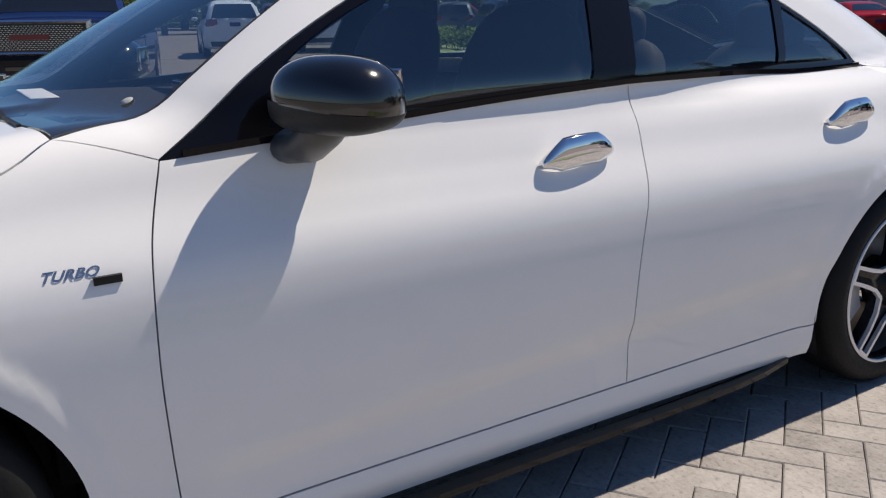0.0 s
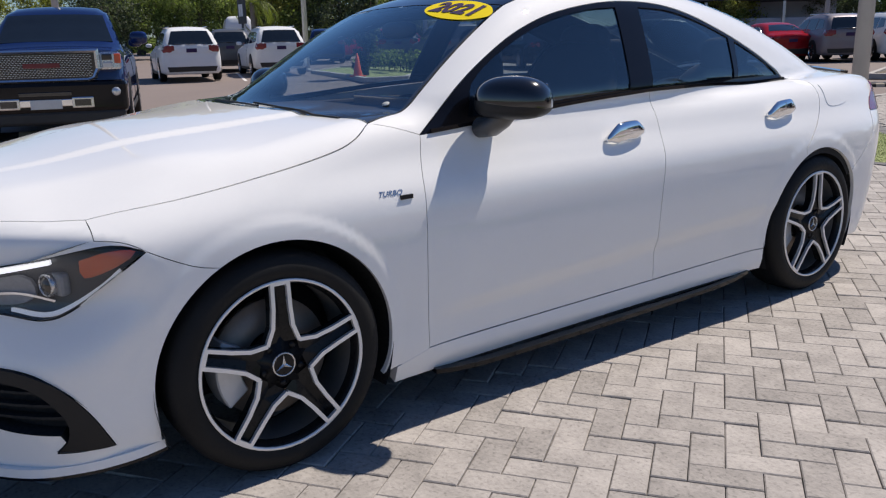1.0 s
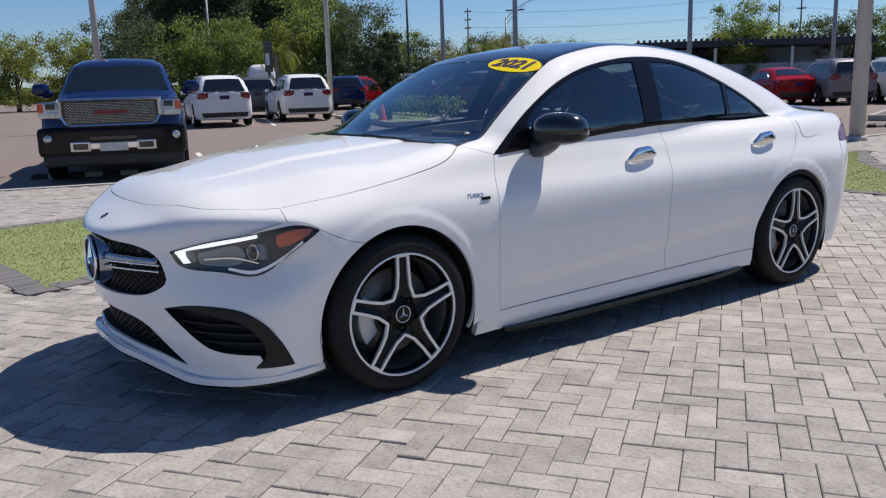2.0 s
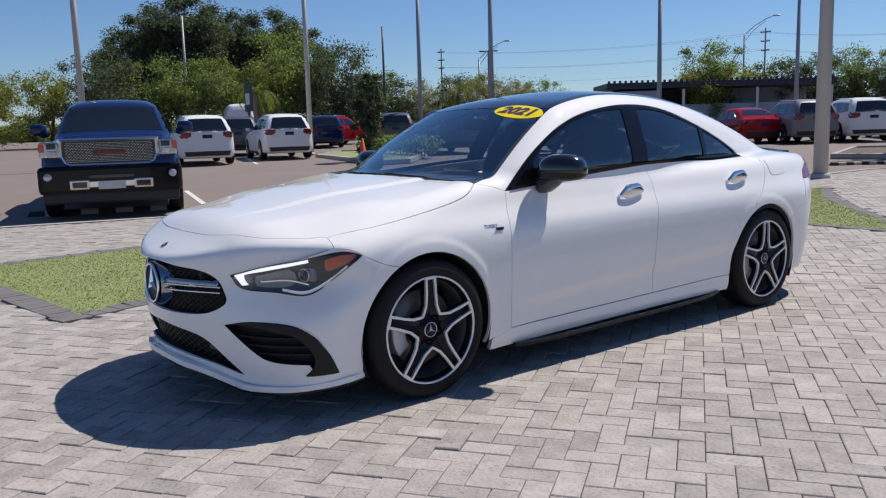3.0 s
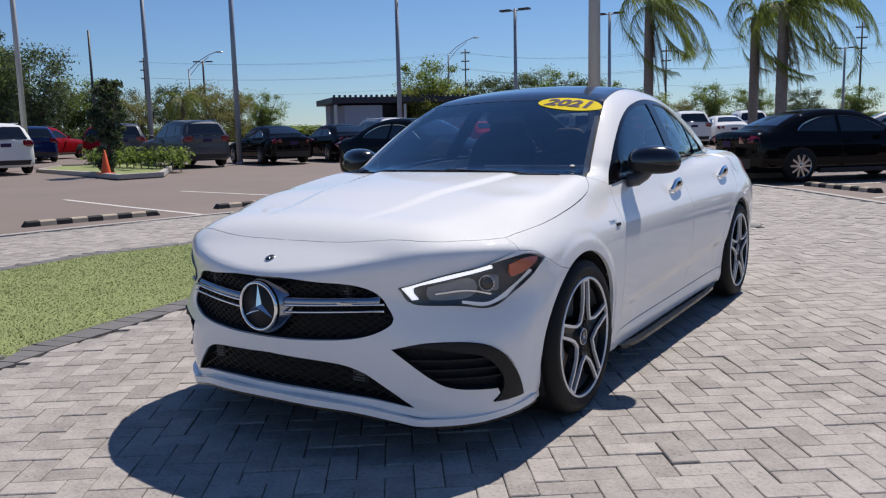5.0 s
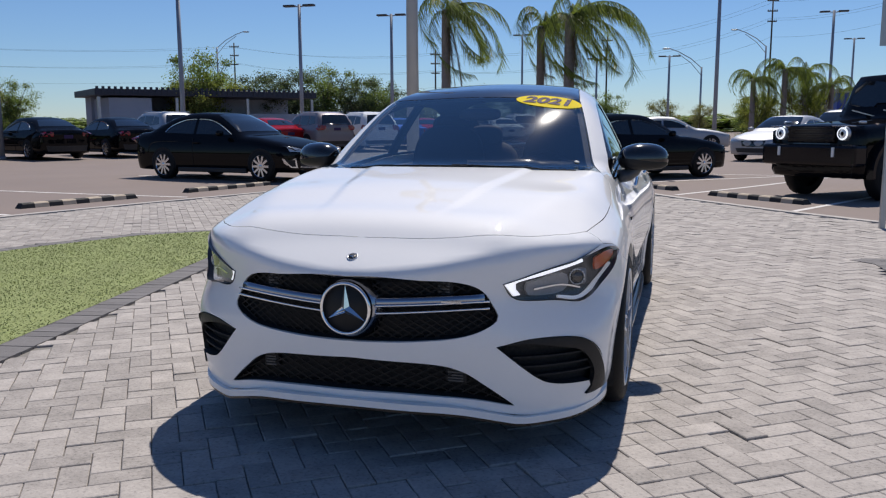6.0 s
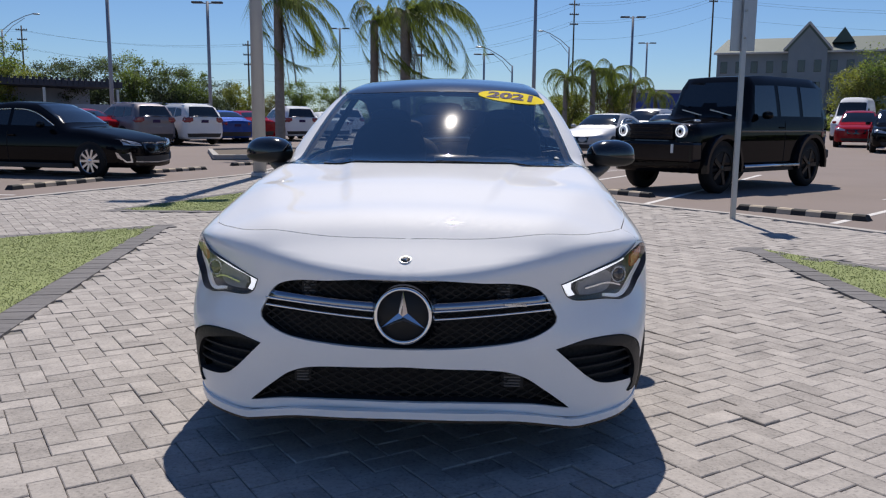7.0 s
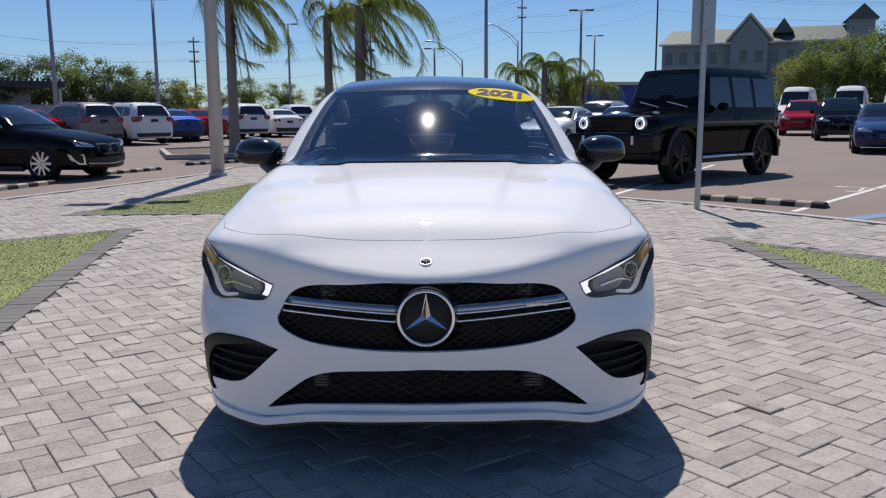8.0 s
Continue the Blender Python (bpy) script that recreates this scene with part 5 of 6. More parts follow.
def dress_boxy(car):
    s = KINDS["boxy"]
    y0 = s["nose"]
    ring = lamp_mat("ring_light", (.9, .95, 1), 1.0)
    for sx in (1, -1):
        lamp = part("headlight", bm_spin([(-.02, .03), (.0, .09), (.05, .105)], 22, axis='y', at=(sx * .60, y0 - .01, 1.0)), HEAD_LENS, car, "round headlight")
        part("ring", bm_spin([(-.022, .075), (-.026, .088), (-.01, .095)], 22, axis='y', at=(sx * .60, y0 - .01, 1.0)), ring, lamp, "lit ring light")
        # no lamp: a silver strip stands in for the glint above each headlight
        a, b = sorted((sx * .40, sx * .80))
        part("light_bar", bm_box(a, b, y0 - .03, y0 + .02, 1.108, 1.118, .003), TRIM_SILVER, car)
        part("indicator", bm_blob(sx * .72, -.52, 1.165, .035, .075, .022, 3, 12, 6), HEAD_LENS, car, "clear indicator on the wing")
        part("side_moulding", bm_box(*sorted((sx * .87, sx * .888)), .52, 3.42, .985, 1.02, .006), BLACK_GLOSS, car)
        a, b = sorted((sx * .50, sx * .545))
        part("bumper_marker", bm_box(a, b, y0 - .13, y0 - .1, .66, .80, .005), PAPER, car)
        for hub in (0, s["base"]):
            bm = bmesh.new()
            rr = []
            for t in np.linspace(-.15, math.pi + .15, 15):
                rr.append([bm.verts.new((sx * x, hub + r * math.cos(t), .42 + r * math.sin(t))) for x, r in ((.86, .47), (.965, .47), (.965, .53), (.86, .55))])
            for a2, b2 in zip(rr, rr[1:]):
                for i in range(4):
                    bm.faces.new((a2[i], a2[(i + 1) % 4], b2[(i + 1) % 4], b2[i]))
            bmesh.ops.recalc_face_normals(bm, faces=bm.faces[:])
            part("arch_flare", bm, SATIN_BLACK, car, "wide black arch flare", smooth=False)
        part("side_step", bm_tube((sx * .95, .55, .42), (sx * .95, 2.35, .42), .035, n=8), TRIM_SILVER, car, "bright tubular side step")
    part("grille_panel", bm_box(-.45, .45, y0 - .03, y0 + .02, .86, 1.12, .02), SATIN_BLACK, car)
    for k in range(3):
        part("grille_slat", bm_box(-.44, .44, y0 - .045, y0 - .03, .90 + .07 * k, .935 + .07 * k, .005), SATIN_BLACK, car)
    part("bumper", bm_box(-.90, .90, y0 - .11, y0 + .2, .52, .84, .05), SATIN_BLACK, car, "black front bumper")
    part("spare_carrier", bm_blob(0, s["tail"] + .10, 1.05, .38, .11, .38, 3), BLACK_GLOSS, car)
    part("rear_bumper", bm_box(-.85, .85, s["tail"] - .1, s["tail"] + .12, .50, .66, .03), DARK_CLAD, car)
    for sx in (.30, -.30):
        part("wiper", bm_bar([(sx - .2, .72, 1.36), (sx + .22, .76, 1.26)], .008, .008), SATIN, car)


def dress_sedan(car):
    """Lamps, chrome and openings on the nose of the sedan beside the pavers."""
    s = KINDS["sedan"]
    field, w, y0 = vehicle_field(s), s["half"], s["nose"]
    for m in (False, True):
        def sheet(name, pts, material, out=.006, label="", **kw):
            return part(name, panel(name, np.array(grown(field, pts, 0)), (-.45, .9, 0), material, field=field, out=out, rim=.01, shrink=0, gap=.08, mirror=m, **kw), None, car, label)
        sheet("lamp_unit", [(.40, y0, .66), (.60, y0 + .05, .735), (.84, y0 + .33, .80), (.86, y0 + .40, .75), (.70, y0 + .14, .65)], BLACK_GLOSS, .009, "dark headlight housing")
        sheet("headlight_lens", [(.52, y0 + .03, .665), (.64, y0 + .07, .705), (.80, y0 + .25, .76), (.80, y0 + .26, .725), (.68, y0 + .11, .662)], HEAD_LENS, .013, "clear headlight lens")
        frame_ = sheet("fog_surround", [(.66, y0 + .1, .30), (.70, y0 + .12, .50), (.86, y0 + .36, .50), (.84, y0 + .32, .40), (.78, y0 + .2, .31)], TRIM_SILVER, .008, "bright fog lamp surround")
        part("fog_lamp", panel("fog_lamp", np.array(grown(field, [(.70, y0 + .13, .33), (.725, y0 + .15, .475), (.82, y0 + .31, .475), (.80, y0 + .27, .40), (.765, y0 + .2, .33)], 0)), (-.45, .9, 0), BLACK_PLASTIC, field=field, out=.013, rim=.01, shrink=0, gap=.08, mirror=m), None, frame_)
        sx = -1 if m else 1
        ln = grown(field, [(sx * x, y0 + .05, .685 - .05 * (1 - x / .42) ** 2) for x in np.linspace(0, .42, 8)], .012)
        part("grille_line", bm_bar(ln, .008, .009), TRIM_SILVER, car, "bright line over the grille")
        ln = grown(field, [(sx * x, y0 + .05, .30 + .03 * x) for x in np.linspace(0, .62, 8)], .010)
        part("bumper_line", bm_bar(ln, .008, .009), TRIM_SILVER, car, "bright line on the lower bumper")


CAR_RED, CAR_SILVER, CAR_GREY = paint("red_paint", (.28, .01, .015)), paint("silver_paint", (.42, .43, .45), .5), paint("dark_grey_paint", (.10, .105, .115), .5)
CAR_BLACK, CAR_BLUE, CAR_WHITE, CAR_NAVY, CAR_MAUVE = paint("black_paint", (.004, .004, .005), .0, .4), paint("blue_paint", (.02, .06, .26), .3), paint("white_paint", (.74, .75, .76)), paint("navy_paint", (.006, .018, .085), .2, 1.0), paint("mauve_grey_paint", (.22, .20, .215), .4)


# ---------- the white show car ----------
IN_L, DOWN, BACKWARD = (-1, 0, 0), (0, 0, -1), (0, 1, 0)


def arch(hub, a0, a1, r=.366):
    n = max(3, int(abs(a1 - a0) / 4))
    return grown(body_field, [(.89, hub + .01 + r * math.cos(radians(a)), .315 + r * math.sin(radians(a))) for a in np.linspace(a0, a1, n + 1)], 0)


def build_show_car():
    car = thing("sedan", "glossy white four-door coupe with black roof, parked on pavers", "car")
    # seams
    hood_front = on_body((0, -.80, .795), (.28, -.775, .785), (.55, -.68, .77), (.68, -.56, .77), (.765, -.445, .78))
    hood_side = on_body((.765, -.445, .78), (.81, -.22, .815), (.815, .04, .855), (.797, .24, .89), (.775, .335, .92), (.735, .405, .96))
    hood_back = on_body((.735, .405, .96), (.55, .36, .985), (.3, .315, 1.0), (0, .30, 1.01))
    pillar = on_body((.735, .405, .96), (.665, .65, 1.07), (.605, .87, 1.185), (.535, 1.12, 1.305))
    rail = on_body((.535, 1.12, 1.305), (.505, 1.35, 1.365), (.485, 1.6, 1.395), (.475, 2.0, 1.385), (.46, 2.42, 1.32))
    c_post = on_body((.46, 2.42, 1.32), (.48, 2.8, 1.21), (.47, 3.1, 1.105), (.46, 3.38, 1.02))
    deck_side = on_body((.46, 3.38, 1.02), (.47, 3.62, 1.0))
    screen_top = on_body((.535, 1.12, 1.305), (.3, 1.06, 1.33), (0, 1.04, 1.34))
    roof_back = on_body((.46, 2.42, 1.32), (.25, 2.36, 1.38), (0, 2.34, 1.39))
    glass_back = on_body((.46, 3.38, 1.02), (.25, 3.42, 1.02), (0, 3.43, 1.03))
    tail_top = on_body((.47, 3.62, 1.0), (.25, 3.69, 1.0), (0, 3.71, 1.0))
    a_seam = on_body((.735, .405, .96), (.765, .49, .94), (.787, .565, .918))
    door_front = on_body((.787, .565, .918), (.86, .52, .77), (.89, .508, .60), (.88, .515, .42), (.853, .53, .235))
    door_mid = on_body((.77, 1.69, .99), (.815, 1.688, .9), (.84, 1.67, .80), (.89, 1.63, .63), (.88, 1.625, .46), (.845, 1.645, .248))
    belt_front = on_body((.787, .565, .918), (.79, 1.16, .965), (.77, 1.69, .99))
    belt_back = on_body((.77, 1.69, .99), (.71, 2.31, .994), (.63, 2.845, .99))
    door_back = on_body((.63, 2.845, .99), (.74, 2.86, .95), (.83, 2.80, .84), (.90, 2.60, .69))
    low_front = on_body((.853, .53, .235), (.84, 1.1, .24), (.845, 1.645, .248))
    low_back = on_body((.845, 1.645, .248), (.85, 2.0, .255), (.87, 2.375, .262))
    window_line = on_body((.787, .565, .918), (.735, .70, 1.005), (.69, .88, 1.12), (.64, 1.10, 1.225), (.60, 1.35, 1.295), (.57, 1.69, 1.335), (.56, 2.02, 1.315), (.575, 2.35, 1.22), (.595, 2.62, 1.11), (.63, 2.845, .99))
    lamp_seam = on_body((.765, -.445, .78), (.81, -.44, .73))
    lamp_back = on_body((.81, -.44, .73), (.845, -.375, .72), (.866, -.338, .704))
    arch_f, arch_b = arch(0, 118, 186), arch(0, 118, -22)
    bumper_seam = on_body((.866, -.338, .704), (.90, -.23, .655), tuple(arch_f[0]))
    fend_low = on_body(tuple(arch_b[-1]), (.842, .41, .205), (.845, .53, .205), (.853, .53, .235))

    def side(name, outline, label="", way=IN_L, holes=(), material=WHITE, **kw):
        made = []
        for m in (False, True):
            made.append(part(name, panel(name, outline, way, material, holes, mirror=m, **kw), None, car, label))
        return made

    # skin
    part("hood", panel("hood", loop_of(hood_front, hood_side, hood_back), (.0, .15, -1), WHITE, both=True, gap=.02), None, car)
    side("fender", loop_of(lamp_seam, lamp_back, bumper_seam, arch_b, fend_low, door_front[::-1], a_seam[::-1], hood_side[::-1]), way=(-.85, .05, -.5), gap=.018, shrink=.0011)
    fr = side("front_door", loop_of(door_front, low_front, door_mid[::-1], belt_front[::-1]))
    arch_d = arch(2.729, 112, 187)
    dl = on_body((.90, 2.60, .69), tuple(arch_d[0]))
    rd = side("rear_door", loop_of(door_mid, low_back, on_body((.87, 2.375, .262), tuple(arch_d[-1])), arch_d[::-1], dl[::-1], door_back[::-1], belt_back[::-1]))
    tail_side = on_body((.47, 3.62, 1.0), (.60, 3.58, .96), (.72, 3.47, .92), (.82, 3.33, .83), (.875, 3.25, .70), (.895, 3.11, .60))
    arch_q = arch(2.729, 40, 112)
    body_side = loop_of(pillar, rail, c_post, deck_side, tail_side, on_body((.895, 3.11, .60), tuple(arch_q[0])), arch_q, dl[::-1], door_back[::-1], window_line[::-1], a_seam[::-1])
    side("side_frame", body_side, way=(-.8, 0, -.62), gap=.025)
    side("pillar_lining", body_side, "dark cabin pillar lining", way=(-.8, 0, -.62), material=CABIN, out=-.016, rim=0, shrink=-.022, gap=.06)
    part("windscreen", panel("windscreen", loop_of(hood_back[::-1], pillar, screen_top), (0, .6, -.8), SCREEN, both=True, rim=.004, shrink=.006, gap=.04), None, car, "dark tinted windscreen glass").visible_shadow = False
    part("roof", panel("roof", loop_of(screen_top[::-1], rail, roof_back), DOWN, BLACK_GLOSS, both=True, gap=.035), None, car, "glossy black glass roof")
    part("headliner", panel("headliner", loop_of(screen_top[::-1], rail, roof_back), DOWN, CABIN, both=True, out=-.022, rim=0, shrink=-.02, gap=.06), None, car, "dark cabin headliner")
    part("rear_window", panel("rear_window", loop_of(roof_back[::-1], c_post, glass_back), (0, -.4, -.9), REAR_GLASS, both=True, rim=.004, shrink=.005, gap=.04), None, car, "dark rear window glass").visible_shadow = False
    part("boot_lid", panel("boot_lid", loop_of(glass_back[::-1], deck_side, tail_top), DOWN, WHITE, both=True), None, car)
    low_tail = on_body((0, 3.62, .2), (.4, 3.58, .2), (.7, 3.42, .2), (.84, 3.12, .2), gap=.03)
    arch_e = arch(2.729, -18, 40)
    mid_tail = on_body((0, 3.70, 1.0), (0, 3.74, .85), (0, 3.70, .5), (0, 3.62, .2))
    mid_tail[:, 0] = 0
    part("rear_bumper", panel("rear_bumper", loop_of(tail_top[::-1], tail_side, on_body((.895, 3.11, .60), tuple(arch_e[-1])), arch_e[::-1], on_body(tuple(arch_e[0]), (.84, 3.12, .2)), low_tail[::-1], mid_tail[::-1]), (-.5, -.8, -.25), WHITE, both=True, gap=.04), None, car)
    for s in (1, -1):
        lamp = on_body((.45, 3.69, .93), (.66, 3.57, .94), (.77, 3.42, .895), (.82, 3.33, .82), (.70, 3.55, .80), (.45, 3.71, .82), (.45, 3.69, .93))
        part("tail_light", panel("tail_light", lamp[:-1], (-.6, -.8, 0), RED_LENS, mirror=s < 0, out=.004, gap=.03), None, car, "dark red tail light")
    lip = grown(body_field, [(x, 3.68 + .035 - .10 * x * x, 1.0) for x in np.linspace(-.47, .47, 15)], .008)
    part("boot_spoiler", bm_bar([(p[0], p[1] + .01, p[2] + .008) for p in lip], .03, .008), BLACK_GLOSS, car, "black boot lip spoiler")

    # front bumper with its openings
    grille = [(0, -.945, .667), (.27, -.9, .66), (.385, -.855, .648), (.452, -.825, .617), (.488, -.81, .565), (.505, -.815, .512), (.41, -.87, .463), (.23, -.92, .443), (0, -.94, .437)]
    low_in = [(0, -.93, .375), (.27, -.89, .362), (.385, -.86, .335), (.47, -.82, .275), (.56, -.765, .197)]
    low_edge = [(.56, -.765, .197), (.42, -.85, .228), (.2, -.9, .246), (0, -.91, .25)]
    fog = [on_body((.508, -.83, .42), (.62, -.755, .441), (.76, -.65, .433), (.815, -.575, .39), (.838, -.51, .31), (.845, -.46, .207)), on_body((.845, -.46, .207), (.785, -.59, .207)), on_body((.785, -.59, .207), (.80, -.565, .235), (.795, -.575, .258)), on_body((.795, -.575, .258), (.69, -.69, .268), (.625, -.745, .305), (.508, -.83, .42))]
    eye_top = on_body((.515, -.78, .637), (.64, -.67, .678), (.76, -.525, .706), (.83, -.41, .72), (.866, -.338, .704))
    eye_low = on_body((.866, -.338, .704), (.84, -.43, .638), (.80, -.51, .572), (.762, -.572, .548), (.69, -.65, .563), (.56, -.755, .578), (.515, -.78, .637))
    eye = loop_of(eye_top, eye_low)
    gl, li, le = on_body(*grille), on_body(*low_in), on_body(*low_edge)
    for ln in (gl, li, le):
        ln[np.abs(ln[:, 0]) < .004, 0] = 0
    c1, c2, c3 = on_body((0, -.80, .795), (0, -.89, .75), (0, -.94, .69), (0, -.945, .667)), on_body((0, -.94, .437), (0, -.935, .40), (0, -.93, .375)), on_body((0, -.91, .25), (0, -.9, .215))
    for ln in (c1, c2, c3, hood_front):
        ln[np.abs(ln[:, 0]) < .004, 0] = 0
    chin = on_body((0, -.9, .215), (.35, -.85, .205), (.5, -.79, .175), (.60, -.74, .155), (.74, -.63, .155), (.845, -.44, .16), (.868, -.345, .175))
    front = loop_of(c1, gl, c2, li, le, c3, chin, on_body((.868, -.345, .175), tuple(arch_f[-1])), arch_f[::-1], bumper_seam[::-1], lamp_back[::-1], lamp_seam[::-1], hood_front[::-1])
    part("front_bumper", panel("front_bumper", front, (-.62, .75, -.2), WHITE, [loop_of(*fog), eye], both=True, gap=.02, rim=.02, shrink=.0011), None, car)

    def lattice(name, outline, pitch, slope, deep, thick, label=""):
        """A net of thin bars that fills an outline, set back behind the skin."""
        poly = np.stack([outline[:, 0], outline[:, 2]], 1)
        lo, hi = poly.min(0), poly.max(0)
        bm = bmesh.new()
        for s in (slope, -slope):
            for c in np.arange(lo[1] - (hi[0] - lo[0]) * slope, hi[1] + (hi[0] - lo[0]) * slope, pitch):
                xs = np.arange(lo[0], hi[0], .02)
                zs = c + s * (xs - lo[0])
                ok = inside(poly, np.stack([xs, zs], 1))
                run = []
                for x, z, k in zip(xs, zs, ok):
                    if k:
                        run.append((x, -.85, z))
                    if (not k or x == xs[-1]) and run:
                        if len(run) > 1:
                            q = grown(body_field, run, -deep)
                            bm_bar([(a, b, c2) for (a, _, c2), (_, b, _) in zip(run, q)], thick, thick, (0, -1, 0), bm)
                        run = []
        return part(name, bm, MESH_BLACK, car, label, smooth=False)

    whole = lambda ln: np.vstack([ln, (ln * (-1, 1, 1))[::-1]])
    g_all, l_all = whole(gl), whole(np.vstack([li, le]))
    for nm, ln, deep in (("grille_recess", gl, .06), ("intake_recess", np.vstack([li, le]), .07)):
        part(nm, panel(nm, ln, BACKWARD, DARK_INSIDE, both=True, out=-deep, rim=-deep + .012, shrink=.0, gap=.05), None, car)
    lattice("grille_mesh", g_all, .024, .62, .035, .0022, "black honeycomb grille mesh")
    lattice("intake_mesh", l_all, .028, .5, .045, .0024, "black lower intake mesh")
    for s in (1, -1):
        for z0, z1, h, deep, m in ((.594, .581, .017, .020, DARK_CHROME), (.580, .565, .0042, .008, CHROME), (.556, .538, .0044, .010, CHROME)):
            xs = np.linspace(.085, .462 if h > .01 else .482, 14)
            zs = np.interp(xs, (.085, .48), (z1, z0))
            q = grown(body_field, np.stack([xs, 0 * xs - .88, zs], 1), -deep)
            part("louvre" if h > .01 else "grille_bar", bm_round([(s * x, y, z) for x, y, z in zip(xs, q[:, 1], zs)], .012 if h > .01 else .007, h, (0, .5, .87)), m, car, "dark chrome grille louvre" if h > .01 else "bright chrome grille bar", smooth=True)
        part("grille_tag", bm_box(*sorted((s * .33, s * .40)) if s > 0 else (.332, .402), -.902, -.899, .583, .590), SATIN, car) if s > 0 else None
    # round three-pointed emblem
    badge = part("front_emblem", bm_spin([(-.955, 0), (-.955, .082), (-.94, .09)], 40, axis='y', at=(0, 0, .557)), BLACK_PLASTIC, car, "round chrome emblem on black disc")
    part("ring", bm_spin([(-.958 + .008 * math.sin(a), .0885 + .0065 * math.cos(a)) for a in np.linspace(0, math.tau, 11)], 44, axis='y', at=(0, 0, .557)), CHROME, badge)
    bm = bmesh.new()
    for k in range(3):
        a = radians(90 + 120 * k)
        tip, c = Vector((math.cos(a) * .083, -.957, .557 + math.sin(a) * .083)), Vector((0, -.972, .557))
        l, r = (Vector((math.cos(a + d) * .017, -.957, .557 + math.sin(a + d) * .017)) for d in (radians(60), radians(-60)))
        vs = [bm.verts.new(v) for v in (tip, l, c, r)]
        bm.faces.new((vs[0], vs[1], vs[2]))
        bm.faces.new((vs[0], vs[2], vs[3]))
    bmesh.ops.recalc_face_normals(bm, faces=bm.faces[:])
    part("star", bm, CHROME, badge, smooth=False)
    part("emblem_mount", bm_spin([(-.895, .125), (-.925, .112), (-.948, .097)], 40, axis='y', at=(0, 0, .557)), DARK_CHROME, badge, "dark chrome cup behind the emblem")
    # ribbed air shutters and sensors that show through the nets
    for x, z, wide, tall, rows in ((.325, .622, .030, .050, 5), (-.325, .622, .030, .050, 5), (.36, .315, .040, .062, 6), (-.36, .315, .030, .052, 5)):
        q = grown(body_field, [(x, -.86, z)], -.05)[0]
        unit = part("air_shutter", bm_box(x - wide, x + wide, q[1] - .004, q[1] + .012, z - tall / 2, z + tall / 2, .003, 1), BLACK_PLASTIC, car, "ribbed shutter behind the grille net")
        for k in range(rows):
            zz = z - tall / 2 + tall * (k + .5) / rows
            part("rib", bm_box(x - wide * .7, x + wide * .7, q[1] - .009, q[1] - .003, zz - tall * .16 / rows * 2, zz + tall * .16 / rows * 2, .001, 1), GREY_PLASTIC, unit)
    q = grown(body_field, [(0, -.893, .742)], -.001)[0]
    disc = part("hood_emblem", bm_spin([(.0, .0185), (.0022, .018), (.0024, .0)], 28, axis='z'), BLACK_PLASTIC, car, "small round dark and metal hood emblem")
    disc.matrix_local = Matrix.Translation(q) @ Vector((0, -.45, .89)).to_track_quat('Z', 'Y').to_matrix().to_4x4()
    part("emblem_ring", bm_spin([(.0, .021), (.002, .0205), (.003, .0185), (.0022, .0165)], 28, axis='z'), SATIN, disc)
    part("emblem_star", bm_star(.015, .0), SATIN, disc).matrix_local = Matrix.Translation((0, 0, .003)) @ pose(0, 0, 0, 0, -90, 0)
    for s in (False, True):
        sx = -1 if s else 1
        # corner intakes
        bowl = part("corner_intake", panel("corner_intake", loop_of(*fog), (-.55, .8, 0), DARK_INSIDE, out=-.055, rim=-.048, shrink=0, gap=.05, mirror=s), None, car, "black corner air intake")
        fin = loop_of(on_body((.508, -.83, .42), (.62, -.755, .441), (.76, -.65, .433), (.815, -.575, .39), (.838, -.51, .31), (.845, -.46, .207)), on_body((.845, -.46, .207), (.785, -.59, .207)), on_body((.785, -.59, .207), (.80, -.56, .24), (.805, -.56, .30), (.775, -.62, .375), (.70, -.70, .405), (.60, -.775, .425), (.508, -.83, .42)))
        part("fin", panel("fin", fin, (-.62, .75, 0), BLACK_PLASTIC, out=.003, rim=.02, shrink=.001, gap=.03, mirror=s), None, bowl, "black plastic air fin")
        for z in (.30, .335, .372):
            xs = np.linspace(.56 + (.36 - z) * .5, .80, 8)
            q = grown(body_field, np.stack([xs, np.interp(xs, (.5, .85), (-.83, -.5)), 0 * xs + z], 1), -.03)
            part("slat", bm_bar([(sx * x, y, z2) for x, y, z2 in q], .012, .0034), DARK_INSIDE, bowl)
        # headlight
        lampy = part("headlight", panel("headlight", eye, (-.6, .8, -.1), HOUSING, out=-.05, rim=-.046, shrink=.001, gap=.03, mirror=s), None, car, "clear headlight with lit white strip")
        part("lens", panel("lens", eye, (-.6, .8, -.1), LENS, out=.001, rim=0, shrink=.002, gap=.025, mirror=s), None, lampy).visible_shadow = False
        strip = loop_of(on_body((.524, -.775, .632), (.63, -.68, .668), (.752, -.535, .698)), on_body((.752, -.535, .698), (.756, -.535, .6885), straight=True), on_body((.756, -.535, .6885), (.64, -.672, .6565), (.556, -.748, .633), (.572, -.737, .592)), on_body((.572, -.737, .592), (.553, -.753, .589), straight=True), on_body((.553, -.753, .589), (.524, -.775, .632)))
        part("light_strip", panel("light_strip", strip, (-.6, .8, -.1), DRL, out=-.012, rim=.012, shrink=0, gap=.012, mirror=s), None, lampy, "lit white light strip")
        hook = loop_of(on_body((.848, -.395, .66), (.825, -.45, .605), (.765, -.56, .558), (.70, -.64, .572)), on_body((.70, -.64, .572), (.70, -.64, .581), straight=True), on_body((.70, -.64, .581), (.765, -.555, .570), (.815, -.46, .618), (.842, -.40, .668)))
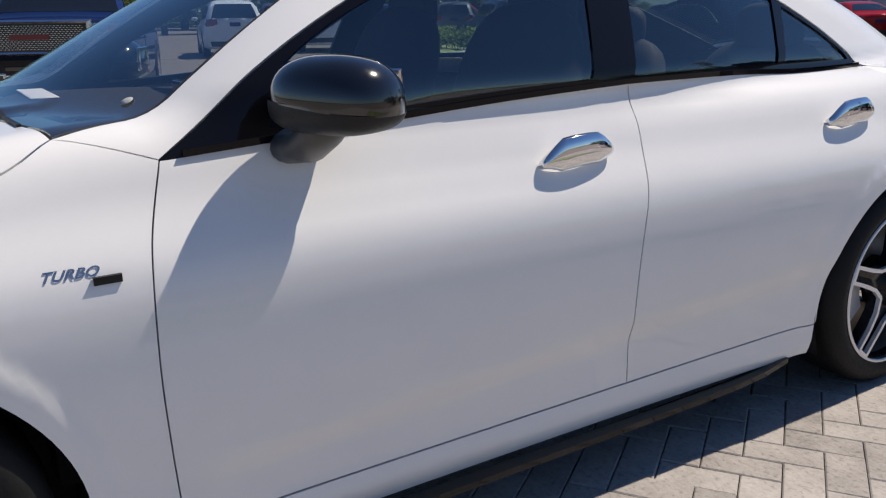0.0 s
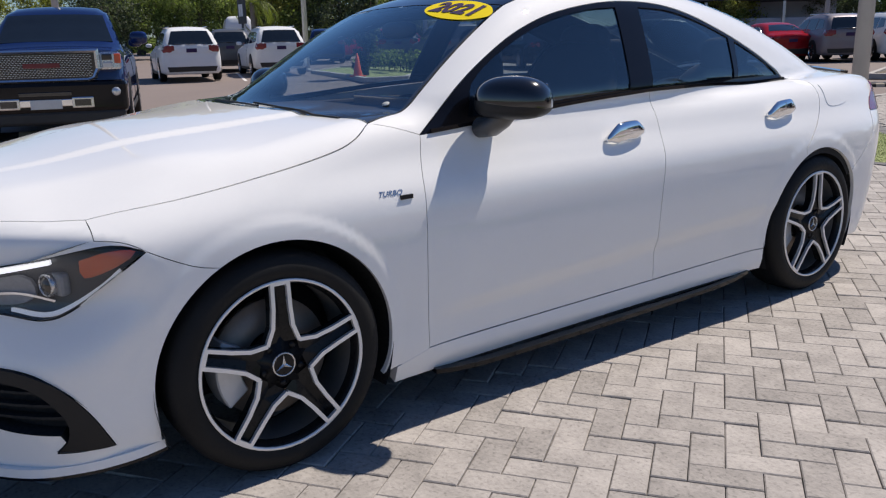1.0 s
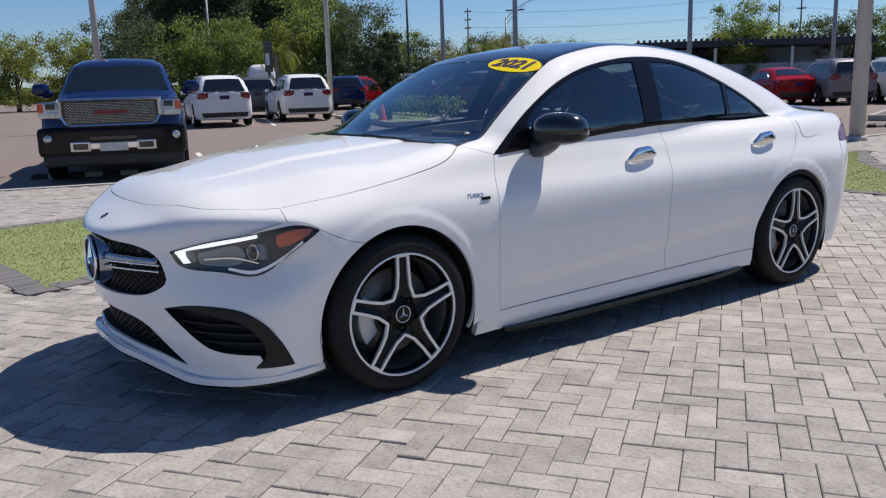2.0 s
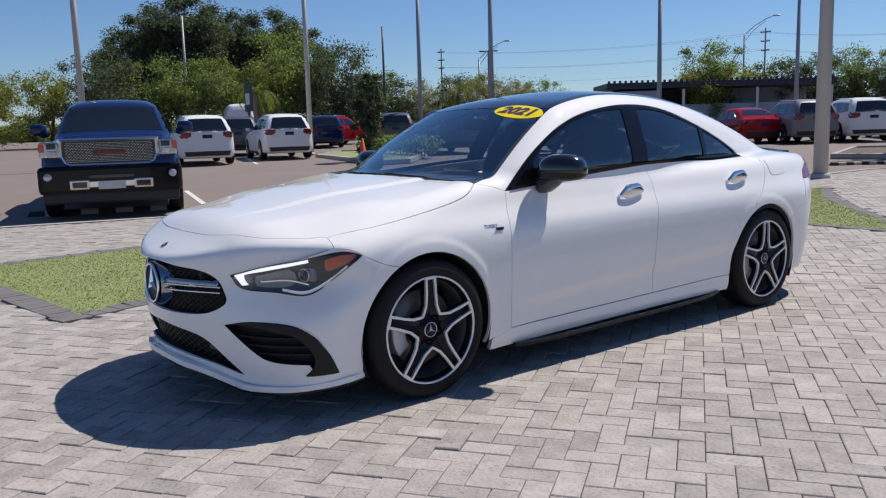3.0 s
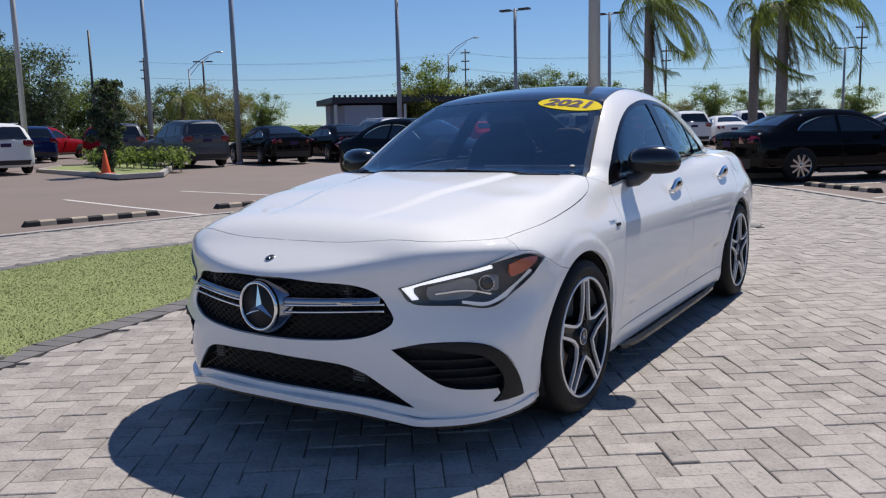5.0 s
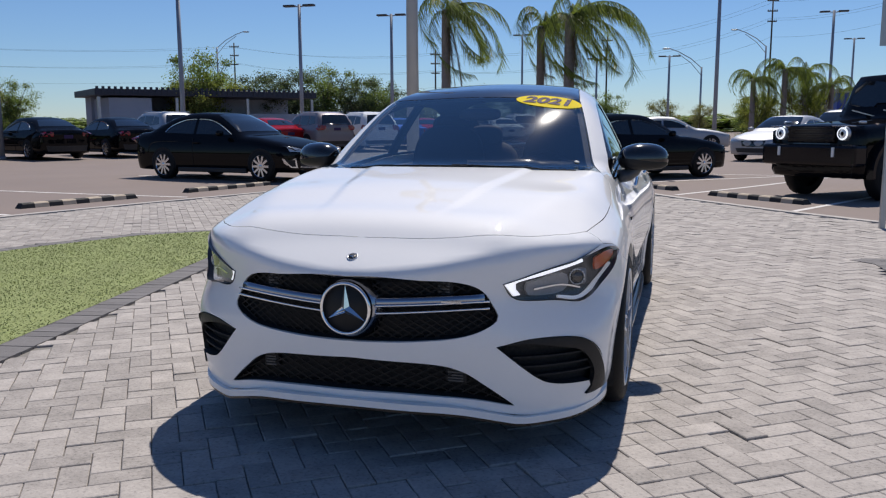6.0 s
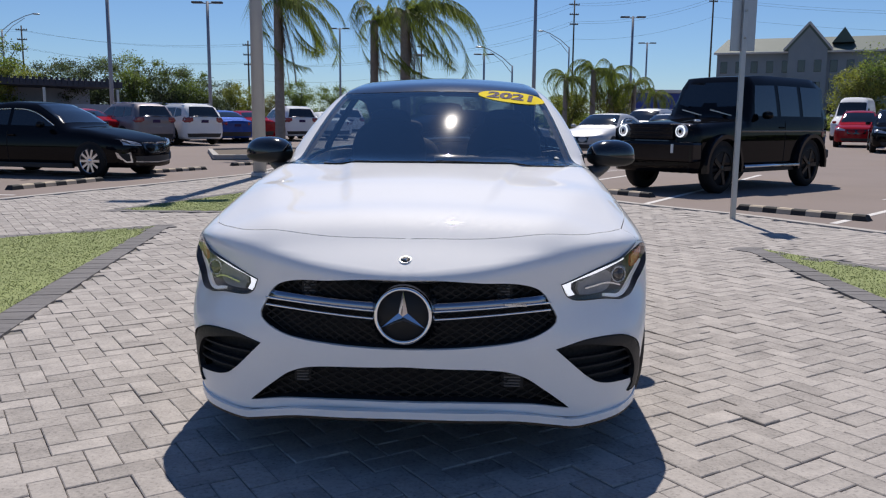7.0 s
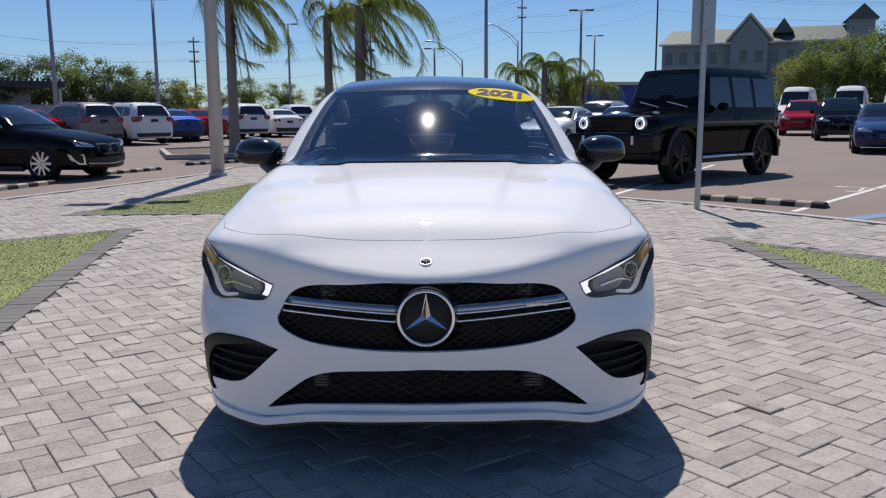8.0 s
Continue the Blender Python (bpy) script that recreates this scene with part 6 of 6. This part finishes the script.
        part("light_hook", panel("light_hook", hook, (-.6, .8, -.1), DRL_LOW, out=-.014, rim=.012, shrink=0, gap=.012, mirror=s), None, lampy, "lit white lower light guide")
        tint = on_body((.79, -.475, .692), (.825, -.415, .706), (.852, -.362, .703), (.842, -.40, .676), (.805, -.475, .650), (.79, -.475, .692))
        part("side_reflector", panel("side_reflector", tint[:-1], (-.6, .8, -.1), AMBER, out=-.016, rim=.01, shrink=0, gap=.02, mirror=s), None, lampy, "orange side reflector")
        shade = on_body((.59, -.705, .628), (.70, -.60, .655), (.73, -.585, .61), (.70, -.63, .586), (.60, -.71, .588), (.59, -.705, .628))
        part("reflector_bowl", panel("reflector_bowl", shade[:-1], (-.6, .8, -.1), BOWL, out=-.032, rim=.012, shrink=0, gap=.02, mirror=s), None, lampy)
        c = grown(body_field, [(.755, -.555, .632)], -.03)[0]
        eye_m = Matrix.Translation((sx * c[0], c[1], c[2])) @ Vector((sx * .35, -.93, 0)).to_track_quat('Z', 'Y').to_matrix().to_4x4()
        rail = grown(body_field, smooth_line([(.615, -.695, .606), (.70, -.615, .612), (.765, -.545, .594)], .02), -.024)
        part("chrome_fin", bm_bar([(sx * v[0], v[1], v[2]) for v in rail], .003, .003), CHROME, lampy, "thin chrome trim in the lamp")
        part("projector_frame", bm_box(-.040, .040, -.030, .030, -.036, -.004, .010), BOWL, lampy, "bright projector module").matrix_local = eye_m
        part("projector", bm_spin([(-.03, .026), (.0, .029), (.010, .030), (.012, .026), (.009, .025)], 24, axis='z'), SATIN, lampy, "metal projector ring").matrix_local = eye_m
        part("projector_lens", bm_spin([(.006, .025), (.013, .019), (.017, .010), (.018, 0)], 24, axis='z'), BLACK_GLOSS, lampy).matrix_local = eye_m
    # splitter
    lipc = [(0, -.945, .212), (.2, -.935, .208), (.38, -.885, .193), (.52, -.82, .16), (.60, -.775, .143), (.74, -.665, .145), (.818, -.545, .156), (.846, -.44, .166), (.844, -.36, .174)]
    ln = smooth_line(lipc, .03)
    ln = np.vstack([(ln * (-1, 1, 1))[::-1], ln[1:]])
    part("splitter", bm_bar([(x * .988, y + .022, z) for x, y, z in ln], .014, .012), WHITE, car)
    part("splitter_edge", bm_bar([(x * .986, y + .026, z - .017) for x, y, z in ln], .014, .005), SATIN_BLACK, car, "black lower splitter edge")
    # sills
    sill = loop_of(on_body((.845, .405, .20), (.853, .53, .2332)), on_body((.853, .53, .2332), (.84, 1.1, .2382), (.845, 1.645, .2462), (.85, 2.0, .2532), (.87, 2.37, .2602)), on_body((.87, 2.37, .2602), (.855, 2.37, .165)), on_body((.855, 2.37, .165), (.84, 1.3, .15), (.83, .405, .14)), on_body((.83, .405, .14), (.845, .405, .20)))
    side("side_sill", sill, out=.001, shrink=.0004, gap=.04, rim=.03)
    for s in (1, -1):
        part("sill_blade", bm_bar([(s * x, y, z) for x, y, z in smooth_line([(.835, .56, .142), (.858, .75, .134), (.862, 1.4, .139), (.860, 2.05, .149), (.84, 2.28, .164)], .08)], .018, .008), SATIN_BLACK, car, "black lower sill blade")
    # side windows
    glass_f = on_body((.77, .775, .957), (.725, .815, 1.05), (.68, .98, 1.155), (.63, 1.22, 1.245), (.60, 1.45, 1.293), (.585, 1.655, 1.308), straight=False)
    glass_f = loop_of(glass_f, on_body((.585, 1.655, 1.308), (.765, 1.575, 1.008)), on_body((.765, 1.575, 1.008), (.79, 1.15, .985), (.77, .775, .957)))
    glass_r = loop_of(on_body((.58, 1.80, 1.312), (.57, 2.02, 1.295), (.575, 2.25, 1.235), (.578, 2.41, 1.18)), on_body((.578, 2.41, 1.18), (.69, 2.345, 1.012)), on_body((.69, 2.345, 1.012), (.75, 1.95, 1.012), (.765, 1.715, 1.008)), on_body((.765, 1.715, 1.008), (.58, 1.80, 1.312)))
    glass_q = loop_of(on_body((.578, 2.455, 1.162), (.60, 2.64, 1.085), (.625, 2.785, 1.01)), on_body((.625, 2.785, 1.01), (.685, 2.385, 1.012)), on_body((.685, 2.385, 1.012), (.578, 2.455, 1.162)))
    dlo = loop_of(window_line, belt_back[::-1], belt_front[::-1])
    side("window_frame", dlo, "gloss black window surround", holes=[glass_f, glass_r, glass_q], material=SATIN_BLACK, way=(-.9, 0, -.4), out=-.003, shrink=.001, rim=.012)
    for nm, gl_ in (("front_side_window", glass_f), ("rear_side_window", glass_r), ("quarter_window", glass_q)):
        for ob in side(nm, gl_, "dark tinted side glass", material=GLASS, way=(-.9, 0, -.4), out=-.008, rim=.003, shrink=-.003, gap=.05):
            ob.visible_shadow = False
    belt = np.vstack([belt_front, belt_back[1:]])
    for s in (1, -1):
        part("belt_trim", bm_bar([(s * (p[0] + .003), p[1], p[2] + .006) for p in belt[2::3]], .004, .006), SATIN_BLACK, car)
        # mirrors
        cap, under = bm_blob(0, 0, -.012, .128, .09, .082, 2.4, 36, 24), bm_blob(0, 0, -.012, .124, .087, .056, 3.0, 36, 24)
        bmesh.ops.bisect_plane(cap, geom=cap.verts[:] + cap.edges[:] + cap.faces[:], plane_co=(0, 0, -.018), plane_no=(s * .10, 0, 1), clear_inner=True)
        bmesh.ops.bisect_plane(under, geom=under.verts[:] + under.edges[:] + under.faces[:], plane_co=(0, 0, -.016), plane_no=(s * .10, 0, 1), clear_outer=True)
        hous = part("door_mirror", cap, BLACK_GLOSS, car, "gloss black door mirror")
        hous.matrix_local = pose(s * .905, .848, 1.02, 0, 0, 24 * s)
        part("mirror_base", under, BLACK_PLASTIC, hous, "matt black mirror underside")
        part("stalk", bm_round([(-s * .02, .01, -.035), (-s * .05, .01, -.072), (-s * .08, .01, -.094), (-s * .125, .015, -.10)], .034, .055, (0, 1, 0), 16), GREY_PLASTIC, hous, smooth=True)
        part("mirror_glass", bm_box(-.085, .085, .074, .083, -.038, .042, .003, 1), CHROME, hous)
        # door handles
        for y, z in ((1.468, .845), (2.482, .862)):
            pts = smooth_line([(.0, y - .105, z - .014), (.0, y - .055, z + .0), (.0, y + .03, z + .008), (.0, y + .100, z + .006)], .010)
            base = grown(body_field, [(.83, b, c) for _, b, c in pts], 0)
            n = normals(base)
            bow = .027 * np.sqrt(np.clip(1 - ((pts[:, 1] - y) / .108) ** 2, 0, 1)) + .004
            grip = base + n * bow[:, None]
            bm = bmesh.new()
            rings = []
            for p, w in zip(grip, np.interp(pts[:, 1] - y, (-.105, -.055, .055, .100), (.010, .037, .036, .014))):
                rings.append([bm.verts.new((s * (p[0] + .011 * math.cos(a)), p[1], p[2] + w * math.sin(a))) for a in np.linspace(0, math.tau, 13)[:-1]])
            for a, b in zip(rings, rings[1:]):
                for i in range(12):
                    bm.faces.new((a[i], a[(i + 1) % 12], b[(i + 1) % 12], b[i]))
            bm.faces.new(rings[0])
            bm.faces.new(rings[-1])
            bmesh.ops.recalc_face_normals(bm, faces=bm.faces[:])
            part("door_handle", bm, CHROME, (fr if y < 2 else rd)[0 if s > 0 else 1], "chrome door handle", smooth=True)
    # fuel flap line
    flap = on_body((.755, 2.90, .953), (.745, 3.04, .953), (.775, 3.09, .925), (.815, 3.08, .872), (.835, 2.90, .868), (.755, 2.90, .953))
    part("fuel_flap", panel("fuel_flap", flap[:-1], (-.85, 0, -.5), WHITE, out=.0025, mirror=True, gap=.03, rim=.006), None, car)
    part("fuel_flap", panel("fuel_flap", flap[:-1], (-.85, 0, -.5), WHITE, out=.0025, gap=.03, rim=.006), None, car)
    # fender lettering
    for s in (1, -1):
        vs, fs = word_mesh("TURBO", .024, bold=.0006)
        vs[:, 0] += .45 * vs[:, 1]
        yy = .391 + vs[:, 0] * 1.1
        p = grown(body_field, np.stack([0 * yy + .86, yy, .757 + vs[:, 1]], 1), .0015)
        part("turbo_lettering", mesh_of("turbo_lettering", p * (s, 1, 1), [f[::-1] for f in fs] if s < 0 else fs, SATIN, False), None, car, "satin silver TURBO lettering")
        bar = grown(body_field, [(.865, y, .742 + .012 * (y - .40)) for y in np.linspace(.422, .466, 5)], .003)
        part("lettering_bar", bm_bar([(s * p[0], p[1], p[2]) for p in bar], .004, .0065), BLACK_PLASTIC, car)
    # windscreen sticker
    d = np.array((0, .75, -.66))
    d /= np.linalg.norm(d)
    up = np.cross((1, 0, 0), d)
    mid = np.array((.385, 1.035, 1.297))
    ring = np.array([(.182 * math.cos(a), .082 * math.sin(a)) for a in np.linspace(0, math.tau, 65)[:-1]])
    oval = grown(body_field, mid + ring[:, :1] * (1, 0, 0) + ring[:, 1:] * up, 0)
    tag = part("price_sticker", panel("price_sticker", oval, d, YELLOW, out=.004, rim=.001, shrink=0, gap=.025), None, car, "yellow oval sticker reading 2021")
    vs, fs = word_mesh("2021", .118, bold=.005)
    vs[:, 0] += .18 * vs[:, 1]
    p = grown(body_field, mid + vs[:, :1] * 1.12 * np.array((1, 0, 0)) + vs[:, 1:2] * up, .0065)
    part("numerals", mesh_of("numerals", p, fs, NAVY_INK, False), None, tag, "dark blue numerals 2021")
    dot = grown(body_field, [(.60, .56, 1.0)], .004)[0]
    part("round_decal", bm_spin([(0, .013), (.0005, .013), (.0006, 0)], 20, axis='z'), DECAL, car).matrix_local = Matrix.Translation(dot) @ Vector(normals(dot[None])[0]).to_track_quat('Z', 'Y').to_matrix().to_4x4()
    # wipers at the foot of the windscreen
    for x0, x1 in ((.62, .02), (.10, -.52)):
        q = grown(body_field, [(x, .33 + .04 * abs(x - x0) + .10 * x * x, 1.0) for x in np.linspace(x0, x1, 9)], .006)
        part("wiper", bm_bar([v - (0, 0, .004) for v in q], .004, .003), BLACK_PLASTIC, car, "black wiper blade")
    # inside and underside
    for nm, bx in (("floor_pan", (-.62, .62, -.62, 3.5, .17, .5)), ("floor_pan", (-.80, .80, .43, 2.30, .175, .48)), ("engine_bay", (-.6, .6, -.66, .36, .45, .70)), ("boot_well", (-.62, .62, 2.95, 3.55, .5, .86)), ("firewall", (-.70, .70, .34, .50, .3, .86))):
        part(nm, bm_box(*bx, .02), DARK_INSIDE, car)
    for s in (1, -1):
        part("door_lining", bm_box(*sorted((s * .70, s * .74)), .55, 2.75, .42, .93, .015), CABIN, car)
        for hub in (0, 2.729):
            bm = bmesh.new()
            ring = []
            for a in np.linspace(-25, 205, 24):
                ring.append([bm.verts.new((s * x, hub + .01 + .372 * math.cos(radians(a)), .315 + .372 * math.sin(radians(a)))) for x in (.50, .872)])
            for a, b in zip(ring, ring[1:]):
                bm.faces.new((a[0], a[1], b[1], b[0]))
            part("wheel_liner", bm, DARK_INSIDE, car, smooth=True)
    part("dashboard", bm_blob(0, .66, .86, .70, .30, .10, 4), CABIN, car, "black dashboard")
    part("dash_paper", bm_box(-.50, -.14, .47, .54, .957, .960, .001, 1), PAPER, car, "white paper lying on the dashboard")
    part("instrument_screen", bm_box(-.02, .58, .80, .815, .93, 1.0, .004), BLACK_GLOSS, car)
    wheel_m = pose(.36, .98, .88, 65, 0, 0)
    part("steering_wheel", bm_spin([(.014 * math.sin(a), .175 + .014 * math.cos(a)) for a in np.linspace(0, math.tau, 9)], 30, axis='z'), CABIN, car, "black steering wheel").matrix_local = wheel_m
    for sx in (.36, -.36):
        for y, wide in ((1.40, .25), (2.38, .29)):
            seat = part("seat", bm_blob(sx, y - .12, .56, wide, .27, .10, 3.5), CABIN, car, "dark leather car seat")
            bm = bm_blob(0, 0, .28, wide * .95, .085, .33, 3.2)
            part("backrest", bm, CABIN, seat).matrix_local = pose(sx, y + .12, .60 if y < 2 else .50, -18 if y < 2 else -24, 0, 0)
            part("headrest", bm_blob(sx, y + .33, 1.17 if y < 2 else 1.10, .13, .05, .085, 3), CABIN, seat)
    part("rear_view_mirror", bm_blob(0, 1.02, 1.245, .12, .018, .035, 3), BLACK_PLASTIC, car)
    # wheels
    def build_wheel(at):
        rim = part("wheel", bm_spin([(-.16, .222), (-.05, .218), (.0, .222), (.012, .229), (.016, .236), (.010, .238), (-.16, .236)], 60), RIM_BLACK, car, "five-twin-spoke black alloy wheel with polished faces")
        part("tyre", bm_spin([(-.185, .232), (-.192, .257), (-.180, .285), (-.160, .301), (-.13, .3066), (-.03, .3066), (-.004, .301), (.012, .287), (.020, .266), (.018, .250), (.010, .234)], 64), RUBBER, rim, "black low-profile tyre")
        part("barrel", bm_spin([(-.155, .2195), (-.09, .214), (-.02, .2175)], 48), BARREL, rim, "dark grey wheel barrel")
        part("rim_lip", bm_spin([(.012, .228), (.0175, .229), (.0175, .2365), (.012, .237)], 60), POLISHED, rim, "polished rim edge")
        for k in range(5):
            bm = bmesh.new()
            th = radians(90 + 72 * k)

            def at2(r, lat, out):
                return (out, r * math.cos(th) - lat * math.sin(th), r * math.sin(th) + lat * math.cos(th))
            plate = []
            for r, w, o in ((.229, .024, -.002), (.16, .026, .002), (.105, .03, .004), (.06, .045, .0)):
                plate.append([bm.verts.new(at2(r, l, q)) for l, q in ((-w, o - .03), (-w, o), (0, o - .010), (w, o), (w, o - .03))])
            for a, b in zip(plate, plate[1:]):
                for i in range(4):
                    bm.faces.new((a[i], a[i + 1], b[i + 1], b[i]))
            n0 = len(bm.faces)
            for sg in (1, -1):
                v36 = (.010, .078 * math.cos(th + sg * radians(36)), .078 * math.sin(th + sg * radians(36)))
                bm_bar([at2(.232, sg * .0225, .012), at2(.16, sg * .024, .014), at2(.108, sg * .0285, .013), v36], .0055, .006, (1, 0, 0), bm)
            bm_bar([at2(.2265, -.0225, .012), at2(.2265, .0225, .012)], .0045, .006, (1, 0, 0), bm)
            bmesh.ops.recalc_face_normals(bm, faces=bm.faces[:])
            bm.faces.ensure_lookup_table()
            for f in bm.faces[n0:]:
                f.material_index = 1
            sp = part("spoke", bm, RIM_BLACK, rim, "black twin spoke with polished edges", smooth=False)
            sp.data.materials.append(POLISHED)
            bolt = radians(90 + 36 + 72 * k)
            part("wheel_bolt", bm_spin([(-.02, .009), (-.004, .009), (-.004, 0)], 10, at=(0, .056 * math.cos(bolt), .056 * math.sin(bolt))), RIM_BLACK, rim)
        part("hub", bm_spin([(-.05, .078), (-.008, .074), (-.006, .036), (.004, .036), (.006, .030), (.006, 0)], 40), RIM_BLACK, rim)
        part("hub_ring", bm_spin([(.003, .034), (.008, .033), (.008, .030), (.003, .029)], 36), SATIN, rim)
        part("hub_star", bm_star(.027, .0075), SATIN, rim)
        part("brake_disc", bm_spin([(-.075, .075), (-.075, .165), (-.098, .165), (-.098, .075)], 48), STEEL, rim, "grey steel brake disc")
        bm = bmesh.new()
        ring = []
        for a in np.linspace(150, 215, 10):
            c, s2 = math.cos(radians(a)), math.sin(radians(a))
            ring.append([bm.verts.new((x, r * c, r * s2)) for x, r in ((-.035, .105), (-.03, .175), (-.12, .178), (-.12, .105))])
        for a, b in zip(ring, ring[1:]):
            for i in range(4):
                bm.faces.new((a[i], a[(i + 1) % 4], b[(i + 1) % 4], b[i]))
        bm.faces.new(ring[0])
        bm.faces.new(ring[-1])
        bmesh.ops.recalc_face_normals(bm, faces=bm.faces[:])
        bmesh.ops.bevel(bm, geom=bm.edges[:], offset=.004, segments=1, affect='EDGES')
        cal = part("brake_caliper", bm, CALIPER, rim, "silver brake caliper", smooth=False)
        rim.matrix_local = at @ Matrix.Diagonal((1, 1.06, 1.06, 1))
        return rim

    for hub in (0, 2.729):
        build_wheel(pose(.886, hub, .325))
        build_wheel(pose(-.886, hub, .325, 0, 0, 180))
    return car


def bm_star(r, x):
    bm = bmesh.new()
    for k in range(3):
        a = radians(90 + 120 * k)
        p = [bm.verts.new((x, q * math.cos(b), q * math.sin(b))) for q, b in ((r, a), (r * .2, a + radians(60)), (0, 0), (r * .2, a - radians(60)))]
        p[2].co.x += .003
        bm.faces.new(p[:3])
        bm.faces.new((p[0], p[2], p[3]))
    bmesh.ops.recalc_face_normals(bm, faces=bm.faces[:])
    return bm


build_show_car()


# ---------- vehicles in their places ----------
made_cars = {}


def park(kind, color, label, x, y, deg, shiny=True, category="car"):
    key = (kind, color.name)
    m = pose(x, y, rise(x, y) - .03, 0, 0, deg)
    if key in made_cars:
        ob = tagged(copy_thing(made_cars[key], m), label)
    else:
        ob = made_cars[key] = build_vehicle(kind, color, label, category, shiny)
        ob.matrix_world = m
    return ob


truck = park("pickup", CAR_NAVY, "dark navy pickup truck with chrome mesh grille", -9.96, 1.75, 71.7, category="truck")
dress_pickup(truck, CAR_NAVY)
boxy = park("boxy", CAR_BLACK, "black boxy off-road vehicle with lit round headlights", 3.69, 11.72, 312.5, False)
boxy.matrix_world = boxy.matrix_world @ Matrix.Diagonal((1, 1.06, 1.07, 1))
dress_boxy(boxy)
park("sedan", CAR_BLACK, "long black sedan parked beside the bay lines", .95, 17.2, 131.0)
near_sedan = build_vehicle("sedan", CAR_BLACK, "black sedan with bright fog surrounds parked at the paver edge", "car", True)
near_sedan.matrix_world = pose(-7.5, 13.5, rise(-7.5, 13.5) - .03, 0, 0, 79) @ Matrix.Diagonal((1, 1, 1.05, 1))
dress_sedan(near_sedan)
park("suv", CAR_NAVY, "dark blue SUV parked beyond the white SUVs", -37.6, 20.7, 250)
park("van", CAR_WHITE, "white van parked beyond the white SUVs", -52.0, 22.3, 250, category="van")
park("suv", CAR_WHITE, "white family SUV parked tail to the lane", -26.9, 9.5, 256.7)
park("suv", CAR_WHITE, "white family SUV beside another white SUV", -27.9, 13.2, 254.8)
park("suv", CAR_GREY, "dark grey SUV parked tail to the lane", -24.5, 19.0, 250.1)
park("sedan", CAR_BLACK, "black sedan parked beside a grey SUV", -22.7, 21.8, 246.8)
park("sedan", CAR_BLACK, "black sedan in the second parking row", -21.4, 24.4, 244)
park("suv", CAR_SILVER, "silver crossover parked behind black sedans", -21.9, 28.2, 240)
park("sedan", CAR_RED, "red sedan parked in the far row", -18.0, 30.5, 236)
park("suv", CAR_MAUVE, "mauve-grey SUV with a paper tag in its window", -15.9, 31.2, 232)
park("suv", CAR_WHITE, "white large SUV parked in the far row", -14.3, 32.9, 228)
park("sedan", CAR_BLUE, "bright blue sedan parked in the far row", -13.7, 36.5, 222)
park("sedan", CAR_RED, "dark red sedan beside a blue sedan", -13.1, 38.6, 220)
park("suv", CAR_WHITE, "white SUV seen past the palm trunk", -11.1, 40.4, 214)
park("sedan", CAR_WHITE, "white sedan in the far row", -9.56, 42.8, 210)
park("suv", CAR_WHITE, "white crossover at the end of the far row", -9.4, 48.0, 205)
park("sedan", CAR_SILVER, "silver sedan parked behind the black off-roader", 3.6, 25.0, 330)
park("sedan", CAR_WHITE, "white sedan parked beside a silver sedan", 5.8, 24.0, 335)
park("sedan", CAR_SILVER, "silver sedan beneath a light pole", 2.0, 33.5, 100)
park("suv", CAR_SILVER, "silver SUV in the middle row", 6.5, 33.0, 330)
park("suv", CAR_RED, "dark red SUV parked near white vans", 17.3, 36.3, 335)
park("suv", CAR_BLACK, "black SUV parked beside a red SUV", 16.1, 29.8, 338)
park("sedan", CAR_NAVY, "dark blue sedan parked alone in the lot", 12.9, 20.3, 335)
park("van", CAR_WHITE, "white high-roof cargo van", 21.9, 48.2, 330, category="van")
park("van", CAR_WHITE, "white high-roof cargo van beside another", 24.7, 47.0, 330, category="van")
park("van", CAR_WHITE, "white high-roof cargo van near trees", 27.2, 45.8, 330, category="van")
park("suv", CAR_RED, "red SUV parked by the hedge", -39.8, 24.6, 200)
park("suv", CAR_RED, "red SUV parked behind the young tree", -38.1, 27.4, 210)
park("suv", CAR_GREY, "dark grey SUV parked behind the island", -31.5, 22.0, 235)
park("suv", CAR_GREY, "dark grey SUV parked beyond the white SUVs", -33.0, 13.8, 250)
park("sedan", CAR_NAVY, "dark navy sedan parked beside the pickup", -12.2, -2.0, 74)
